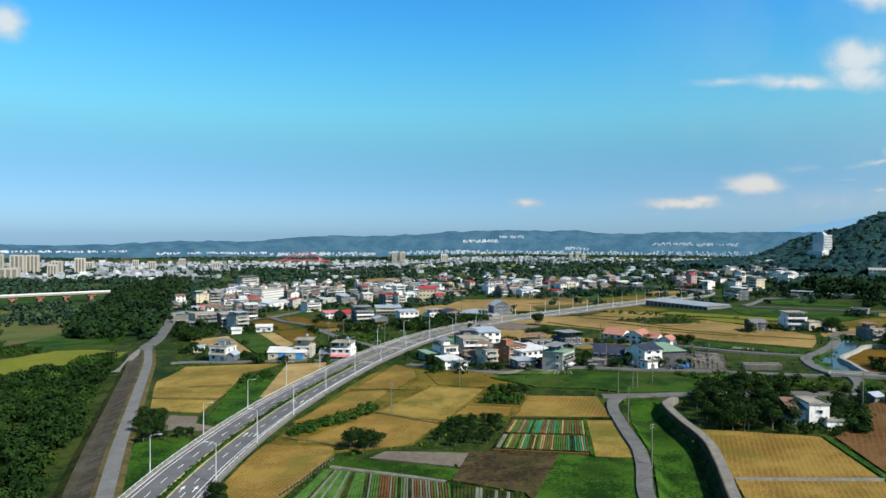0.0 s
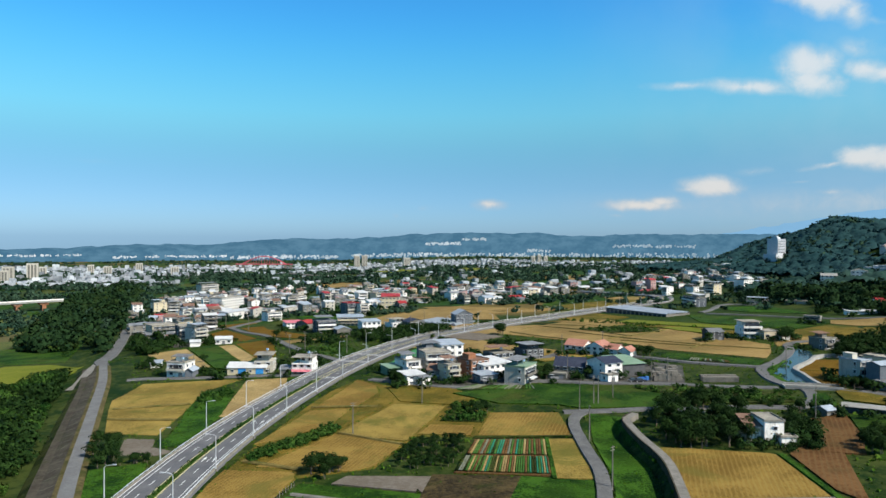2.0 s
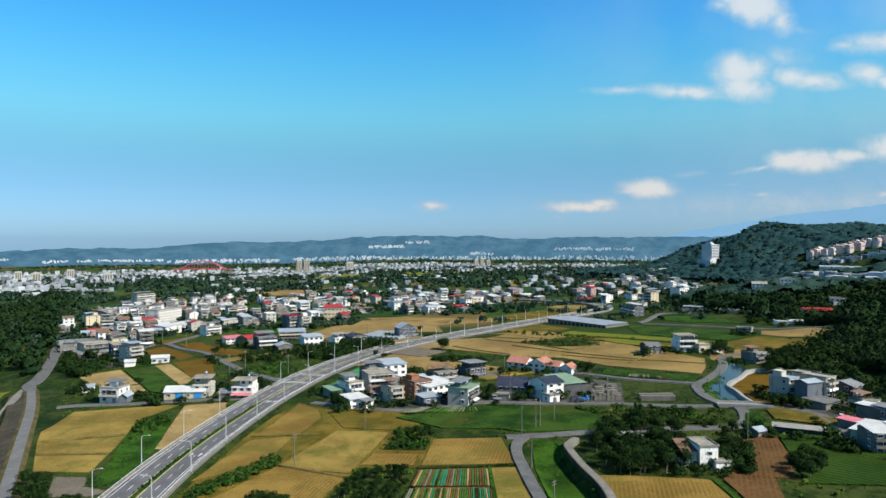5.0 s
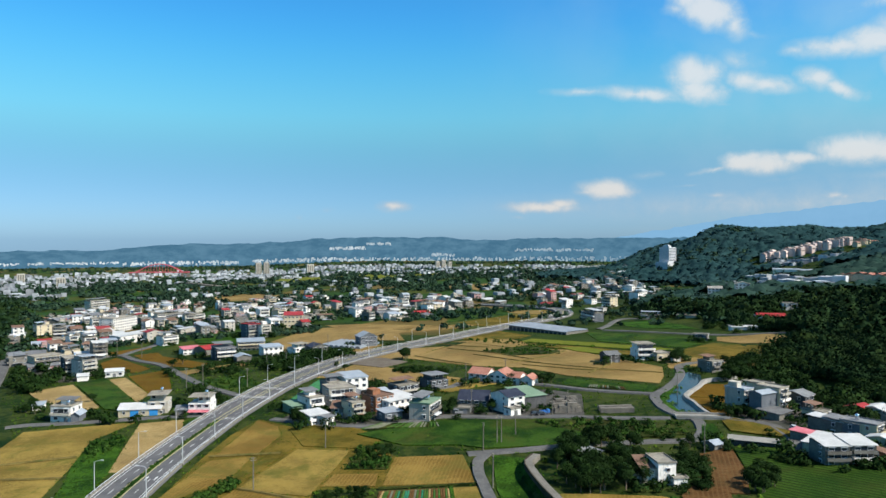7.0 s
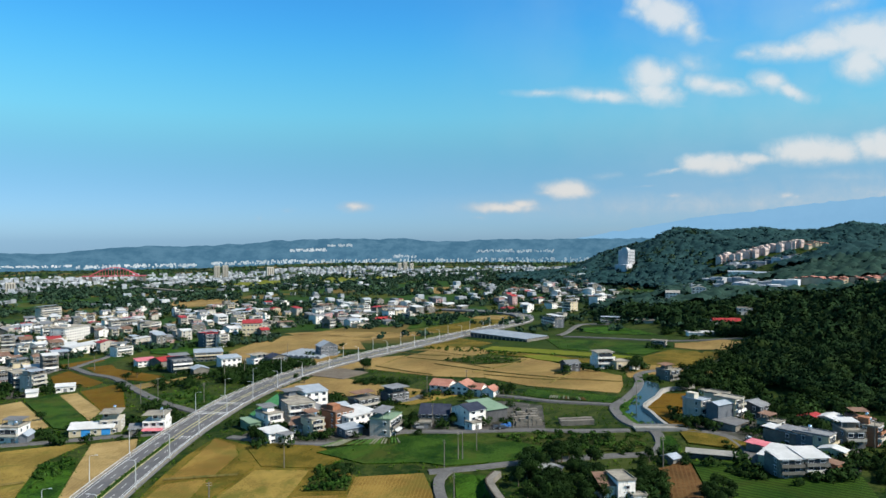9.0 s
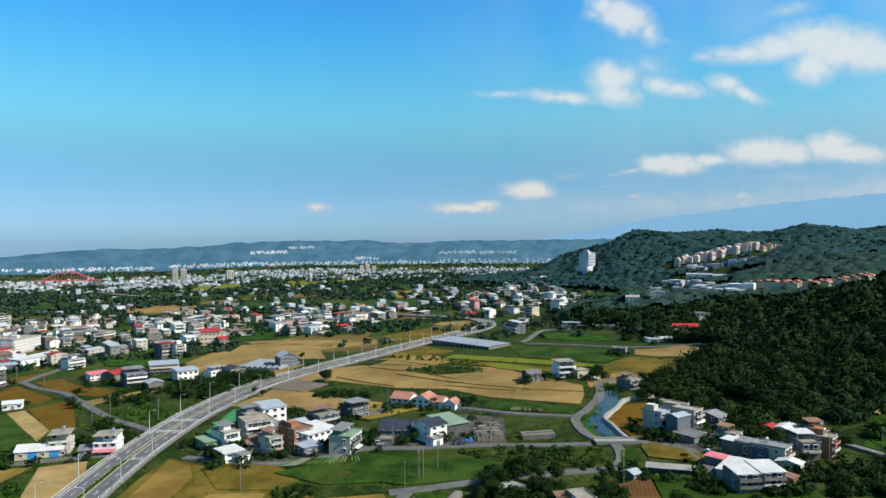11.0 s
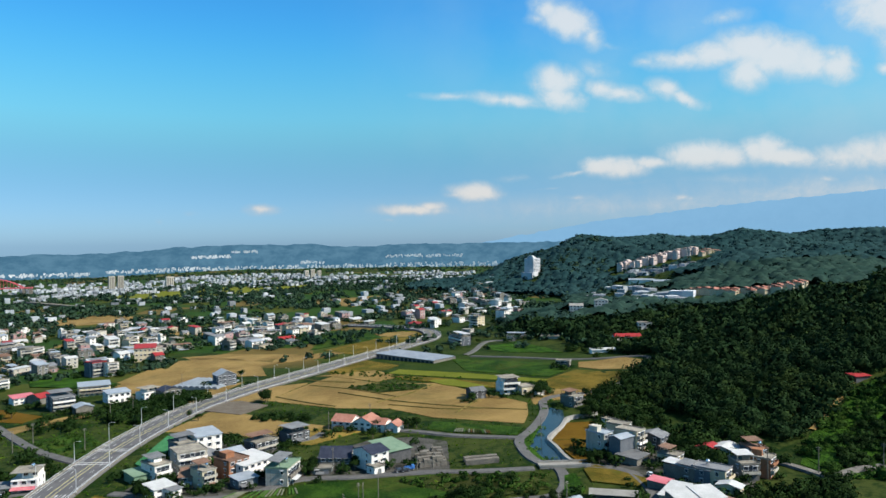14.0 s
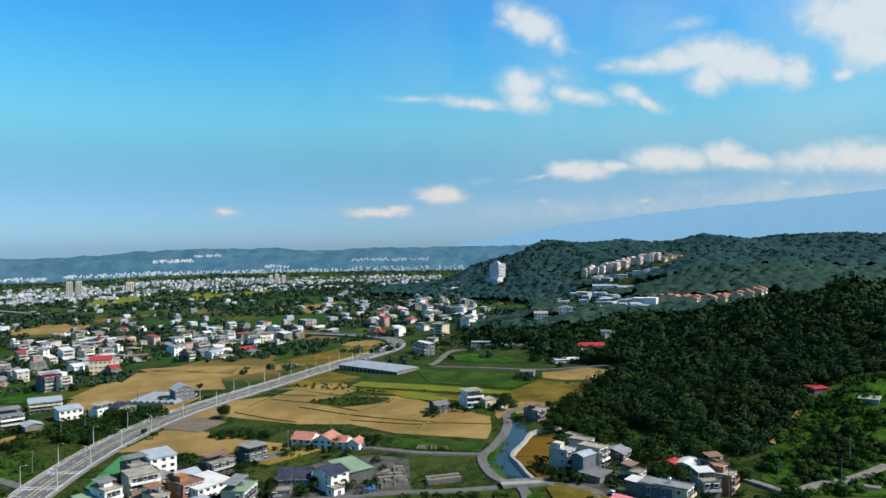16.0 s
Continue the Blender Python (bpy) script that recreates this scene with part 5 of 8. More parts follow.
house([(-120.2, 470.2), (-114.5, 471.3)], 9, 3.6, 1, WHITE, "gable", WHITEROOF, "small white farm barn with pale roof", 1.0, category="barn", name="barn", wins=False)
house([(-133.8, 495.4), (-125.6, 499.7)], 12, 12.5, 4, DARKWALL, "flat", FLATROOF, "dark-sided four-storey town house with white balconies", balcony=True)
house([(-121.3, 485.7), (-115.0, 492.7)], 11, 11.5, 4, TILED, "flat", FLATROOF, "pale four-storey town house with balconies", balcony=True)
house([(-161.3, 529.3), (-147.2, 540.8)], 12, 10.0, 3, CREAM, "flat", FLATROOF, "cream three-storey row of flats", category="apartment house", name="apartment_house")

# the hamlet right of the highway
hamlet = "hamlet houses"
house([(27.5, 369.0), (38.5, 372.5)], 12, 10.2, 3, WHITE, "shed", BLUEROOF, "tall white house with pale blue sheet roof", 1.2, group=hamlet, left=False)
house([(16.5, 368.5), (26.3, 367.5)], 10, 8.5, 2, BLUEWALL, "flat", FLATROOF, "blue-grey two-storey house beside a tall white one", group=hamlet, swing=30)
house([(18.5, 346.3), (30.6, 349.4)], 11, 10.0, 3, TILED, "flat", FLATROOF, "pale three-storey house with balconies and a red awning", group=hamlet, balcony=True)
house([(6.8, 341.2), (14.1, 341.5)], 11, 7.5, 2, WHITE, "flat", FLATROOF, "white two-storey house with dark side wall", group=hamlet, balcony=True, swing=26)
house([(-0.9, 342.0), (6.3, 341.3)], 10, 4.0, 1, GREENROOF, "shed", GREENROOF, "long low shed with pale green roof", 0.6, group=hamlet, category="shed", name="shed", wins=False, swing=30)
house([(7.2, 317.9), (15.8, 318.4)], 8, 5.0, 2, WHITE, "shed", WHITEROOF, "low white house with white sheet roof", 0.8, group=hamlet, swing=25)
house([(15.9, 314.7), (19.3, 318.0)], 7, 4.0, 1, WHITE, "shed", GREYROOF, "small white outhouse beside low houses", 0.8, group=hamlet)
house([(18.4, 327.8), (27.2, 325.5)], 13, 5.2, 2, GREYWALL, "gable", RUST, "old house with faded red-brown tile roof", 1.8, group=hamlet)
house([(26.8, 319.9), (32.2, 322.6)], 9, 8.5, 3, CREAM, "flat", FLATROOF, "cream three-storey house at the hamlet edge", group=hamlet)
house([(37.5, 327.6), (45.8, 332.7)], 10, 8.6, 3, BRICK, "flat", RUST, "orange brick three-storey house", group=hamlet, wins=True)
house([(42.8, 325.6), (56.4, 335.1)], 13, 6.5, 2, WHITE, "shed", WHITEROOF, "white house with a long white sheet roof", 1.2, group=hamlet)
house([(37.6, 315.9), (45.9, 314.7)], 7, 4.2, 1, BLUEWALL, "shed", BLUEROOF, "low blue sheet-clad house annex", 0.6, group=hamlet, swing=32)
house([(57.5, 308.5), (64.6, 320.1)], 9, 8.2, 2, TILED, "flat", GREENROOF, "pale two-storey corner building with dark flank and white window bands", group=hamlet)
house([(35.4, 351.0), (45.3, 350.7)], 10, 5.0, 1, GREYWALL, "gable", BLUEROOF, "low house with blue-grey sheet roof", 1.5, group=hamlet, wins=False, swing=28)
house([(49.1, 360.1), (61.2, 360.4)], 9, 6.0, 2, DARKWALL, "flat", FLATROOF, "dark two-storey house with pale parapet", group=hamlet, swing=26)
house([(30.1, 355.4), (35.9, 356.7)], 9, 4.0, 1, CREAM, "shed", GREYROOF, "low cream shed behind the houses", 0.8, group=hamlet, wins=False, swing=19)
house([(65.8, 367.7), (76.0, 366.3)], 10, 9.0, 3, DARKWALL, "flat", GREYROOF, "dark grey three-storey modern house in the stubble", group=hamlet, step=(0.2, 0.85), swing=32)
house([(73.4, 324.3), (85.4, 319.7)], 13, 5.5, 2, GREYWALL, "gable", NAVY, "villa with navy tile roof and white gable", 3.0, group=hamlet)
house([(88.0, 311.6), (97.0, 310.2)], 12, 8.5, 3, WHITE, "gable", NAVY, "white three-storey villa with navy roof", 1.8, group=hamlet, swing=32)
house([(100.3, 314.1), (111.2, 317.4)], 15, 6.5, 2, DARKWALL, "shed", GREENROOF, "dark hall with pale green sheet roof", 1.6, group=hamlet, wins=False, category="hall", name="hall")
house([(68.9, 317.8), (76.2, 315.0)], 5, 3.0, 1, GREYWALL, "flat", FLATROOF, "low grey garage along the street", group=hamlet, tank=False, stair=False, category="garage", name="garage")
house([(89.8, 306.0), (94.9, 305.0)], 5, 3.6, 1, WHITE, "flat", FLATROOF, "white garage with wide door", group=hamlet, tank=False, stair=False, category="garage", name="garage", swing=34)
coral = "coral-roofed row houses"
for k0, k1 in ((0.0, 0.3), (0.34, 0.62)):
    house(row([(91.9, 382.6), (118.4, 360.2)], k0, k1), 11, 5.5, 2, WHITE, "gable_y" if k0 else "gable", CORAL, "white two-storey house with coral tile roof", 2.4, group=coral)
house(row([(91.9, 382.6), (118.4, 360.2)], 0.66, 0.82), 9, 4.8, 2, WHITE, "gable", CORAL, "white house end with coral tile roof", 2.0, group=coral)
house(row([(91.9, 382.6), (118.4, 360.2)], 0.84, 1.02), 8, 4.2, 1, WHITE, "gable_y", CORAL, "low white annex with coral tile roof", 1.8, group=coral)
house([(198.8, 407.4), (209.6, 406.6)], 11, 11.2, 3, WHITE, "flat", FLATROOF, "white three-storey villa with roof pergola", step=(0.1, 0.98), balcony=True)
house([(207.9, 400.6), (216.3, 400.9)], 9, 5.2, 1, CREAM, "flat", FLATROOF, "cream annex of the white villa", tank=False, stair=False)
house([(178.3, 404.3), (186.7, 404.5)], 9, 6.0, 2, DARKWALL, "gable", GREYROOF, "dark farmhouse half hidden by trees", 1.5)
house([(214.2, 393.8), (218.8, 393.8)], 4, 2.8, 1, WHITE, "flat", FLATROOF, "tiny white hut beside the canal road", tank=False, stair=False, wins=False, category="hut", name="hut")
house([(50.3, 544.1), (62.8, 547.0)], 12, 9.0, 3, BLUEWALL, "gable_y", BLUEROOF, "blue-grey three-storey villa beside the highway", 3.0)
house([(4.1, 521.4), (13.6, 527.6)], 10, 9.0, 3, WHITE, "flat", FLATROOF, "white modern three-storey house with dark lower floor", step=(0.3, 0.95))
house([(15.2, 515.7), (26.0, 521.2)], 10, 7.0, 2, GREYWALL, "gable_y", NAVY, "grey house with dark roof behind trees", 2.0)
house([(-17.1, 526.8), (-4.1, 531.1)], 12, 7.5, 2, WHITE, "shed", BLUEROOF, "white two-storey house with blue-grey top and band", 0.8)
house([(-37.1, 565.8), (-17.9, 568.0)], 14, 8.0, 3, CREAM, "shed", BLUEROOF, "long cream three-storey building with pale metal roof", 1.0, balcony=True)
house([(-47.5, 521.2), (-35.3, 525.4)], 16, 9.5, 3, DARKWALL, "flat", GREYROOF, "dark sided three-storey workshop house", balcony=True)
house([(-32.9, 501.7), (-24.0, 504.6)], 10, 5.0, 1, GREYWALL, "gable_y", BLUEROOF, "low shed with pale blue roof", 1.5, category="shed", name="shed", wins=False)
house([(-58.2, 553.3), (-45.2, 564.0)], 14, 5.0, 1, GREYWALL, "gable", REDROOF, "old house with red tile roof", 2.0, wins=False)
house([(-74.3, 561.6), (-62.5, 567.0)], 10, 5.0, 2, WHITE, "shed", PINKROOF, "white house with pink and cream roofs", 1.0)
house([(-34.8, 652.7), (-24.5, 659.3)], 12, 13.0, 4, BLUEWALL, "flat", REDROOF, "blue and white four-storey houses with red roof", balcony=True)
house([(-23.7, 650.5), (-16.0, 654.4)], 12, 12.0, 4, WHITE, "flat", FLATROOF, "white four-storey house with balconies", balcony=True)
house([(-6.2, 723.8), (11.5, 723.4)], 16, 14.0, 3, CREAM, "shed", REDROOF, "tall hall with red roof and pillared front", 2.0, category="hall", name="hall")
house([(-168.2, 771.2), (-152.5, 803.4)], 16, 15.5, 5, WHITE, "flat", FLATROOF, "large white five-storey building with window rows", category="apartment house", name="apartment_house")
house([(-176.0, 712.3), (-158.7, 737.1)], 14, 6.5, 1, WHITE, "gable", WHITEROOF, "long white hall with pale roof", 1.8, category="hall", name="hall", wins=False)
house([(-139.0, 668.0), (-117.3, 704.3)], 12, 6.5, 2, WHITE, "shed", WHITEROOF, "long white row building with sheet roof", 1.0)
house([(-150.3, 652.2), (-139.1, 657.0)], 9, 5.5, 2, BLUEWALL, "shed", BLUEROOF, "blue-grey two-storey shed house", 0.8)
house([(-99.7, 632.0), (-89.2, 640.6)], 10, 8.5, 3, WHITE, "flat", FLATROOF, "white three-storey house with balconies", balcony=True)
house([(-251.9, 894.6), (-235.6, 937.0)], 18, 6.0, 1, GREYWALL, "gable", GREYROOF, "open-sided grey market hall", 3.0, category="hall", name="hall", wins=False)
house([(-270.6, 1100.0), (-252.5, 1126.2)], 12, 18.0, 5, TILED, "flat", FLATROOF, "pale tall block behind the village", category="apartment house", name="apartment_house")
house([(-103.6, 831.3), (-92.1, 849.5)], 12, 10.0, 3, WHITE, "flat", FLATROOF, "white three-storey house among trees")
house([(-140.9, 888.4), (-120.0, 910.2)], 16, 8.0, 2, GREYWALL, "flat", FLATROOF, "grey flat-roofed works building", category="works", name="works_building")

# the hamlet across the canal and under the hill
canal_side = "houses across the canal"
house([(181.0, 283.4), (187.5, 281.9)], 9, 10.5, 3, TILED, "flat", BLUEROOF, "white-topped three-storey house with dark lower floors", group=canal_side, tank=False, swing=35)
house([(184.0, 278.3), (185.8, 272.8)], 11, 10.5, 3, BLUEWALL, "gable_y", BLUEROOF, "blue-grey sheet-clad three-storey house", 0.9, group=canal_side, right=True, wins=False)
house([(192.4, 276.1), (199.3, 275.5)], 10, 11.5, 4, CREAM, "flat", FLATROOF, "cream yellow four-storey house with metal roof shed", group=canal_side, swing=30)
house([(199.7, 293.1), (206.4, 293.8)], 9, 9.0, 3, CREAM, "flat", FLATROOF, "cream three-storey house behind others", group=canal_side, swing=23)
house([(184.9, 265.7), (195.6, 266.3)], 9, 3.2, 1, GREYWALL, "shed", GREYROOF, "low shed with grey-green sheet roof", 0.7, group=canal_side, wins=False, category="shed", name="shed", swing=25)
house([(205.5, 277.1), (214.2, 277.8)], 10, 6.5, 2, DARKWALL, "gable", GREYROOF, "dark old house with grey tile roof", 1.5, group=canal_side, swing=24)
house([(197.5, 256.7), (204.5, 256.7)], 8, 5.0, 2, CREAM, "flat", FLATROOF, "low cream house among dark roofs", group=canal_side, swing=27)
house([(177.6, 236.2), (183.8, 237.6)], 7, 3.4, 1, GREYWALL, "shed", PINKROOF, "shed with faded pink roof", 0.5, group=canal_side, wins=False, category="shed", name="shed", swing=19)
house([(190.5, 238.9), (197.0, 238.9)], 12, 6.2, 2, GREYWALL, "shed", WHITEROOF, "grey house with white sheet roof", 0.8, group=canal_side, swing=27)
house([(193.5, 234.1), (200.8, 234.5)], 12, 6.5, 2, BLUEWALL, "shed", GREYROOF, "blue-sided house with patched grey roofs", 0.8, group=canal_side, swing=25)
house([(196.7, 229.4), (204.1, 230.3)], 12, 7.0, 2, CREAM, "flat", GREYROOF, "cream two-storey house with cluttered roof", group=canal_side, swing=23)
house(row([(166.0, 212.5), (181.9, 209.3)], 0, 0.49), 10, 7.6, 3, GREYWALL, "shed", WHITEROOF, "three-storey grey block with white sheet roof", 1.0, group=canal_side, balcony=True)
house(row([(166.0, 212.5), (181.9, 209.3)], 0.51, 1.0), 10, 7.6, 3, GREYWALL, "shed", WHITEROOF, "three-storey grey block with white sheet roof", 1.0, group=canal_side, balcony=True)
house([(168.2, 225.8), (171.9, 220.1)], 14, 5.0, 1, CREAM, "shed", WHITEROOF, "shed with wide cream sheet roof", 1.0, group=canal_side, wins=False, category="shed", name="shed")
house([(182.7, 210.2), (187.1, 209.9)], 9, 4.0, 1, BRICK, "shed", RUST, "low brick house with rusty roof", 1.0, group=canal_side, swing=29)
house([(194.6, 218.5), (199.3, 219.5)], 8, 4.5, 1, CREAM, "gable", WHITEROOF, "small cream house with white roof", 1.0, group=canal_side, swing=20)
house([(218.3, 257.8), (224.4, 257.3)], 9, 4.0, 1, GREYWALL, "gable", REDROOF, "old house with red roof under the trees", 1.4, group=canal_side, swing=30)
house([(222.2, 254.5), (232.2, 254.4)], 9, 4.2, 1, CREAM, "gable", WHITEROOF, "low cream house with white roof", 1.2, group=canal_side, swing=27)
house([(209.2, 231.4), (215.9, 229.4)], 10, 7.5, 2, GREYWALL, "flat", FLATROOF, "grey two-storey house at the valley mouth", group=canal_side)
house([(218.3, 229.3), (225.4, 230.5)], 8, 8.5, 3, BRICK, "flat", FLATROOF, "orange brick three-storey house", group=canal_side, swing=21)
house([(230.0, 247.7), (236.6, 246.0)], 9, 5.5, 2, DARKWALL, "flat", RUST, "dark house with cluttered roof", group=canal_side)
house([(104.4, 213.6), (108.6, 213.0)], 8, 6.0, 2, WHITE, "shed", RUST, "white house wing with red-brown roof", 1.6, wins=False)
ob = house([(108.7, 211.4), (114.2, 211.0)], 9, 7.9, 2, WHITE, "flat", FLATROOF, "white two-storey house among dark trees", wins=False, tank=False, stair=False)
part("window", window_mesh(1.2, 1.1), FRAME, ob, "", pose(3.1, -0.005, 4.3))
part("window", window_mesh(1.0, 1.0), FRAME, ob, "", pose(5.52, 3.5, 4.3, 0, 0, 90))
house([(112.2, 208.6), (116.6, 208.4)], 2.5, 3.2, 1, WHITE, "flat", FLATROOF, "white porch annex of the house", tank=False, stair=False, wins=False)
house([(98.9, 236.3), (103.8, 241.0)], 6, 3.4, 1, WHITE, "shed", GREYROOF, "low shrine hut with pale roof among trees", 1.0, wins=False, category="hut", name="hut")
house([(142.9, 236.7), (146.8, 238.0)], 5, 2.8, 1, GREYWALL, "gable", BLUEROOF, "small hut with pale blue roof at the field corner", 0.9, wins=False, category="hut", name="hut")
house([(151.5, 241.9), (164.9, 233.0)], 5, 2.6, 1, DARKWALL, "shed", PALECON, "long low shed with pale concrete roof", 0.3, wins=False, category="shed", name="shed")
house([(217.0, 358.8), (224.8, 362.1)], 9, 6.5, 2, GREYWALL, "flat", FLATROOF, "grey house under trees above the paddy")
house([(260.0, 641.6), (261.9, 617.3)], 9, 9.5, 3, BLUEWALL, "flat", FLATROOF, "pale blue three-storey block", right=True)
house([(288.4, 679.0), (294.6, 672.7)], 9, 8.0, 3, TILED, "flat", FLATROOF, "pale three-storey house in the plain")
house([(270.7, 470.0), (277.9, 463.8)], 7, 5.5, 2, GREYWALL, "flat", FLATROOF, "open concrete pavilion beside the plain", tank=False, category="pavilion", name="pavilion")
house([(211.3, 314.7), (215.0, 315.8)], 7, 4.0, 1, WHITE, "flat", FLATROOF, "white hut half hidden in trees", tank=False, stair=False)
house([(329.1, 258.1), (333.1, 251.0)], 8, 3.0, 1, PALECON, "shed", PALECON, "long pale concrete shed in the side valley", 0.4, wins=False, category="shed", name="shed")
house([(322.0, 275.9), (330.5, 275.2)], 6, 3.6, 1, DARKWALL, "shed", REDROOF, "low dark house with red and white roof above the valley", 0.8, wins=False)


def placed(x, y, w, depth, height, turn, *more, **named):
    c, s = math.cos(radians(turn)), math.sin(radians(turn))
    return house([(x - w / 2 * c, y - w / 2 * s), (x + w / 2 * c, y + w / 2 * s)], depth, height, *more, **named)


# on the wooded hill
placed(372, 527, 22, 10, 4.5, -20, 1, WHITE, "gable", REDROOF, "white hillside house with bright red roof", 2.0, wins=False)
placed(402, 545, 12, 10, 7.5, -25, 2, WHITE, "flat", FLATROOF, "white two-storey hillside house")
placed(424, 690, 14, 12, 9.0, -30, 3, WHITE, "gable", PALECON, "white round-roofed hillside house", 2.0)
placed(455, 690, 14, 12, 10.0, -30, 3, WHITE, "gable_y", PALECON, "white round-roofed hillside house", 2.0)
placed(330, 498, 20, 8, 3.6, -15, 1, WHITE, "shed", WHITEROOF, "low white hillside pavilion", 0.6, wins=False)
placed(340, 590, 26, 10, 4.0, -40, 1, TILED, "shed", CONCRETE, "pale hillside terrace building", 0.6, wins=False)
placed(318, 622, 18, 9, 4.0, -30, 1, TILED, "flat", FLATROOF, "pale flat hillside building")

# ---- structures in the plain ----


def long_greenhouse():
    front = [(177.7, 596.8), (206.8, 542.0)]
    (ax, ay), (bx, by) = front
    w = math.hypot(bx - ax, by - ay)
    ob = new("greenhouse")
    ob.matrix_basis = pose(ax, ay, min(float(gz(ax, ay)), float(gz(bx, by))), 0, 0, math.degrees(math.atan2(by - ay, bx - ax)))
    tagged(ob, "long low greenhouse with pale blue-grey roof", "greenhouse")
    d, h = 26.0, 4.2
    bm = bmesh.new()
    box(bm, 0, w, 0, d, -1, h)
    part("wall", bm, GREYWALL, ob)
    n = 6
    for i in range(n):
        b = bmesh.new()
        y0, y1 = i * d / n, (i + 1) * d / n
        lean(b, -0.4, w + 0.4, y0, (y0 + y1) / 2, h + 0.02, h + 0.9, 0.1)
        lean(b, -0.4, w + 0.4, (y0 + y1) / 2, y1, h + 0.9, h + 0.02, 0.1)
        part("roof_bay", b, BLUEROOF, ob, "pale blue-grey sheet roof bay")
    for i in range(14):
        b = bmesh.new()
        x = (i + 0.5) * w / 14
        box(b, x - 1.5, x + 1.5, -0.05, 0.05, 0.6, 3.4)
        part("side_panel", b, GLASS, ob)


long_greenhouse()


def film_greenhouse():
    front = [(20.6, 553.8), (49.1, 535.4)]
    (ax, ay), (bx, by) = front
    w = math.hypot(bx - ax, by - ay)
    ob = new("film_greenhouse")
    ob.matrix_basis = pose(ax, ay, min(float(gz(ax, ay)), float(gz(bx, by))), 0, 0, math.degrees(math.atan2(by - ay, bx - ax)))
    tagged(ob, "row of arched film greenhouse tunnels", "greenhouse")
    n = 8
    for i in range(n):
        b = bmesh.new()
        r = w / n / 2
        cx = (i + 0.5) * w / n
        pts = [(cx - r * math.cos(a * math.pi / 8), r * 0.8 * math.sin(a * math.pi / 8) + 1.6) for a in range(9)]
        pts = [(cx - r, 0)] + pts + [(cx + r, 0)]
        f0 = [b.verts.new((x, 0, z)) for x, z in pts]
        f1 = [b.verts.new((x, 32, z)) for x, z in pts]
        for k in range(len(pts) - 1):
            b.faces.new((f0[k], f1[k], f1[k + 1], f0[k + 1]))
        b.faces.new(f0)
        b.faces.new(f1[::-1])
        part("tunnel", b, PLASTIC, ob, "milky film tunnel")


film_greenhouse()


def canal():
    """The canal's water, its pale wall round the paddy, and the bridge."""
    water = patch("water", [(206, 366), (209, 357), (201, 342), (186, 324), (176, 308), (170, 292), (168, 282), (158, 281), (159, 292), (163, 309), (178, 328), (190, 344), (199, 360)], WATER, "blue-grey canal water", "water", lift=0.12)
    bank = patch("canal_bank", [(206, 368), (196, 360), (187, 346), (176, 332), (164, 318), (159, 306), (157.5, 290), (160, 290), (163.5, 309), (178, 328), (190, 344), (199, 360)], GREEN, "green reedy canal bank", "bank", lift=0.4)
    wall_line = spline([(219, 341), (210, 340.5), (201.5, 339.6), (190, 327), (175.5, 313), (172, 300), (168.5, 288), (167, 280)], 3.0)
    bm = bmesh.new()
    strip(bm, wall_line, -0.75, 0.75, 1.5, 1.6)
    tagged(part("canal_wall", bm, PALECON), "pale concrete canal wall round the paddy", "wall", kind="structure")
    bridge = tagged(new("bridge"), "short pale concrete road bridge with low parapets", "bridge")
    (ax, ay), (bx, by) = (153.0, 281.5), (172.5, 275.5)
    z = float(gz(ax, ay))
    bridge.matrix_basis = pose(ax, ay, z, 0, 0, math.degrees(math.atan2(by - ay, bx - ax)))
    w = math.hypot(bx - ax, by - ay)
    for name, dims in (("deck", (0, w, -3, 3, 0.3, 1.1)), ("parapet", (0, w, -3.1, -2.8, 1.1, 1.9)), ("parapet", (0, w, 2.8, 3.1, 1.1, 1.9)), ("pier", (w * 0.45, w * 0.55, -2.6, 2.6, -3, 0.3))):
        b = bmesh.new()
        box(b, *dims)
        part(name, b, PALECON, bridge)


canal()


def tomb_yard():
    """Stacked grey concrete pieces that stand in the yards behind the street."""
    rng = random.Random(3)
    for front, nx, ny in (([(111.2, 305.8), (121.6, 303.9)], 6, 4), ([(129.2, 299.0), (141.8, 296.3)], 8, 2)):
        (ax, ay), (bx, by) = front
        turn = math.atan2(by - ay, bx - ax)
        w = math.hypot(bx - ax, by - ay)
        for j in range(ny):
            for i in range(nx):
                x, y = (i + 0.5) * w / nx, j * 4.0
                px, py = ax + x * math.cos(turn) - y * math.sin(turn), ay + x * math.sin(turn) + y * math.cos(turn)
                b = bmesh.new()
                hh = 0.0
                for k in range(rng.randint(2, 4) if ny > 2 else 2):
                    s = rng.uniform(0.8, 1.0)
                    box(b, -1.5 * s, 1.5 * s, -1.2 * s, 1.2 * s, hh + 0.003, hh + 1.0)
                    hh += 1.0
                ob = part("concrete_block", b, CONCRETE)
                ob.matrix_basis = pose(px, py, float(gz(px, py)) + 0.05, 0, 0, math.degrees(turn) + rng.uniform(-8, 8))
                tagged(ob, "weathered grey concrete block pile in a yard", "concrete block", "yard stacks")


tomb_yard()


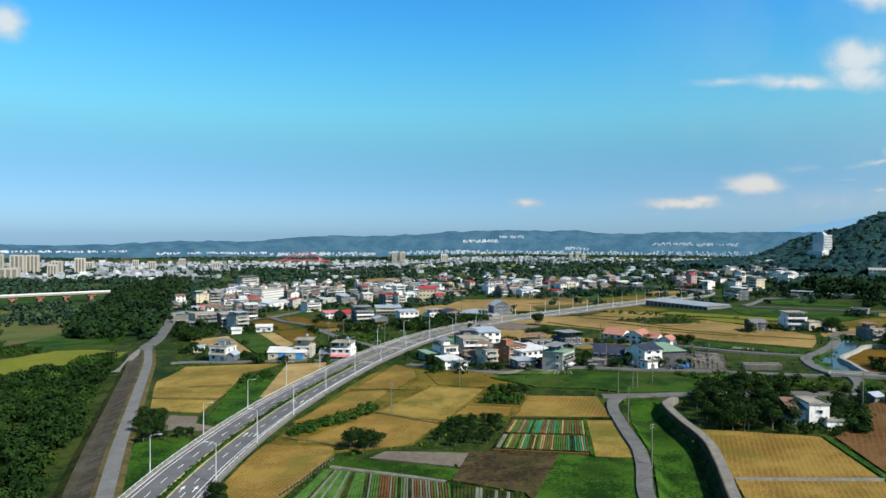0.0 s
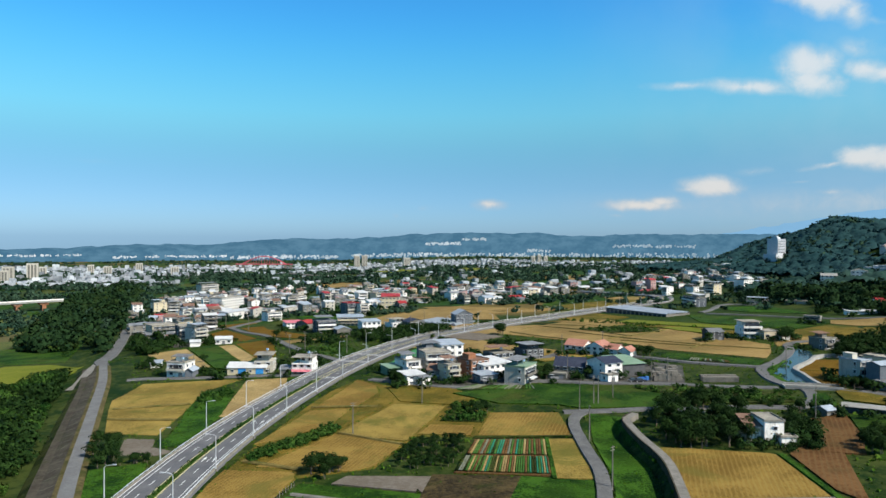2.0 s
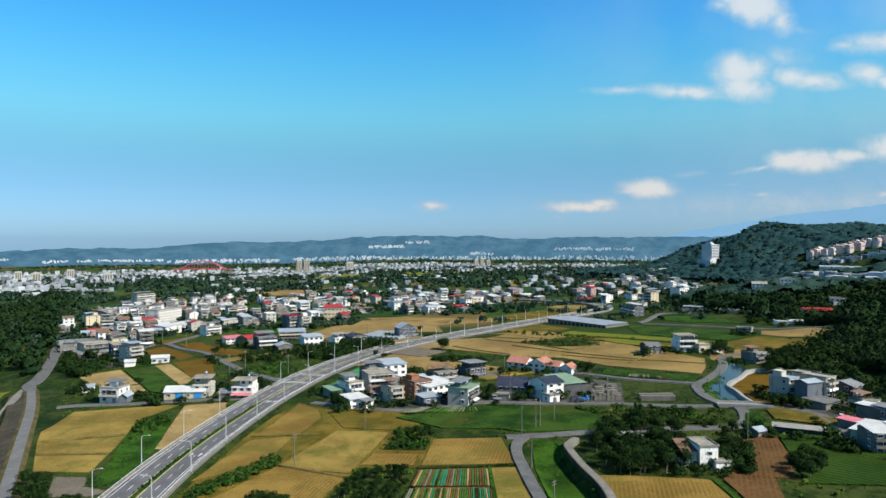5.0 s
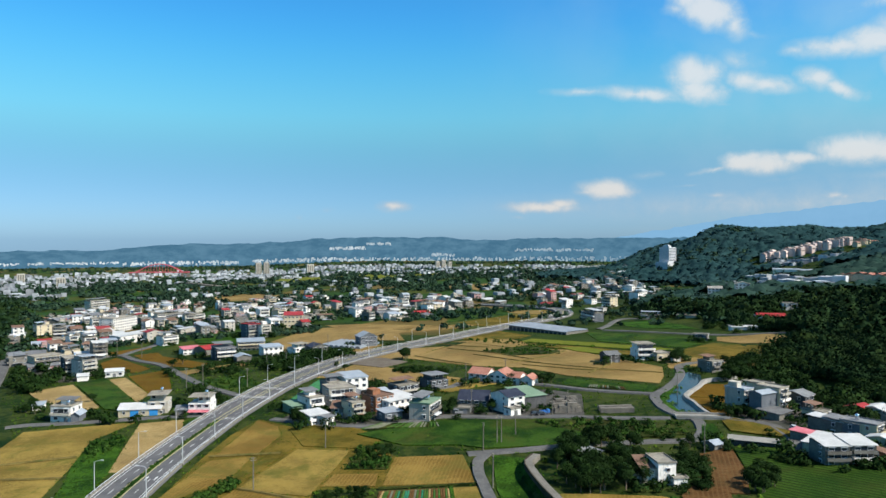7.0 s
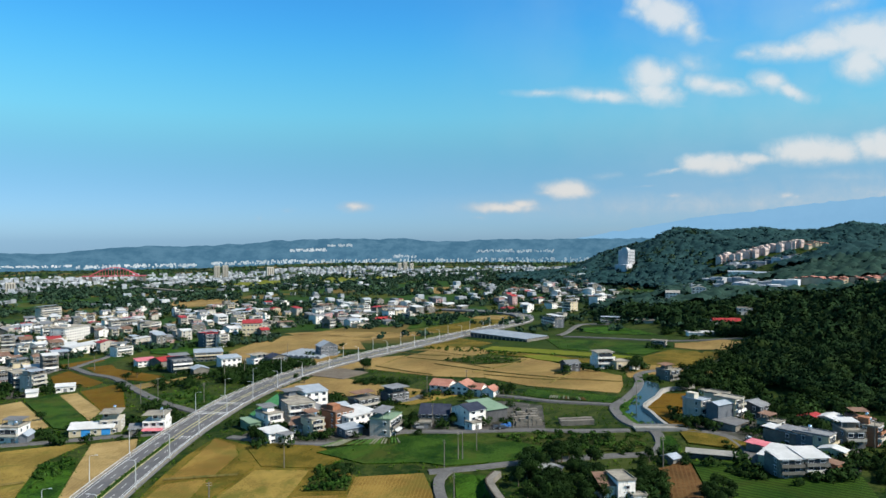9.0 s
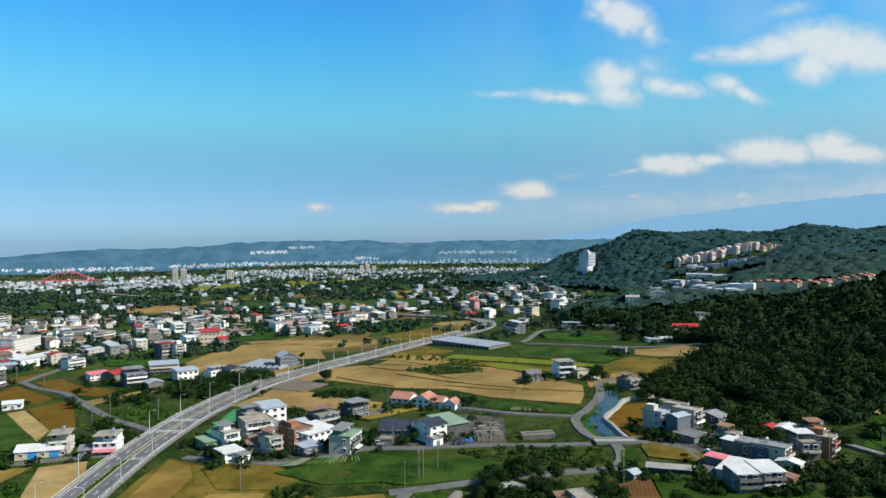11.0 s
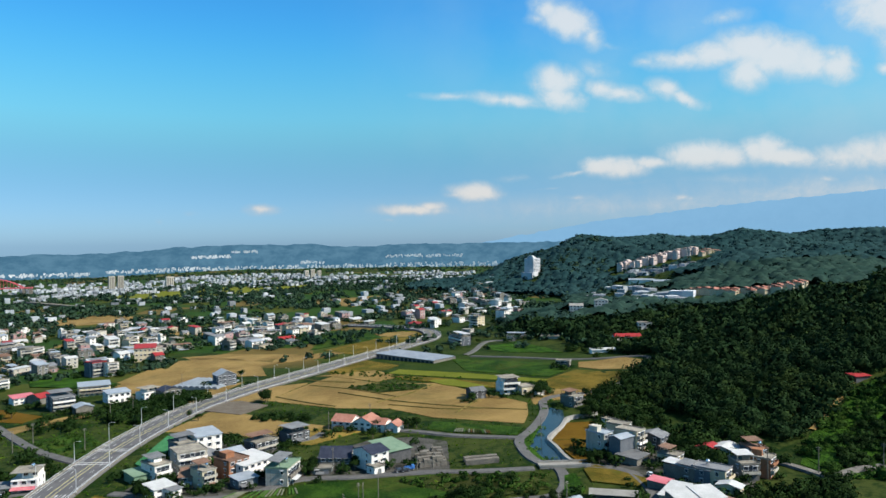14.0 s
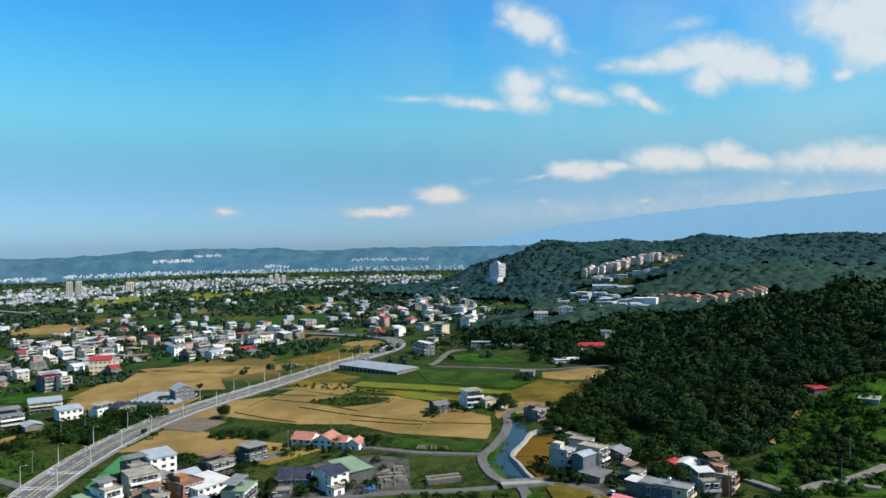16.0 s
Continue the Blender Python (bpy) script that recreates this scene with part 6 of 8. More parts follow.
def landmark_tower():
    """The white slab tower on the wooded hill."""
    x, y = 684, 1268
    z = 69.0 - 35.0
    ob = new("tower")
    ob.matrix_basis = pose(x, y, z, 0, 0, -58)
    tagged(ob, "tall white slab tower with stepped crown on a wooded hill", "tower")
    b = bmesh.new()
    box(b, -13, 7, -6, 20, -14, 30)
    part("shaft", b, TOWERWALL, ob)
    b = bmesh.new()
    box(b, -6, 6, -6, 4, 30, 33)
    box(b, -4, 4, -5, 1, 33, 35)
    part("crown", b, TOWERWALL, ob)
    b = bmesh.new()
    box(b, -16, 9, -14, 30, -14, 3)
    part("podium", b, TOWERWALL, ob)
    for k in range(9):
        b = bmesh.new()
        box(b, 7.02, 7.12, -5, 19, 5 + k * 2.8, 6.1 + k * 2.8)
        part("window_band", b, GLASS, ob)


landmark_tower()


def arch_bridge():
    """A red steel arch over the river and its long deck."""
    p, q = np.array([-525.0, 2700.0]), np.array([-375.0, 2700.0])
    z = -46.0
    ob = tagged(new("arch_bridge"), "red steel arch bridge across the river", "bridge")
    ob.matrix_basis = pose(p[0], p[1], z)
    span = 150.0
    for side in (-9, 9):
        b = bmesh.new()
        tube(b, [(span * k / 16, side * (1 - 0.5 * math.sin(k / 16 * math.pi)), 12 + 27 * math.sin(k / 16 * math.pi)) for k in range(17)], 1.5, 6)
        part("arch", b, REDSTEEL, ob)
    b = bmesh.new()
    box(b, -25, span + 25, -10, 10, 9, 12)
    part("deck", b, REDSTEEL, ob)
    for k in range(1, 16):
        b = bmesh.new()
        x = span * k / 16
        box(b, x - 0.6, x + 0.6, -0.6, 0.6, 12, 12 + 26 * math.sin(k / 16 * math.pi))
        part("hanger", b, REDSTEEL, ob)
    for x in (-20, 0, span, span + 20):
        b = bmesh.new()
        box(b, x - 4, x + 4, -9, 9, -14, 9)
        part("pier", b, CONCRETE, ob)


arch_bridge()


def river_bridge():
    """A concrete viaduct with orange piers beyond the levee."""
    a = [(-475.1, 779.6), (-369.2, 877.4)]
    (ax, ay), (bx, by) = a
    w = math.hypot(bx - ax, by - ay)
    ob = tagged(new("viaduct"), "long pale concrete viaduct on orange piers", "bridge")
    ob.matrix_basis = pose(ax, ay, float(gz(ax, ay)) - 1, 0, 0, math.degrees(math.atan2(by - ay, bx - ax)))
    b = bmesh.new()
    box(b, -60, w, 0, 12, 9.0, 11.0)
    part("deck", b, PALECON, ob)
    b = bmesh.new()
    box(b, -60, w, 0, 0.3, 11.0, 12.2)
    part("parapet", b, WHITE, ob)
    for k in range(7):
        x = w - 20 - k * 27
        b = bmesh.new()
        box(b, x - 2, x + 2, 2, 10, -2, 6.5)
        part("pier", b, BRICK, ob, "orange painted pier")
        b = bmesh.new()
        box(b, x - 4.5, x + 4.5, 1.5, 10.5, 6.5, 9.0)
        part("pier_head", b, BRICK, ob)


river_bridge()


def far_deck():
    a = [(-261.8, 1929.4), (57.1, 1413.1)]
    (ax, ay), (bx, by) = a
    w = math.hypot(bx - ax, by - ay)
    ob = tagged(new("elevated_road"), "grey elevated road across the river flats", "bridge")
    ob.matrix_basis = pose(ax, ay, float(gz(ax, ay)), 0, 0, math.degrees(math.atan2(by - ay, bx - ax)))
    b = bmesh.new()
    box(b, 0, w, 0, 14, 7, 10)
    part("deck", b, CONCRETE, ob)
    for k in range(10):
        b = bmesh.new()
        x = (k + 0.5) * w / 10
        box(b, x - 1.5, x + 1.5, 3, 11, -3, 7)
        part("pier", b, CONCRETE, ob)


far_deck()

# ---- villages farther off ----
TAKEN = [np.array(f[:2]) for f in FOOT]


def road_clear(p, gap=9.0):
    return all(np.min(np.hypot(l[:, 0] - p[0], l[:, 1] - p[1])) > gap for l in ROAD_LINES)


ROAD_LINES = [spline(HIGHWAY, 6.0)]


def lane_clear(p, gap=1.0):
    return all(np.min(np.hypot(l[:, 0] - p[0], l[:, 1] - p[1])) > w + gap for l, w in LANES)


def village(poly, count, seed, gap=10.5, tall=3, group="village houses"):
    """Houses of one to four storeys scattered over a village's ground, turned to a common grid."""
    rng = random.Random(seed)
    xs, ys = [p[0] for p in poly], [p[1] for p in poly]
    made = tries = 0
    while made < count and tries < count * 40:
        tries += 1
        x, y = rng.uniform(min(xs), max(xs)), rng.uniform(min(ys), max(ys))
        if not inside(np.array([x]), np.array([y]), poly)[0] or not road_clear((x, y), 14):
            continue
        if any(abs(t[0] - x) < gap and abs(t[1] - y) < gap for t in TAKEN):
            continue
        TAKEN.append(np.array((x, y)))
        made += 1
        st = rng.choice([1, 1, 2, 2, 2, 3, tall])
        w, d = (rng.uniform(9, 19), rng.uniform(9, 15)) if st == 1 else (rng.uniform(6, 12.5), rng.uniform(8, 14))
        kind = rng.choice(["shed", "gable", "gable", "flat"] if st == 1 else ["flat", "flat", "flat", "shed", "gable"])
        walls, wname = rng.choice([(WHITE, "white"), (WHITE, "white"), (TILED, "pale tiled"), (CREAM, "cream"), (GREYWALL, "grey"), (TILED, "pale tiled"), (WHITE, "white"), (GREYWALL, "grey"), (CREAM, "cream"), (PINKWALL, "pink")])
        top, rname = rng.choice([(WHITEROOF, "white sheet"), (BLUEROOF, "pale blue sheet"), (GREYROOF, "grey sheet"), (GREYROOF, "grey sheet"), (RUST, "rusty"), (WHITEROOF, "white sheet"), (REDROOF, "red")]) if kind != "flat" else (FLATROOF, "flat")
        placed(x, y, w, d, st * 3.3 + 0.4, rng.choice([28, 28, -58, 16]) + rng.uniform(-6, 6), st, walls, kind, top, f"{wname} {('one', 'two', 'three', 'four', 'five')[st - 1]}-storey village house with {rname} roof",
               rng.uniform(1.0, 2.0), group=group, left=False, door=False, span=4.2, name="town_house" if kind == "flat" else "village_house", balcony=rng.random() < 0.3 and st > 1)


RNG.seed(11)
village([(-203.4, 643.3), (-291.2, 988.0), (-220.8, 1144.6), (-116.8, 1108.3), (0.6, 904.0), (46.5, 783.5), (11.2, 702.7), (-48.2, 699.9), (-107.0, 681.6), (-152.3, 601.6)], 132, 1)
village([(68.6, 731.9), (72.7, 942.4), (149.4, 1036.0), (235.0, 1013.8), (261.9, 865.0), (215.0, 814.3), (173.9, 794.4), (131.6, 717.3)], 68, 2)
village([(267.1, 859.3), (392.2, 1092.6), (613.3, 1322.4), (567.5, 1053.1), (371.5, 727.9), (309.0, 691.7), (297.2, 753.8)], 58, 3, tall=4, group="houses under the hill")
village([(-196.3, 566.5), (-287.1, 877.7), (-265.1, 1048.6), (-175.1, 878.5), (-131.5, 602.3), (-123.8, 513.0), (-129.9, 480.3)], 28, 4, tall=4)
village([(-90.3, 893.3), (-48.6, 1181.2), (91.3, 1127.6), (95.9, 856.4), (28.1, 783.2)], 38, 5)
village([(308.0, 942.4), (583.2, 1414.4), (769.5, 1545.0), (391.6, 813.7), (311.0, 741.9), (262.6, 767.6)], 30, 6, group="houses under the hill")

# ---- far town and distance ----


def boxes(name, places, material, label, category, base=None):
    """Far buildings joined into one mesh: x, y, width, depth, height, turn; base: their heights, where not the plain's."""
    v, f = [], []
    for i, (x, y, w, d, h, t) in enumerate(places):
        c, s = math.cos(t), math.sin(t)
        z = float(gz(x, y)) if base is None else base[i]
        k = len(v)
        for zz in (z - 6, z + h):
            for a, b in ((-w, -d), (w, -d), (w, d), (-w, d)):
                v.append((x + (a * c - b * s) / 2, y + (a * s + b * c) / 2, zz))
        f += [tuple(k + i for i in q) for q in ((4, 5, 6, 7), (0, 1, 5, 4), (1, 2, 6, 5), (2, 3, 7, 6), (3, 0, 4, 7))]
    me = bpy.data.meshes.new(name)
    me.from_pydata(v, [], f)
    tagged(part(name, me, material), label, category, kind="stuff")


CLEARINGS = []


def town():
    rng = random.Random(21)
    spots = []
    for az0, az1, d0, d1, n, hmax in ((-38, -14, 1500, 3300, 1700, 18), (-14, 12, 2150, 3400, 1250, 13), (-14, 25, 1000, 1900, 110, 8), (8, 24, 1900, 3400, 460, 10)):
        made = 0
        while made < n:
            a, r = radians(rng.uniform(az0, az1)), rng.uniform(d0, d1)
            x, y = r * math.sin(a), r * math.cos(a)
            if noise.noise((x / 260, y / 200, 7.0)) < rng.uniform(-0.25, 0.40):
                continue
            made += 1
            h = rng.uniform(4, 8.5) if rng.random() < 0.8 else rng.uniform(8, hmax)
            spots.append((x, y, rng.uniform(5, 15), rng.uniform(5, 12), h, rng.choice((0.3, 1.87)) + rng.uniform(-0.1, 0.1)))
    boxes("town_houses", spots, FARCITY, "pale dense houses of a distant town", "town")
    for x, y, w, h in ((-114, 2600, 18, 47), (-88, 2610, 18, 47), (60, 2640, 24, 34), (-820, 2100, 16, 30), (-760, 2060, 20, 27), (-700, 2130, 18, 32), (-905, 2000, 22, 26), (545, 2780, 15, 30), (570, 2790, 15, 34), (596, 2795, 15, 28), (-560, 1980, 20, 25), (-949, 1664, 17, 48), (-918, 1680, 28, 46), (-896, 1703, 26, 46), (-788, 1700, 22, 40), (-805, 1630, 22, 34), (-790, 1420, 34, 24), (-890, 1530, 22, 38), (-770, 1540, 18, 28)):
        ob = new("tower_block")
        ob.matrix_basis = pose(x, y, float(gz(x, y)), 0, 0, 18)
        tagged(ob, "pale high-rise tower block in the distant town", "tower block", "far tower blocks")
        b = bmesh.new()
        box(b, -w / 2, w / 2, -w / 3, w / 3, -4, h)
        part("wall", b, TILED, ob)
        for k in range(3):
            b = bmesh.new()
            xx = (k - 1) * w / 3.4
            box(b, xx - w / 11, xx + w / 11, -w / 3 - 0.3, -w / 3 + 0.1, 3, h - 3)
            part("window_strip", b, GREYWALL, ob)
    # rows of red-roofed flats on the hills
    for line, n, h, name in (([(802, 1150), (864, 1123), (926, 1096)], 40, 10.5, "pink-roofed flats"), ([(574, 688), (583, 636), (616, 612), (652, 606)], 52, 5, "coral-roofed villas"), ([(922, 1076), (998, 1109)], 14, 5, "pale villas")):
        p = spline(line, 3.0)
        CLEARINGS.append((line, 20.0 if h > 10 else 15.0))
        for i in range(n):
            q = p[int(i * (len(p) - 1) / max(1, n - 1))] + np.array((rng.uniform(-5, 5), rng.uniform(-9, 9)))
            wdt = rng.uniform(6, 10) if h > 10 else rng.uniform(5.5, 8)
            ob = new("block")
            ob.matrix_basis = pose(q[0], q[1], float(gz(*q)) + rng.uniform(0.5, 2.0), 0, 0, 25 + rng.uniform(-20, 20))
            tagged(ob, f"cream block among {name} on the wooded hill", "apartment house" if h > 10 else "villa", name)
            b = bmesh.new()
            box(b, -wdt / 2, wdt / 2, -5, 5, -6, h)
            part("wall", b, FLATPINK if h > 10 else CREAM, ob)
            b = bmesh.new()
            gable(b, wdt, 10, h, 1.4, 0.2)
            bmesh.ops.translate(b, verts=b.verts[:], vec=(-wdt / 2, -5, 0))
            part("roof", b, FLATPINK if h > 10 else CORAL, ob)
            b = bmesh.new()
            box(b, -wdt / 2 + 1, wdt / 2 - 1, -5.12, -4.95, h * 0.5, h * 0.5 + 1.4)
            part("window_band", b, GLASS, ob)
    # the valley town and a blue-roofed works
    spots = []
    for px, py in [(602, 884), (628, 888), (599, 828), (616, 827), (554, 723), (559, 708), (587, 728), (542, 659), (642, 959), (526, 718), (633, 837), (658, 944), (770, 1087), (780, 1076), (790, 1065), (788, 1040), (800, 1032), (807, 1019), (814, 1005), (843, 1020), (881, 1043)]:
        CLEARINGS.append(([(px - 8, py), (px + 8, py)], 20.0))
        for k in range(3):
            spots.append((px + rng.uniform(-22, 22), py + rng.uniform(-22, 22), rng.uniform(10, 20), rng.uniform(10, 16), rng.uniform(4, 8), rng.uniform(0, 3)))
    boxes("valley_houses", spots, FARCITY, "pale houses of a small town in the hill valley", "houses")
    CLEARINGS.append(([(420, 688), (458, 692)], 15.0))
    for px, py in [(734, 991), (730, 922)]:
        CLEARINGS.append(([(px - 20, py + 14), (px + 20, py - 14)], 22.0))
        placed(px, py, 46, 20, 9, -35, 2, WHITE, "shed", BLUEROOF, "white works hall with blue roof in the hill valley", 1.5, wins=False, name="works_hall", category="hall")


town()


def far_ridge(name, profile, radius, haze_tones, label, bump):
    """A range of distant hills; the profile gives azimuth in degrees and the crest's height."""
    m = bpy.data.materials.new(name)
    m.use_nodes = True
    n = Nodes(m.node_tree)
    bsdf = m.node_tree.nodes["Principled BSDF"]
    geo = n.add("ShaderNodeNewGeometry")
    tex = n.add("ShaderNodeTexNoise", Scale=0.011, Detail=9.0, Roughness=0.72)
    n.wire(geo.outputs["Position"], tex.inputs["Vector"])
    col = n.mix(n.ramp(tex.outputs[0], 0.38, 0.64), haze_tones[0], haze_tones[1])
    # the blue of the haze is put into the slopes as emission
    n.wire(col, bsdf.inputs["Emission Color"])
    bsdf.inputs["Emission Strength"].default_value = haze_tones[2]
    bsdf.inputs["Base Color"].default_value = (*(c * 0.06 for c in haze_tones[0]), 1)
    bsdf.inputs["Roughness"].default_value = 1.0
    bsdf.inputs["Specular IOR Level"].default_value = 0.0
    az = np.linspace(-60, 75, 420)
    if radius < 4500:                           # towns that climb the nearer slopes
        rng = random.Random(9)
        spots, base = [], []
        for a0, a1, low, high, n in HILL_TOWNS:
            for _ in range(2 * n):
                a, up = rng.uniform(a0, a1), rng.uniform(low, high)
                c = float(np.interp(a, [p[0] for p in profile], [p[1] for p in profile]))
                r = radius - 262 + 90 * up / 0.35 if up < 0.35 else radius - 172 + 80 * (up - 0.35) / 0.37
                spots.append((r * math.sin(radians(a)), r * math.cos(radians(a)), rng.uniform(4, 10), 8, rng.uniform(3, 6.5), -radians(a)))
                base.append(-70 + (c + 70) * up)
        boxes("hill_town_houses", spots, FARTOWN, "pale houses on the distant hill slopes with haze glow in their walls", "houses", base)
    crest = np.interp(az, [p[0] for p in profile], [p[1] for p in profile])
    rows = []
    for k, (dr, share) in enumerate(((-260, -0.02), (-170, 0.35), (-90, 0.72), (0, 1.0), (150, 0.6))):
        r = radius + dr
        z = -70 + (crest + 70) * share
        z = z + np.array([noise.fractal((a * 0.9, k * 2.0, radius), 0.6, 2.2, 5) for a in az]) * bump * (1 if k else 0)
        rows.append(np.stack([r * np.sin(np.radians(az)), r * np.cos(np.radians(az)), z], 1))
    v = np.concatenate(rows)
    w = len(az)
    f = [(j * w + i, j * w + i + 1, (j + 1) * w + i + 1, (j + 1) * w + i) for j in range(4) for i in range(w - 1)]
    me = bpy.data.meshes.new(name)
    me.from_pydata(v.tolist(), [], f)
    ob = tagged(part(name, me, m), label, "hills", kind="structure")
    for p in me.polygons:
        p.use_smooth = True


# azimuth from and to, share of the slope from and to, number
HILL_TOWNS = [(2.8, 5.6, 0.60, 0.66, 40), (5.6, 7.5, 0.74, 0.80, 16), (-30, -22, 0.45, 0.55, 40), (-20, -12, 0.25, 0.33, 50), (-12, -4, 0.15, 0.26, 70), (-3, 4, 0.2, 0.3, 60), (4, 14, 0.12, 0.3, 110), (10.5, 12.5, 0.35, 0.42, 24), (14, 26, 0.2, 0.34, 90), (17, 23, 0.55, 0.62, 40)]
# both ranges glow in haze colours, with hardly any base colour
far_ridge("backdrop_hills", [(-38.5, 0), (-30, 0), (-26.5, -5), (-23, 0), (-20, 14), (-16.5, 22), (-13.5, 18), (-11, 36), (-9, 48), (-7.2, 57), (-4.5, 52), (-2.2, 62), (0, 70), (1.9, 85), (4.1, 89), (6.2, 94), (8.9, 93), (11.5, 95), (13.2, 81), (15.7, 78), (18.9, 92), (21.3, 88), (24, 92), (32, 95), (39, 85)], 4300, ((0.040, 0.108, 0.172), (0.072, 0.158, 0.230), 0.95), "wooded hills along the horizon, blue-green haze glowing in their colour", 7.0)
far_ridge("backdrop_mountains", [(-9.8, -70), (14.4, -57), (20.5, 27), (27.1, 131), (33.5, 222), (41.8, 300), (49.4, 349), (55.1, 384), (60.6, 404)], 4800, ((0.142, 0.286, 0.435), (0.148, 0.294, 0.445), 1.0), "faint mountains with pale blue haze as their own glow", 9.0)

# ---- trees ----


def leafy(seed, blobs, tris, leaf, squash=0.8):
    """Leaf tufts over a cluster of lumps within a unit crown; verts and triangles."""
    rng = np.random.default_rng(seed)
    centres = rng.normal(size=(blobs, 3))
    centres *= (rng.random(blobs) ** 0.4 / np.linalg.norm(centres, axis=1))[:, None] * np.array((0.62, 0.62, 0.45))
    radius = rng.uniform(0.26, 0.46, blobs)
    k = rng.integers(0, blobs, tris)
    d = rng.normal(size=(tris, 3))
    d /= np.linalg.norm(d, axis=1)[:, None]
    d[:, 2] = np.where(rng.random(tris) < 0.6, np.abs(d[:, 2]), d[:, 2])
    c = centres[k] + d * radius[k][:, None] * rng.uniform(0.75, 1.08, (tris, 1))
    c[:, 2] *= squash
    t = np.cross(d, rng.normal(size=(tris, 3)))
    t /= np.linalg.norm(t, axis=1)[:, None]
    b = np.cross(d, t)
    tilt = d * rng.uniform(-0.5, 0.5, (tris, 1))
    s = leaf * rng.uniform(0.6, 1.4, (tris, 1))
    v = np.stack([c + s * (t + tilt), c + s * (-0.6 * t + 0.8 * b), c + s * (-0.6 * t - 0.8 * b - tilt)], 1).reshape(-1, 3)
    out = d * 0.65 + c / np.linalg.norm(c, axis=1)[:, None] * 0.5 + (0, 0, 0.15) + rng.normal(size=(tris, 3)) * 0.16
    out /= np.linalg.norm(out, axis=1)[:, None]
    return v, np.repeat(out, 3, 0)


def tris_mesh(name, v, normals):
    """Loose leaves, shaded as the rounded lumps that they cover."""
    me = bpy.data.meshes.new(name)
    n = len(v)
    me.vertices.add(n)
    me.vertices.foreach_set("co", np.asarray(v, np.float32).ravel())
    me.loops.add(n)
    me.loops.foreach_set("vertex_index", np.arange(n, dtype=np.int32))
    me.polygons.add(n // 3)
    me.polygons.foreach_set("loop_start", np.arange(0, n, 3, dtype=np.int32))
    me.attributes.new("custom_normal", "FLOAT_VECTOR", "POINT").data.foreach_set("vector", np.asarray(normals, np.float32).ravel())
    me.update(calc_edges=True)
    return me


def tree(seed):
    ob = new("tree")
    rng = random.Random(seed)
    bm = bmesh.new()
    tube(bm, [(0, 0, -0.05), (0.01, 0.01, 0.15), (0.02, -0.01, 0.32), (0.0, 0.02, 0.5)], [0.035, 0.027, 0.022, 0.012], 7)
    for k in range(4):
        a = k * 1.6 + rng.random()
        tube(bm, [(0.01, 0, 0.28), (0.10 * math.cos(a), 0.10 * math.sin(a), 0.42), (0.22 * math.cos(a), 0.22 * math.sin(a), 0.58)], [0.014, 0.010, 0.004], 5)
    part("trunk", bm, BARK, ob)
    v, lean_out = leafy(seed, 16, 900, 0.066)
    v = v * (0.50, 0.50, 0.58) + (0, 0, 0.58)
    part("crown", tris_mesh("crown", v, lean_out), LEAF, ob)
    return ob


PATTERNS = [tree(s) for s in (1, 2, 3, 4)]
WORDS = ["dark green broadleaf tree with dense rounded crown", "dark green tree with uneven crown", "broad spreading dark green tree", "small dense green tree"]


def plant(x, y, size, rng, group="", label=None):
    k = rng.randrange(4)
    ob = copy_thing(PATTERNS[k], pose(x, y, float(gz(x, y)) + 0.1, 0, 0, rng.uniform(0, 360)) @ Matrix.Diagonal((size * rng.uniform(0.9, 1.25), size * rng.uniform(0.9, 1.25), size, 1)))
    tagged(ob, label or WORDS[k], "tree", group)


def grove(poly, count, low, high, seed, group):
    rng = random.Random(seed)
    xs, ys = [p[0] for p in poly], [p[1] for p in poly]
    made = tries = 0
    while made < count and tries < 4000:
        tries += 1
        x, y = rng.uniform(min(xs), max(xs)), rng.uniform(min(ys), max(ys))
        if inside(np.array([x]), np.array([y]), poly)[0]:
            made += 1
            plant(x, y, rng.uniform(low, high), rng, group)


MASS = []                                   # groves too dense to tell tree from tree
grove([(85.5, 239.7), (96.2, 254.5), (107.0, 262.0), (124.0, 252.2), (107.1, 218.5), (104.6, 210.1), (86.6, 208.8), (81.1, 219.3)], 60, 5.4, 8.2, 31, "trees round the white house")
grove([(117.7, 219.1), (134.2, 246.4), (141.6, 249.6), (123.6, 218.3), (113.1, 205.6)], 14, 3.6, 5.4, 32, "trees round the white house")
grove([(0.4, 205.3), (9.6, 231.1), (18.4, 234.1), (25.4, 229.7), (23.2, 216.6), (16.0, 201.5)], 70, 2.0, 3.2, 33, "orchard trees")
grove([(-20.6, 200.1), (-20.3, 210.4), (-11.4, 211.0), (-7.8, 202.7), (-15.1, 200.5)], 12, 3.5, 6.0, 34, "field-edge trees")
grove([(-80.1, 216.3), (-89.7, 246.0), (-83.0, 247.3), (-74.8, 224.4), (-77.3, 218.8)], 12, 4.0, 6.5, 35, "trees beside the levee")
grove([(-75.5, 226.3), (-67.7, 227.8), (-65.4, 223.3), (-73.3, 220.1)], 8, 2.5, 3.5, 36, "hedge trees")
grove([(-44.5, 164.2), (-45.4, 173.4), (-41.3, 172.3), (-40.3, 163.8)], 5, 3.0, 4.5, 37, "verge trees")
grove([(22.2, 260.1), (27.6, 276.0), (40.4, 272.0), (38.1, 263.1), (25.7, 256.1)], 14, 2.5, 4.0, 38, "shrubs in the rice")
MASS.append(([(-17.0, 477.7), (12.5, 517.3), (28.8, 527.7), (54.2, 508.5), (34.4, 492.2), (9.7, 456.0), (-8.1, 436.3)], 60, 4.0, 7.5, 39))
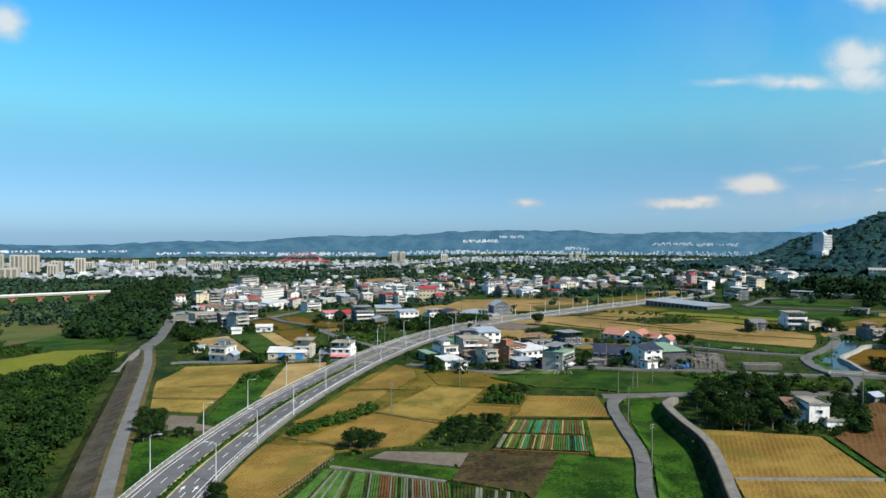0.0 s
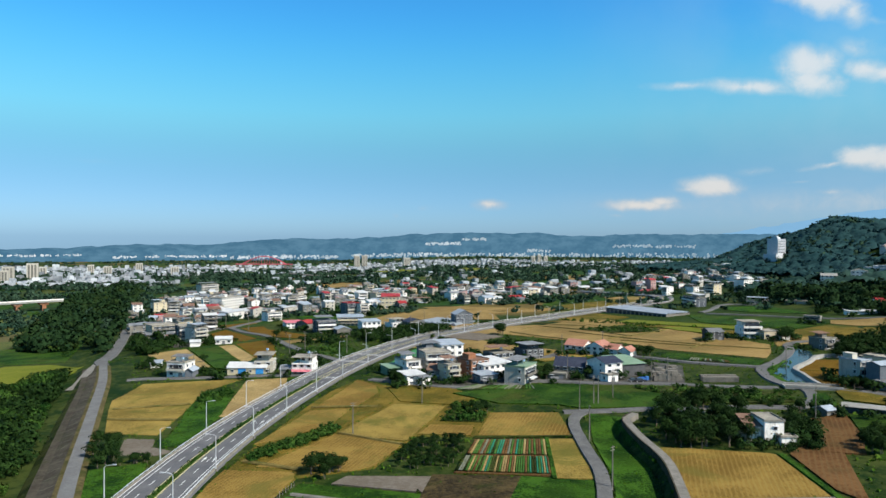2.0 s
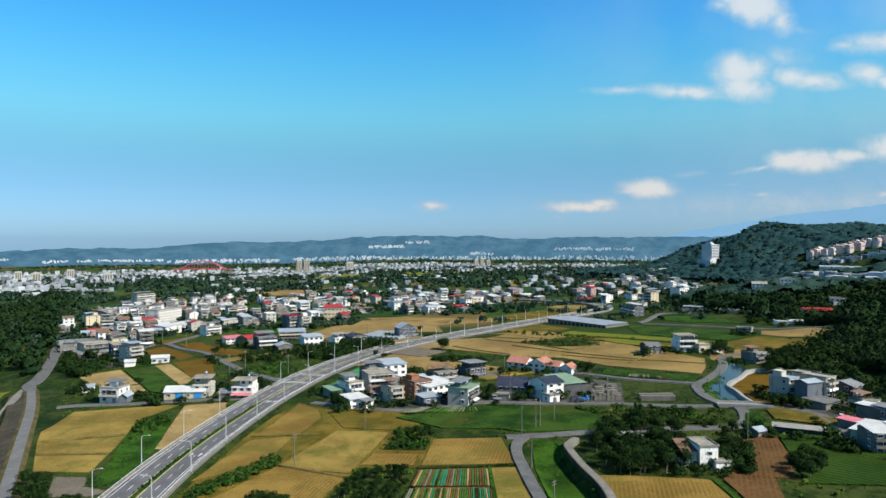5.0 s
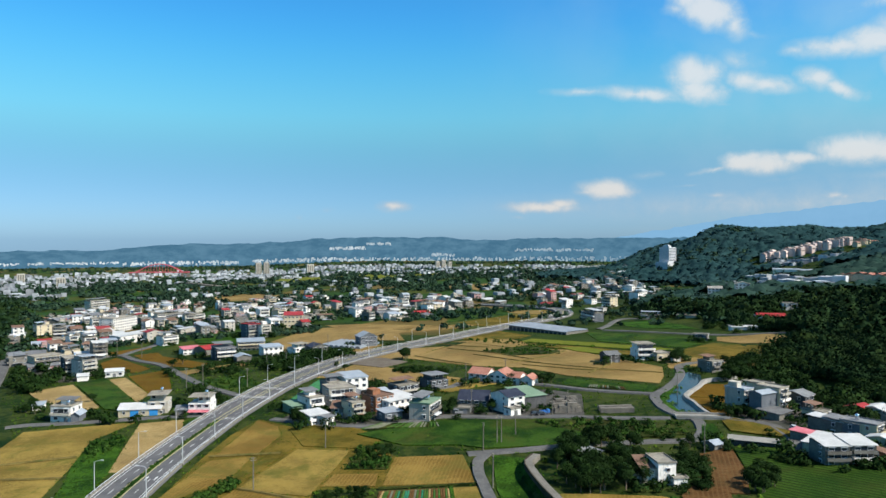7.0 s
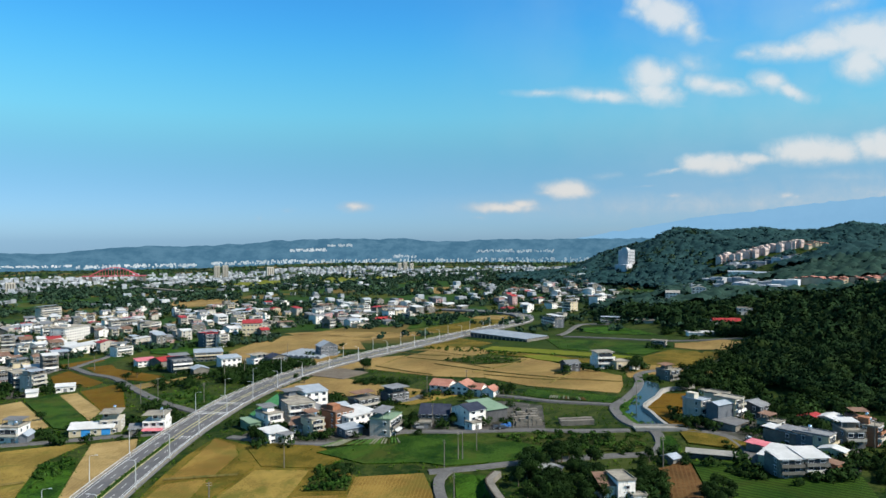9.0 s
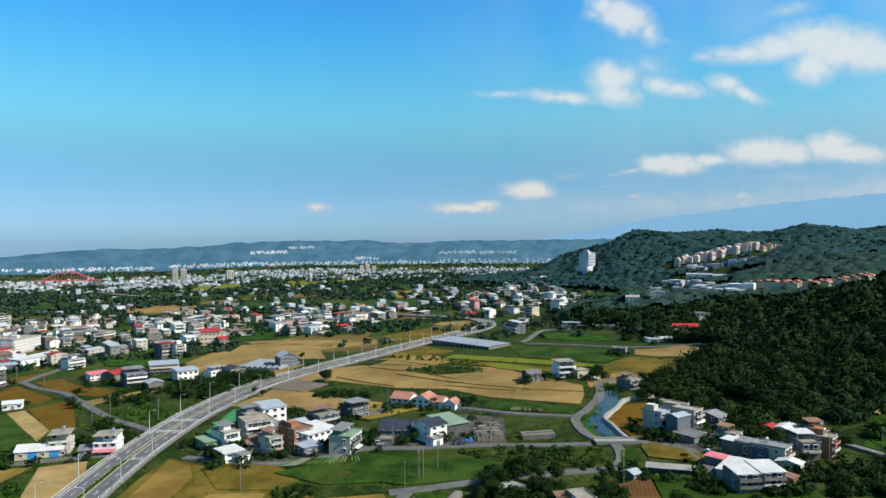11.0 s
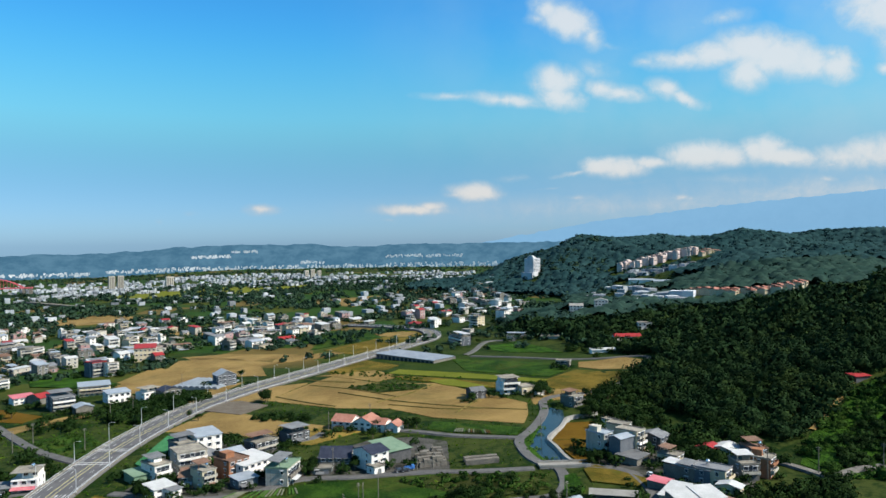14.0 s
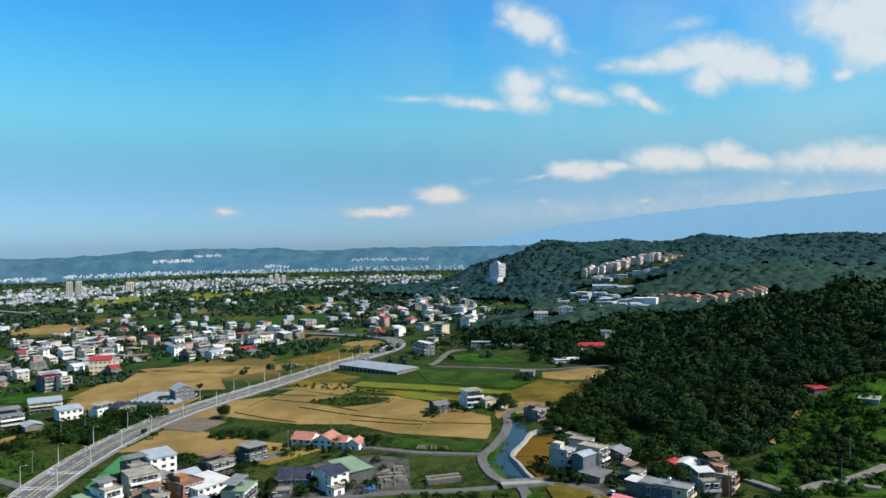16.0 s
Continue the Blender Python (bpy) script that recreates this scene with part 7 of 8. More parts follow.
MASS.append(([(-74.7, 484.1), (-56.0, 441.1), (-34.9, 393.0), (-26.0, 365.4), (-33.1, 362.6), (-56.5, 424.5)], 26, 3.5, 6.0, 40))
MASS.append(([(-58.7, 484.9), (-23.8, 514.5), (1.6, 509.4), (16.3, 515.1), (-1.7, 475.0), (-23.8, 454.1), (-48.4, 452.1)], 34, 3.5, 6.0, 41))
MASS.append(([(-153.8, 456.2), (-182.1, 549.6), (-138.2, 509.8), (-122.3, 462.7), (-131.6, 429.1)], 26, 5.0, 8.0, 42))
grove([(-119.9, 383.4), (-120.3, 398.3), (-109.4, 369.4), (-109.1, 358.2)], 5, 4.0, 6.0, 43, "trees by the white house")
MASS.append(([(56.4, 434.1), (73.6, 431.8), (88.3, 414.2), (83.9, 406.3), (60.5, 420.2)], 22, 2.6, 4.0, 44))
grove([(106.5, 391.1), (118.9, 393.0), (122.6, 366.8), (113.1, 372.9)], 8, 3.5, 5.5, 45, "trees behind the coral roofs")
grove([(173.4, 406.0), (190.6, 429.5), (184.2, 403.0), (175.0, 393.9)], 7, 4.0, 6.0, 46, "trees by the dark farmhouse")
grove([(206.1, 383.3), (224.0, 409.5), (224.4, 403.3), (210.0, 380.7)], 4, 6.0, 8.0, 47, "trees by the white villa")
grove([(204.4, 330.8), (234.0, 373.9), (248.9, 367.5), (220.6, 324.2), (210.2, 328.5)], 30, 4.5, 7.0, 48, "trees above the paddy")
grove([(171.7, 273.4), (182.4, 285.9), (183.0, 275.8), (181.5, 269.8)], 10, 3.0, 5.0, 49, "shrubs by the blue house")
grove([(135.4, 208.1), (147.5, 214.8), (144.5, 202.5), (135.8, 195.7), (129.9, 197.6)], 14, 4.0, 6.0, 50, "trees on the field corner")
grove([(82.7, 308.6), (90.2, 317.9), (91.8, 328.1), (88.9, 327.0)], 6, 4.0, 6.0, 51, "trees between the villas")
grove([(64.3, 325.7), (72.4, 327.9), (70.1, 315.3), (64.0, 317.6)], 8, 4.0, 6.0, 52, "hamlet trees")
grove([(58.1, 348.1), (66.7, 344.7), (65.1, 336.2), (57.9, 339.0)], 8, 4.0, 6.0, 53, "hamlet trees")
grove([(1.5, 327.3), (6.7, 335.1), (7.7, 319.5), (4.3, 317.2)], 6, 4.0, 6.0, 54, "hamlet trees")
MASS.append(([(98.6, 264.4), (125.5, 274.6), (143.7, 252.0), (140.9, 247.1), (108.7, 257.1)], 26, 1.6, 3.0, 55))
MASS.append(([(114.9, 282.8), (129.0, 282.0), (145.5, 271.5), (141.6, 264.5), (115.9, 273.9)], 16, 1.4, 2.6, 56))
MASS.append(([(250.7, 231.2), (289.4, 250.0), (297.1, 245.1), (281.0, 220.3), (266.5, 221.4), (251.6, 221.7)], 40, 2.4, 5.0, 57))
MASS.append(([(296.3, 255.6), (323.4, 259.6), (325.1, 242.2), (293.8, 220.4), (281.6, 228.0), (284.8, 243.5)], 40, 3.0, 5.5, 58))
MASS.append(([(214.8, 285.7), (236.1, 288.9), (244.8, 273.5), (242.8, 252.1), (226.7, 263.8), (214.5, 274.0)], 34, 6.0, 9.0, 59))
MASS.append(([(207.3, 261.7), (220.9, 264.0), (225.5, 252.9), (214.0, 249.7)], 12, 4.0, 6.5, 60))
MASS.append(([(242.8, 378.7), (279.2, 407.9), (322.9, 431.2), (303.0, 393.9), (233.0, 307.0), (217.6, 306.0), (210.8, 323.6)], 170, 3.5, 6.5, 62))
MASS.append(([(314.6, 527.9), (395.7, 636.5), (493.3, 645.0), (356.5, 461.9), (322.7, 492.2)], 150, 4.5, 7.5, 63))
MASS.append(([(133.3, 225.5), (127.8, 213.3), (120.1, 200.9), (101.2, 207.1), (113.0, 226.6), (126.9, 233.9)], 50, 2.4, 4.2, 64))
MASS.append(([(194.6, 202.0), (210.5, 215.2), (228.3, 219.9), (248.0, 221.0), (215.2, 187.0), (190.9, 198.4)], 80, 3.0, 5.0, 65))
MASS.append(([(243.2, 295.4), (277.9, 323.7), (313.2, 322.1), (292.2, 291.0), (261.1, 270.4), (240.5, 264.9), (228.3, 271.1)], 110, 4.0, 6.5, 66))
MASS.append(([(193.2, 258.2), (205.4, 267.3), (216.4, 268.0), (205.4, 260.8)], 8, 4.0, 6.0, 61))
MASS.append(([(203, 250), (216, 262), (232, 252), (240, 238), (226, 236), (206, 240)], 40, 3.0, 5.5, 67))
MASS.append(([(184, 216), (196, 232), (210, 228), (216, 215), (200, 205)], 30, 2.6, 4.6, 68))
MASS.append(([(150, 222), (166, 226), (163, 214), (146, 211)], 14, 2.0, 3.4, 69))
rng = random.Random(70)
for px, py, size in ((*p, s) for line, s in (([(70.6, 472.3), (71.4, 468.3), (73.0, 470.6), (72.7, 476.0)], 8.0), ([(224.6, 572.8)], 5.0), ([(27.8, 452.0), (32.0, 441.7)], 5.0), ([(-68.4, 515.7)], 7.0), ([(-72.0, 497.8)], 7.0), ([(-94.4, 398.9)], 5.0), ([(60.7, 579.2)], 6.0), ([(68.9, 574.6)], 6.5), ([(105.7, 357.0), (110.8, 369.0)], 6.0), ([(125.3, 363.1), (130.1, 364.0)], 6.0)) for p in line):
    plant(px, py, size, rng, "single trees")


def leaf_mass(name, places, sizes, material, label, seed, blobs=7, tris=80, leaf=0.16, category="trees", sink=0.42):
    """Countless crowns of leaves joined into one mesh."""
    rng = np.random.default_rng(seed)
    kinds = [leafy(seed * 10 + k, blobs, tris, leaf) for k in range(5)]
    out, tilts = [], []
    for (x, y), s in zip(places, sizes):
        a = rng.uniform(0, math.tau)
        c, sn = math.cos(a), math.sin(a)
        v, nv = kinds[rng.integers(5)]
        tilts.append(np.stack([nv[:, 0] * c - nv[:, 1] * sn, nv[:, 0] * sn + nv[:, 1] * c, nv[:, 2]], 1))
        v = v * (s * rng.uniform(0.85, 1.2), s * rng.uniform(0.85, 1.2), s)
        v = np.stack([v[:, 0] * c - v[:, 1] * sn + x, v[:, 0] * sn + v[:, 1] * c + y, v[:, 2] + float(gz(x, y)) + s * sink], 1)
        out.append(v)
    me = tris_mesh(name, np.concatenate(out), np.concatenate(tilts))
    return tagged(part(name, me, material), label, category, kind="stuff")


def canopy(name, material, label, beyond, within, seed):
    """A closed roof of rounded crowns over the far hills."""
    rng = np.random.default_rng(seed)
    cell, step = 12.0, 4.0
    gx, gy = np.meshgrid(np.arange(360, 1960, step), np.arange(260, 2320, step))
    nx, ny = int(1700 / cell) + 4, int(2200 / cell) + 4
    jx, jy = rng.uniform(0.1, 0.9, (nx, ny)), rng.uniform(0.1, 0.9, (nx, ny))
    tall, wide = rng.uniform(5.0, 10.5, (nx, ny)), rng.uniform(6.0, 10.0, (nx, ny))
    ix, iy = ((gx - 340) / cell).astype(int), ((gy - 240) / cell).astype(int)
    rise = np.full(gx.shape, 3.0)
    for ox in (-1, 0, 1):
        for oy in (-1, 0, 1):
            i, j = ix + ox, iy + oy
            cx, cy = 340 + (i + jx[i, j]) * cell, 240 + (j + jy[i, j]) * cell
            d2 = ((gx - cx) ** 2 + (gy - cy) ** 2) / wide[i, j] ** 2
            rise = np.maximum(rise, tall[i, j] * np.sqrt(np.clip(1 - d2 * 0.8, 0, 1)))
    far = np.hypot(gx, gy)
    keep = (hill(gx, gy) > 3) & (far > beyond) & (far < within)
    for hx, hy, clear in ((684, 1268, 20), (670, 1244, 18)):
        keep &= np.hypot(gx - hx, gy - hy) > clear
    for line, clear in CLEARINGS:
        q = spline(line, 12.0)
        for back in (0, 16):
            for px, py in q * (1 - back / np.linalg.norm(q, axis=1))[:, None]:
                keep &= np.hypot(gx - px, gy - py) > clear
    z = gz(gx, gy) + rise + rng.normal(size=gx.shape) * 0.7
    full = keep[:-1, :-1] & keep[1:, :-1] & keep[:-1, 1:] & keep[1:, 1:]
    jj, ii = np.nonzero(full)
    w = gx.shape[1]
    faces = np.stack([jj * w + ii, jj * w + ii + 1, (jj + 1) * w + ii + 1, (jj + 1) * w + ii], 1)
    used, back = np.unique(faces, return_inverse=True)
    me = bpy.data.meshes.new(name)
    me.from_pydata(np.stack([gx.ravel()[used], gy.ravel()[used], z.ravel()[used]], 1).tolist(), [], back.reshape(faces.shape).tolist())
    for q in me.polygons:
        q.use_smooth = True
    return tagged(part(name, me, material), label, "forest", kind="stuff")


def scatter(poly, count, seed, holes=()):
    rng = np.random.default_rng(seed)
    xs, ys = [p[0] for p in poly], [p[1] for p in poly]
    p = np.stack([rng.uniform(min(xs), max(xs), count * 3), rng.uniform(min(ys), max(ys), count * 3)], 1)
    ok = inside(p[:, 0], p[:, 1], poly)
    for h in holes:
        ok &= ~inside(p[:, 0], p[:, 1], h)
    return p[ok][:count]


def vegetation():
    rng = np.random.default_rng(5)
    meadow = RIVER_MEADOW
    river = scatter([(-78, 150), (-107, 235), (-136, 320), (-163, 400), (-175, 430), (-330, 440), (-420, 400), (-300, 150)], 3400, 6, [meadow])
    near = scatter([(-78, 150), (-107, 235), (-136, 320), (-163, 400), (-230, 400), (-180, 250), (-130, 150)], 900, 61, [meadow])
    river = np.concatenate([river, near])
    river = river[np.array([noise.noise((x / 26, y / 26, 2.0)) > -0.16 for x, y in river])]
    flats = scatter([(-175, 430), (-205, 520), (-235, 640), (-560, 900), (-700, 800), (-330, 440)], 500, 62)
    flats = flats[np.array([noise.noise((x / 40, y / 40, 6.0)) > 0.12 for x, y in flats])]
    river = np.concatenate([river, flats])
    dark = np.array([noise.noise((x / 17, y / 17, 9.0)) + 0.3 * noise.noise((x / 5, y / 5, 3.0)) > 0.02 for x, y in river])
    scrub = rng.gamma(5.0, 0.5, len(river)) + 0.7
    leaf_mass("river_shrubs", river[~dark], scrub[~dark] * 0.85, SHRUB, "tangled green shrubs and tall grass along the river", 7, blobs=9, tris=150, leaf=0.105, category="shrubs")
    leaf_mass("river_trees", river[dark], scrub[dark] * 1.25, LEAF, "dark green small trees among the river shrubs", 71, blobs=12, tris=190, leaf=0.09, category="trees")
    belt = scatter([(-187.4, 448.0), (-240.7, 510.1), (-297.3, 657.6), (-412.1, 986.6), (-549.7, 1595.1), (-427.9, 1331.1), (-218.4, 631.3), (-163.3, 447.4)], 520, 8)
    leaf_mass("riverside_wood", belt, rng.uniform(7, 11, len(belt)), FOREST, "dark dense riverside wood", 9, tris=130)
    # hedges: bands of small clumps
    hedge = scatter([(-37.5, 218.1), (-38.5, 225.5), (-22.6, 244.5), (-16.4, 258.7), (-14.4, 248.7), (-24.8, 232.8)], 170, 10)
    leaf_mass("hedge", hedge, rng.uniform(1.6, 2.6, len(hedge)), SHRUB, "dense dark green hedge between rice fields", 11, category="hedge")
    line = spline(HIGHWAY, 2.6)
    line = line[5:100]
    median = [(p[0], p[1]) for p in line if p[1] < 330]
    ob = leaf_mass("median_shrubs", median, rng.uniform(0.8, 1.3, len(median)), SHRUB, "row of small clipped shrubs on the highway median", 12, blobs=4, tris=34, leaf=0.25, category="shrubs")
    ob.location.z = 0.9
    spots, sizes = [], []
    for poly, count, low, high, seed in MASS:
        q = scatter(poly, count, seed)
        spots += list(q)
        sizes += list(np.random.default_rng(seed).uniform(low, high, len(q)) * 0.9)
    leaf_mass("thicket", spots, sizes, LEAF, "thickets of dark green trees along roads and plots", 13, blobs=10, tris=260, leaf=0.10)
    # wooded hill
    n = 60000
    p = np.stack([rng.uniform(205, 1000, n), rng.uniform(235, 930, n)], 1)
    h = hill(p[:, 0], p[:, 1])
    dist = np.hypot(p[:, 0], p[:, 1])
    ok = (h > 1.2) & (dist < 740) & (rng.random(n) < np.clip(560 / dist, 0, 1) ** 1.5 * 0.5)
    p = p[ok]
    for hole in ([(241.7, 236.6), (271.7, 261.2), (323.2, 277.5), (369.3, 272.9), (372.5, 238.9), (276.4, 181.8), (211.0, 220.7), (232.7, 242.2)], [(356, 512), (388, 512), (388, 530), (356, 530)], [(277.5, 458.7), (301.4, 497.8), (346.1, 458.3), (309.8, 411.1)]):
        p = p[~inside(p[:, 0], p[:, 1], hole)]
    for hx, hy in ((372, 527), (402, 545), (424, 690), (455, 690), (330, 498), (340, 590), (318, 622)):
        for back in (0, 14, 28):
            r = math.hypot(hx, hy)
            p = p[np.hypot(p[:, 0] - hx * (1 - back / r), p[:, 1] - hy * (1 - back / r)) > 13]
    size = rng.gamma(9.0, 0.64, len(p)) * np.clip(np.hypot(p[:, 0], p[:, 1]) / 560, 0.9, 1.35)
    close = np.hypot(p[:, 0], p[:, 1]) < 520
    leaf_mass("hill_forest", p[close], size[close], FOREST, "dense dark green broadleaf forest on the near hill slope", 14, blobs=12, tris=250, leaf=0.09, category="forest")
    leaf_mass("ridge_forest", p[~close], size[~close], FOREST, "dense dark green broadleaf forest along the ridge", 141, blobs=9, tris=100, leaf=0.135, category="forest")
    n = 62000
    p = np.stack([rng.uniform(350, 1900, n), rng.uniform(250, 2300, n)], 1)
    h = hill(p[:, 0], p[:, 1])
    p = p[(h > 3) & (np.hypot(p[:, 0], p[:, 1]) > 735) & (rng.random(n) < 0.75)]
    for hx, hy, wide in ((684, 1268, 26), (670, 1244, 18)):
        p = p[np.hypot(p[:, 0] - hx, p[:, 1] - hy) > wide]
    for line, wide in CLEARINGS:
        q = spline(line, 12.0)
        q = np.concatenate([q * (1 - back / np.linalg.norm(q, axis=1))[:, None] for back in (0, 16)])
        p = p[np.min(np.hypot(p[:, None, 0] - q[None, :, 0], p[:, None, 1] - q[None, :, 1]), 1) > wide]
    deep = np.hypot(p[:, 0], p[:, 1]) > 1230
    # closed canopies whose bluish leaf colour stands in for haze
    canopy("hill_canopy", HAZEWOOD, "closed forest canopy on the farthest wooded hills, haze blue in its colour", 1180, 9000, 151)
    canopy("near_canopy", FARWOOD, "dark closed forest canopy on the farther hills, haze blue in its colour", 725, 1184, 153)
    top = p[~deep]
    top = top[rng.random(len(top)) < 0.5]
    leaf_mass("far_hill_forest", top, rng.uniform(5, 8.5, len(top)), FARWOOD, "dark haze-tinted crowns standing out of the forest on the farther hills", 15, blobs=7, tris=54, leaf=0.2, category="forest", sink=0.55)
    top = p[deep]
    top = top[rng.random(len(top)) < 0.35]
    leaf_mass("ridge_crowns", top, rng.uniform(6, 9, len(top)), HAZEWOOD, "single haze-tinted crowns standing out of the forest", 152, blobs=7, tris=30, leaf=0.24, category="forest", sink=0.62)
    # belts and clumps over the plain
    n = 19000
    a, r = np.radians(rng.uniform(-38, 34, n)), rng.uniform(640, 2600, n)
    r[:3000] = rng.uniform(3350, 3980, 3000)      # the belt that ends the plain below the hills
    p = np.stack([r * np.sin(a), r * np.cos(a)], 1)
    keep = np.array([noise.noise((x / 130, y / 60, 1.5)) + 0.35 * noise.noise((x / 30, y / 30, 4.5)) for x, y in p]) > 0.06
    p = p[keep]
    leaf_mass("plain_woods", p, rng.uniform(4, 7, len(p)) * np.clip(np.hypot(p[:, 0], p[:, 1]) / 1000, 0.85, 1.6), MIDWOOD, "dark tree belts among fields and villages", 16, blobs=5, tris=28, leaf=0.30)
    feet = np.array(FOOT)
    ring = [np.array(f[:2]) + rng.uniform(-1.5, 1.5, 2) * (f[2] + 2) for f in FOOT if f[1] < 1050 for _ in range(9 if f[1] < 420 else 5)]
    ring = [q for q in ring if np.all(np.hypot(feet[:, 0] - q[0], feet[:, 1] - q[1]) > feet[:, 2] * 0.9 + 1.5) and road_clear(q, 12) and lane_clear(q, 2.5)]
    leaf_mass("garden_trees", ring, rng.uniform(2.0, 5.4, len(ring)), LEAF, "dark garden trees between the houses", 17, tris=110, leaf=0.13)
    # grass and weed tufts over green plots, and along the edges of all near plots
    spots, sizes = [], []
    for k, (poly, material) in enumerate(PLOTS):
        if min(c[1] for c in poly) > 480:
            continue
        a = np.array(poly)
        for p0, p1 in zip(a, np.roll(a, -1, 0)):
            m = int(np.linalg.norm(p1 - p0) / 1.1)
            u = rng.random(m)[:, None]
            spots += list(p0 + (p1 - p0) * u + rng.normal(size=(m, 2)) * 0.35)
            sizes += list(rng.uniform(0.16, 0.42, m))
        if material in (WEED, BROWN, MEADOW, GREEN):
            area = (a[:, 0].max() - a[:, 0].min()) * (a[:, 1].max() - a[:, 1].min())
            q = scatter(poly, int(min(1300, area / 10)), 200 + k)
            spots += list(q)
            sizes += list(rng.gamma(3.0, 0.07, len(q)) + 0.12)
    q = scatter([(-75, 165), (-150, 420), (-130, 520), (60, 520), (240, 480), (262, 395), (215, 300), (200, 200), (150, 165)], 6000, 77, [p for p, _ in PLOTS])
    spots += list(q)
    sizes += list(rng.gamma(3.0, 0.12, len(q)) + 0.15)
    free = [i for i, p in enumerate(spots) if road_clear(p, 9.5) and lane_clear(p, 0.5)]
    spots, sizes = [spots[i] for i in free], [sizes[i] for i in free]
    leaf_mass("grass_tufts", spots, sizes, TUFT, "grass and weed tufts on plots and bunds", 25, blobs=3, tris=9, leaf=0.45, category="grass")
    valley = scatter([(239.9, 237.7), (271.7, 261.2), (323.2, 277.5), (369.3, 272.9), (360.5, 246.9), (272.1, 190.5), (237.8, 217.6)], 900, 78)
    valley = valley[np.array([noise.noise((x / 14, y / 14, 3.0)) > -0.08 and lane_clear((x, y), 1.0) for x, y in valley])]
    leaf_mass("valley_shrubs", valley, rng.gamma(4.0, 0.38, len(valley)) + 0.5, SHRUB, "green shrubs and small trees over the side valley", 79, blobs=6, tris=110, leaf=0.13, category="shrubs")
    reeds = [np.array(p) + rng.normal(size=2) * 1.6 for p in [(201.5, 364.8), (215.1, 380.3), (182.1, 332.0), (166.3, 314.3), (160.7, 288.6), (174.9, 322.8), (208.3, 371.5), (162.5, 303.7)] for _ in range(16)]
    leaf_mass("water_weeds", reeds, rng.uniform(0.5, 1.1, len(reeds)), CROP, "bright green water weeds along the canal", 80, blobs=3, tris=24, leaf=0.3, category="weeds")
    weeds = scatter([(95.4, 293.1), (117.1, 291.8), (149.9, 271.0), (144.2, 258.2), (108.5, 260.8), (110.8, 271.1)], 120, 18)
    tufts = np.concatenate([weeds, scatter([(18.9, 255.4), (26.1, 278.2), (35.4, 259.9), (32.7, 251.0)], 60, 19), scatter([(126.3, 485.4), (149.7, 486.6), (172.6, 464.1), (167.9, 451.1), (137.3, 456.9)], 70, 20),
                            scatter([(-75.1, 321.4), (-62.8, 324.5), (-61.6, 309.4), (-70.6, 290.9)], 40, 21), scatter([(-55.4, 437.4), (-25.4, 454.8), (-14.4, 418.8), (-21.1, 391.5), (-38.1, 411.6)], 60, 22), scatter([(123.1, 551.9), (152.1, 508.0), (175.7, 472.7), (182.3, 490.9), (146.3, 546.3)], 70, 23)])
    leaf_mass("field_weeds", tufts, rng.uniform(1.0, 2.4, len(tufts)), SHRUB, "weeds and low bushes on fallow plots", 24, blobs=5, tris=44, leaf=0.2, category="weeds")


vegetation()

# ---- vegetable gardens ----


def garden(quad, n, seed, mats, width, split=1):
    """Beds from the near edge to the far edge of a plot: near left, near right, far right, far left."""
    rng = random.Random(seed)
    a, b, c, d = (np.array(p) for p in quad)
    for k in range(split):
        v0, v1 = k / split + 0.02, (k + 1) / split - 0.03
        for i in range(n):
            u = (i + 0.5) / n
            lo, hi = a + (b - a) * u, d + (c - d) * u
            p, q = lo + (hi - lo) * v0, lo + (hi - lo) * v1
            s = np.array([(q - p)[1], -(q - p)[0]])
            s = s / np.linalg.norm(s) * width / 2
            bm = bmesh.new()
            m = 6
            rows = []
            for j in range(m + 1):
                e = p + (q - p) * j / m
                z = float(gz(*e)) + 0.62
                top = 0.12 + rng.uniform(0, 0.16)
                rows.append([bm.verts.new((*(e - s), z)), bm.verts.new((*(e - s * 0.6), z + top)), bm.verts.new((*(e + s * 0.6), z + top)), bm.verts.new((*(e + s), z))])
            for u0, u1 in zip(rows, rows[1:]):
                for t in range(3):
                    bm.faces.new((u0[t], u0[t + 1], u1[t + 1], u1[t]))
            bm.faces.new(rows[0][::-1])
            bm.faces.new(rows[-1])
            m, word = rng.choice(mats)
            tagged(part("vegetable_bed", bm, m), word, "vegetable bed", "garden beds")


leafy_bed, mulched, bare, netted, dark_bed = (CROP, "green leafy vegetable bed"), (MULCH, "bed under pale mulch film"), (SOIL, "bare brown raised bed"), (NET, "bed under green shade net"), (WEED, "dark green vegetable bed")
straw_bed = (STRAW, "bed under pale rice straw")
garden([(19.3, 201.1), (43.4, 194.4), (45.8, 209.2), (23.0, 214.3)], 40, 5, [leafy_bed, mulched, dark_bed, leafy_bed, straw_bed, leafy_bed, bare, dark_bed, leafy_bed, netted], 0.5)
garden([(23.7, 215.4), (45.7, 210.4), (48.4, 226.1), (27.9, 229.4)], 30, 15, [bare, mulched, bare, straw_bed, dark_bed, leafy_bed, netted, leafy_bed, bare], 0.62)
garden([(-28.2, 162.6), (-11.0, 161.0), (-12.2, 183.9), (-22.5, 188.3)], 22, 6, [leafy_bed, dark_bed, leafy_bed, leafy_bed, mulched], 0.7)
garden([(-11.0, 161.0), (7.2, 159.3), (7.0, 174.7), (-11.6, 183.8)], 30, 7, [mulched, leafy_bed, bare, dark_bed, mulched], 0.5)
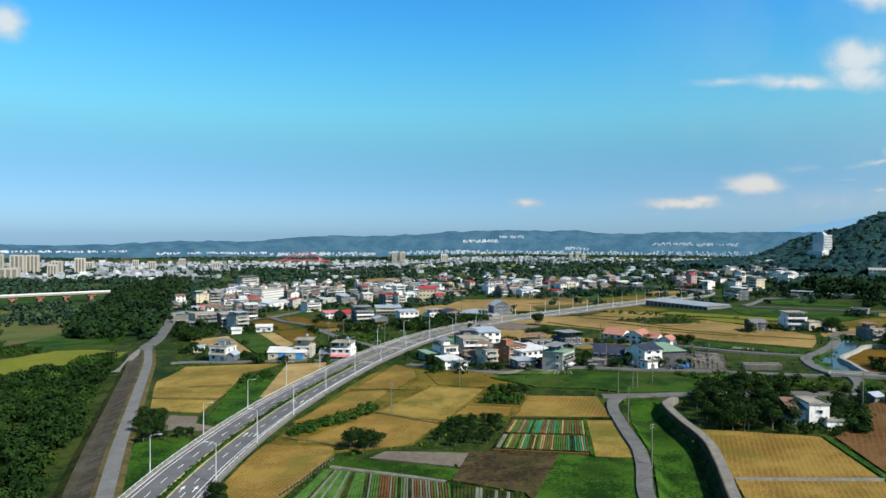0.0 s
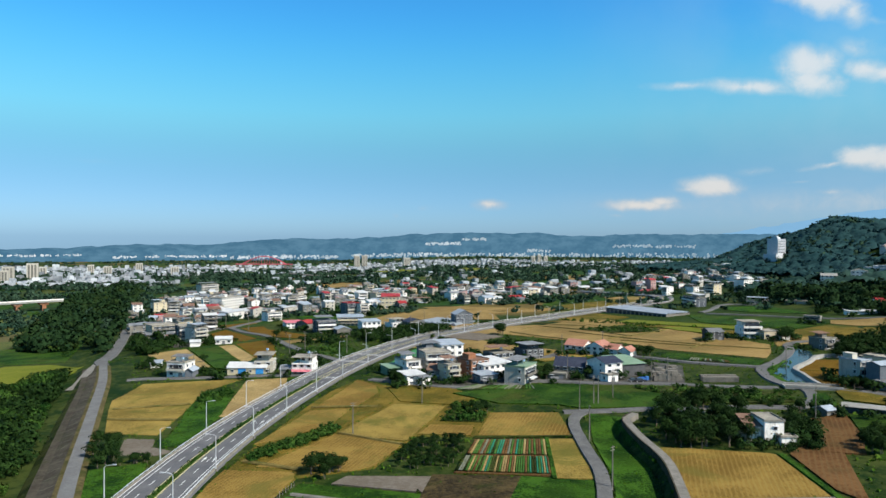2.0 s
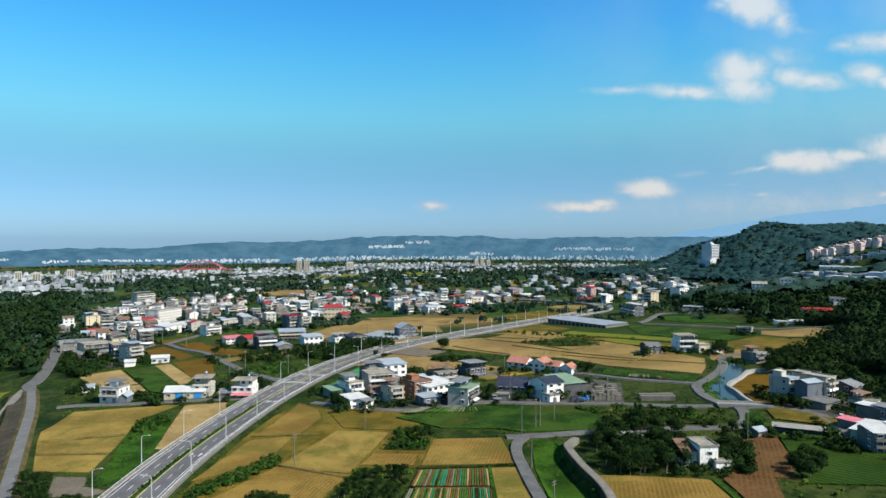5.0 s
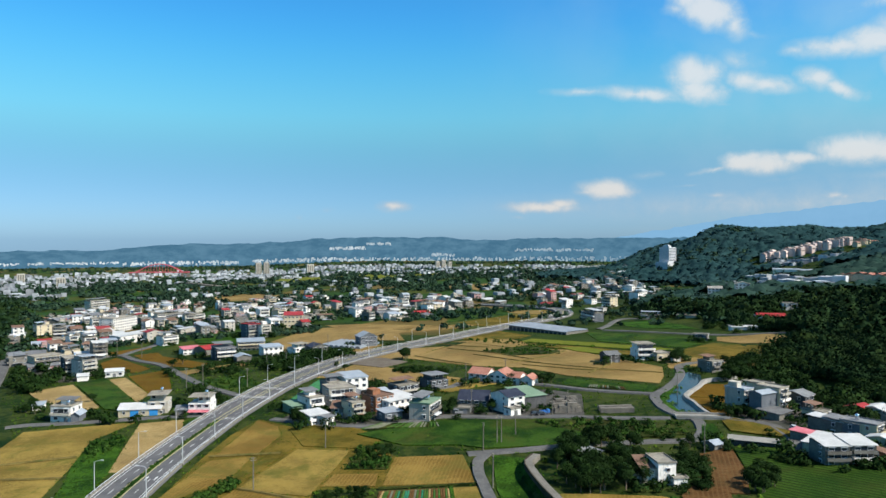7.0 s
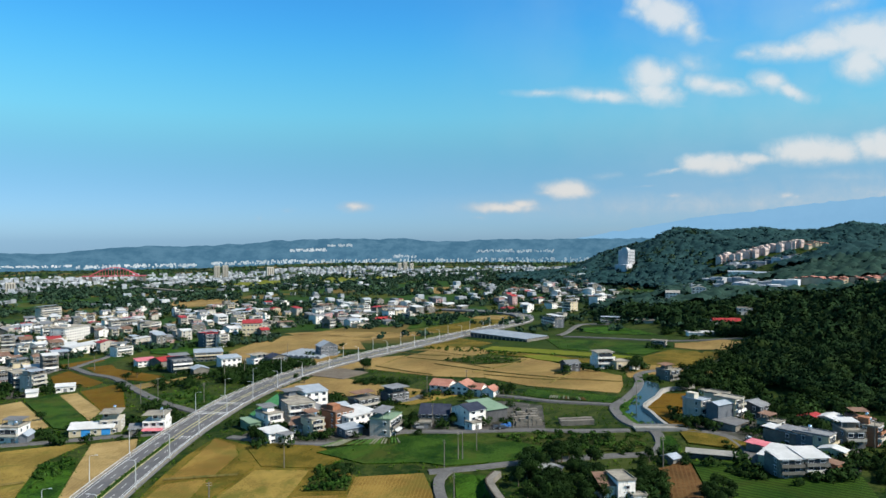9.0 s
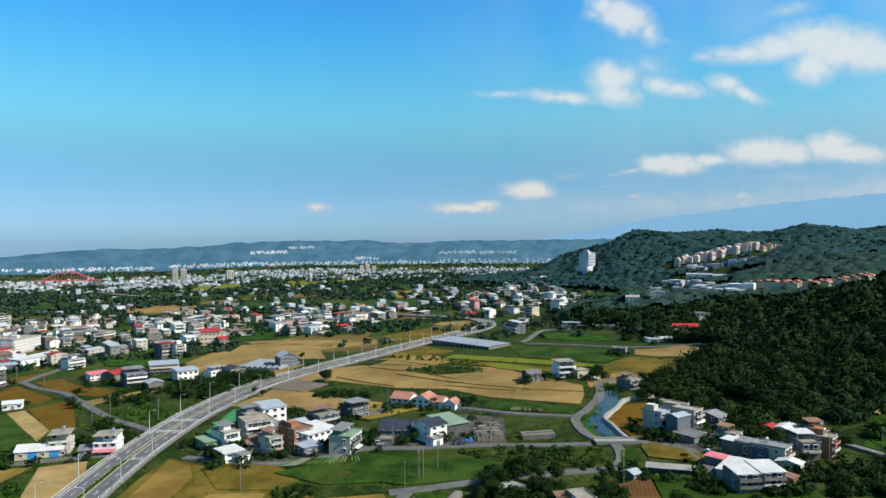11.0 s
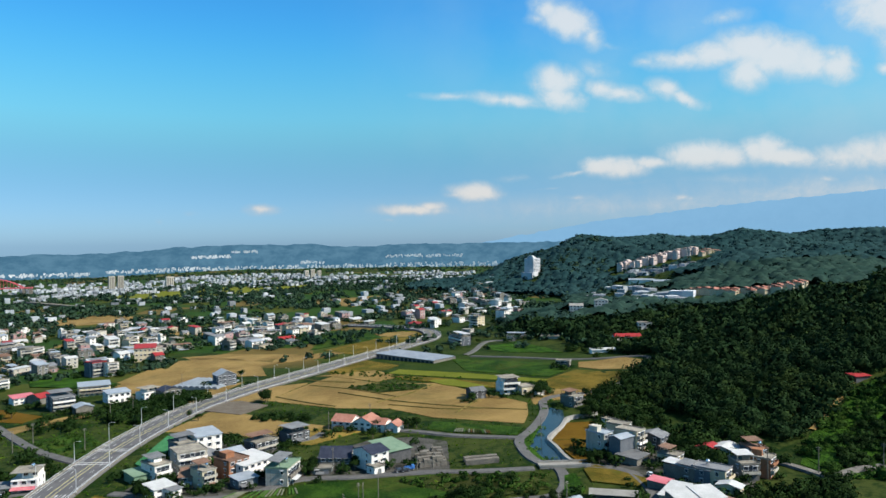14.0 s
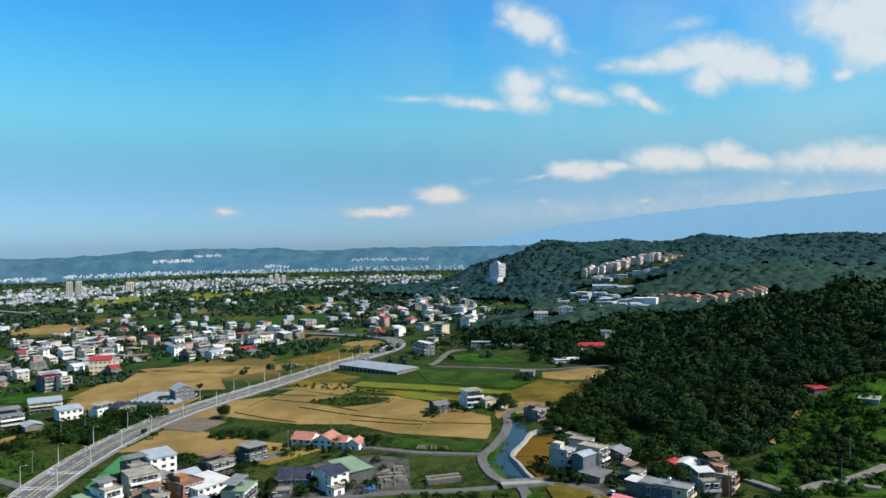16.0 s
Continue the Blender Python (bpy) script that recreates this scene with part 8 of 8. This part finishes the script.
garden([(7.2, 159.3), (21.0, 158.0), (22.6, 166.0), (7.7, 173.9)], 18, 8, [dark_bed, dark_bed, mulched], 0.85)
garden([(28.1, 303.3), (59.9, 296.9), (60.1, 303.9), (37.9, 310.2)], 22, 9, [leafy_bed, mulched, dark_bed], 0.7)
garden([(146.1, 351.8), (158.7, 340.4), (157.2, 334.0), (142.5, 346.5)], 16, 10, [leafy_bed, mulched, dark_bed, bare], 0.7)


def garden_fence(points):
    """A row of dark stakes along the gardens' edge, with a sagging line of net."""
    line = spline(points, 1.5)
    ob = tagged(new("garden_fence"), "row of dark weathered stakes along a vegetable garden", "fence")
    for k, (x, y) in enumerate(line):
        b = bmesh.new()
        z = float(gz(x, y))
        tube(b, [(x, y, z), (x + RNG.uniform(-0.1, 0.1), y, z + 1.3 + RNG.uniform(-0.2, 0.3))], 0.09, 5)
        part("stake", b, DARKWOOD, ob)
    b = bmesh.new()
    strip(b, line, -0.04, 0.04, 0.95, 0.3, batter=0.0)
    part("net", b, WEED, ob)


garden_fence([(-30.6, 169.8), (-27.5, 179.0), (-24.5, 189.4), (-22.0, 196.9)])
bund_rubble = [(-21.8, 190.4), (-13.8, 186.5), (-2.7, 181.2), (6.4, 176.3)]
ribbon("rubble_path", bund_rubble, 1.0, 0.62, TRACK, "pale rubble path along the vegetable gardens", skirt=0.4, step=3.0)

# ---- parked vehicles ----


def vehicle(x, y, turn, paint, label, truck=False):
    ob = new("truck" if truck else "car")
    ob.matrix_basis = pose(x, y, float(gz(x, y)) + 0.55, 0, 0, turn)
    tagged(ob, label, "truck" if truck else "car", "parked vehicles")
    b = bmesh.new()
    box(b, -2.1, 2.1, -0.85, 0.85, 0.35, 0.95)
    bmesh.ops.bevel(b, geom=b.edges[:], offset=0.12, segments=2, affect="EDGES")
    part("body", b, paint, ob)
    b = bmesh.new()
    vs = box(b, 1.0 if truck else -1.5, 2.0 if truck else 1.1, -0.78, 0.78, 0.95, 1.95 if truck else 1.5)
    for v in vs[4:]:
        v.co.x *= 0.86 if not truck else 0.97
        v.co.y *= 0.85
    part("cabin", b, paint if truck else GLASS, ob)
    if truck:
        b = bmesh.new()
        for q in ((-2.1, 0.9, -0.9, -0.82), (-2.1, 0.9, 0.82, 0.9), (-2.1, -2.02, -0.82, 0.82)):
            box(b, *q, 0.96, 1.5)
        part("load_bed", b, paint, ob)
    else:
        b = bmesh.new()
        box(b, -1.2, 0.85, -0.64, 0.64, 1.502, 1.55)
        part("roof", b, paint, ob)
    for wx in (-1.3, 1.3):
        for wy in (-0.85, 0.85):
            b = bmesh.new()
            tube(b, [(wx, wy - 0.1, 0.33), (wx, wy + 0.1, 0.33)], 0.33, 12)
            wheel = part("wheel", b, RUBBER, ob)
            b = bmesh.new()
            tube(b, [(wx, wy - 0.13, 0.33), (wx, wy + 0.13, 0.33)], 0.18, 8)
            part("rim", b, METAL, wheel)


for (x, y), turn, paint, label, truck in zip([(105.6, 303.1), (101.1, 302.7)] + [(103.6, 301.9)] + [(184.0, 251.1)], (5, 8, 0, 70), (CARBLUE, CARDARK, CARDARK, CARWHITE),
                                             ("small blue flatbed truck parked in the yard", "dark car parked beside the street", "dark blue car parked along the street", "white car parked at the hamlet corner"), (True, False, False, False)):
    vehicle(x, y, turn, paint, label, truck)

# ---- lamps and poles ----


def street_lamp():
    ob = new("street_lamp")
    b = bmesh.new()
    tube(b, [(0, 0, 0), (0, 0, 4), (0, 0, 9.2)], [0.16, 0.13, 0.09], 8)
    part("pole", b, METAL, ob)
    b = bmesh.new()
    tube(b, [(0, 0, 9.1), (0.5, 0, 9.5), (2.2, 0, 9.75)], [0.07, 0.06, 0.05], 6)
    arm = part("arm", b, METAL, ob)
    b = bmesh.new()
    box(b, 2.0, 2.9, -0.16, 0.16, 9.66, 9.82)
    part("lamp_head", b, METAL, arm)
    b = bmesh.new()
    box(b, -0.3, 0.3, -0.3, 0.3, -0.6, 0.25)
    part("footing", b, CONCRETE, ob)
    return tagged(ob, "tall pale steel street lamp beside the highway", "street lamp", "highway lamps")


pattern = street_lamp()
d, k = 30.0, 0
while d < 620:
    for side in (-8.9, 8.9):
        (x, y, z), q = on_highway(d + (6 if side < 0 else 0), side, 0)
        turn = math.degrees(math.atan2(q[1], q[0])) + (180 if side > 0 else 0)
        if k == 0:
            pattern.matrix_basis = pose(x, y, z, 0, 0, turn)
        else:
            copy_thing(pattern, pose(x, y, z, 0, 0, turn))
        k += 1
    d += 33.0


def pole():
    ob = new("utility_pole")
    b = bmesh.new()
    tube(b, [(0, 0, -0.5), (0, 0, 5), (0, 0, 10.5)], [0.2, 0.17, 0.12], 8)
    part("post", b, CONCRETE, ob)
    for z in (9.4, 10.1):
        b = bmesh.new()
        box(b, -0.9, 0.9, -0.06, 0.06, z, z + 0.12)
        part("crossarm", b, DARKWOOD, ob)
    return tagged(ob, "grey concrete utility pole with crossarms", "utility pole", "utility poles")


pattern = pole()
spots = [(61.5, 224.4), (76.8, 268.5), (67.9, 260.5), (14.1, 283.1), (-9.5, 242.8), (55.6, 182.5)] + [(77.1, 315.7), (75.3, 269.0), (84.8, 277.1), (108.2, 301.0), (114.4, 299.7), (173.8, 317.1), (195.3, 271.1), (138.7, 236.2), (-102.2, 561.8), (-124.2, 587.1)] + [(238.7, 223.8), (282.5, 227.5), (261.9, 215.5), (219.2, 228.8)] + [(-21.1, 408.7), (-13.6, 480.8), (-1.8, 486.5), (-53.5, 423.2), (-46.6, 436.8), (16.3, 515.1), (27.4, 553.3), (112.0, 383.5), (89.3, 377.7)]
for i, (x, y) in enumerate(spots):
    m = pose(x, y, float(gz(x, y)) + 0.1, 0, 0, RNG.uniform(0, 180))
    if i == 0:
        pattern.matrix_basis = m
    else:
        copy_thing(pattern, m)


def bund(points, width=0.8, lift=0.72, material=None, label="low earth bund between fields"):
    line = spline(points, 5.0)
    bm = bmesh.new()
    strip(bm, line, -width / 2, width / 2, lift, 0.4)
    tagged(part("bund", bm, material or BUND), label, "bund", "field bunds", kind="structure")


bund([(-26.8, 284.2), (-2.0, 280.4)])
bund([(274.9, 259.2), (296.8, 268.0), (320.7, 276.7)], 2.2, 1.0, TAN, "tan earth terrace bank under the wood")
bund([(-14.0, 245.6), (6.1, 228.8)])
bund([(70.8, 171.2), (103.0, 167.5)], 1.0, 0.75, TRACK, "pale footpath between rice fields")
bund([(107.6, 200.7), (103.3, 167.9), (100.2, 150.6)], 1.6, 0.8, GREEN, "green ditch bank between fields")
bund([(49.2, 228.0), (43.5, 191.0)], 1.0, 0.75, GREEN, "narrow green bund")
bund([(27.8, 232.8), (57.9, 228.2)], 0.9, 0.75, WEED)
bund([(-39.2, 220.1), (-22.0, 209.6)], 1.2)
bund([(-102.3, 295.7), (-74.8, 299.0)], 0.8)
bund([(-98.4, 279.3), (-72.6, 273.7)], 0.8)
bund([(116.8, 472.5), (141.3, 424.9), (168.2, 389.8), (193.5, 367.4)], 0.7)
bund([(106.8, 509.3), (128.2, 475.7), (144.9, 436.2)], 0.7)
bund([(133.0, 419.5), (156.1, 392.3), (174.9, 382.5)], 0.7)
bund([(175.6, 461.8), (154.4, 443.8), (129.6, 430.2)], 0.7)
bund([(186.6, 408.3), (157.7, 380.4)], 0.7)
bund([(89.7, 565.9), (116.4, 519.9), (134.6, 500.8)], 0.7)
bund([(80.1, 482.4), (95.7, 449.9), (105.8, 433.5)], 0.7)
bund([(176.2, 311.4), (193.9, 302.1)], 0.6, 0.7, OLIVE)
for ob in PATTERNS:
    for o in (*ob.children, ob):
        bpy.data.objects.remove(o)
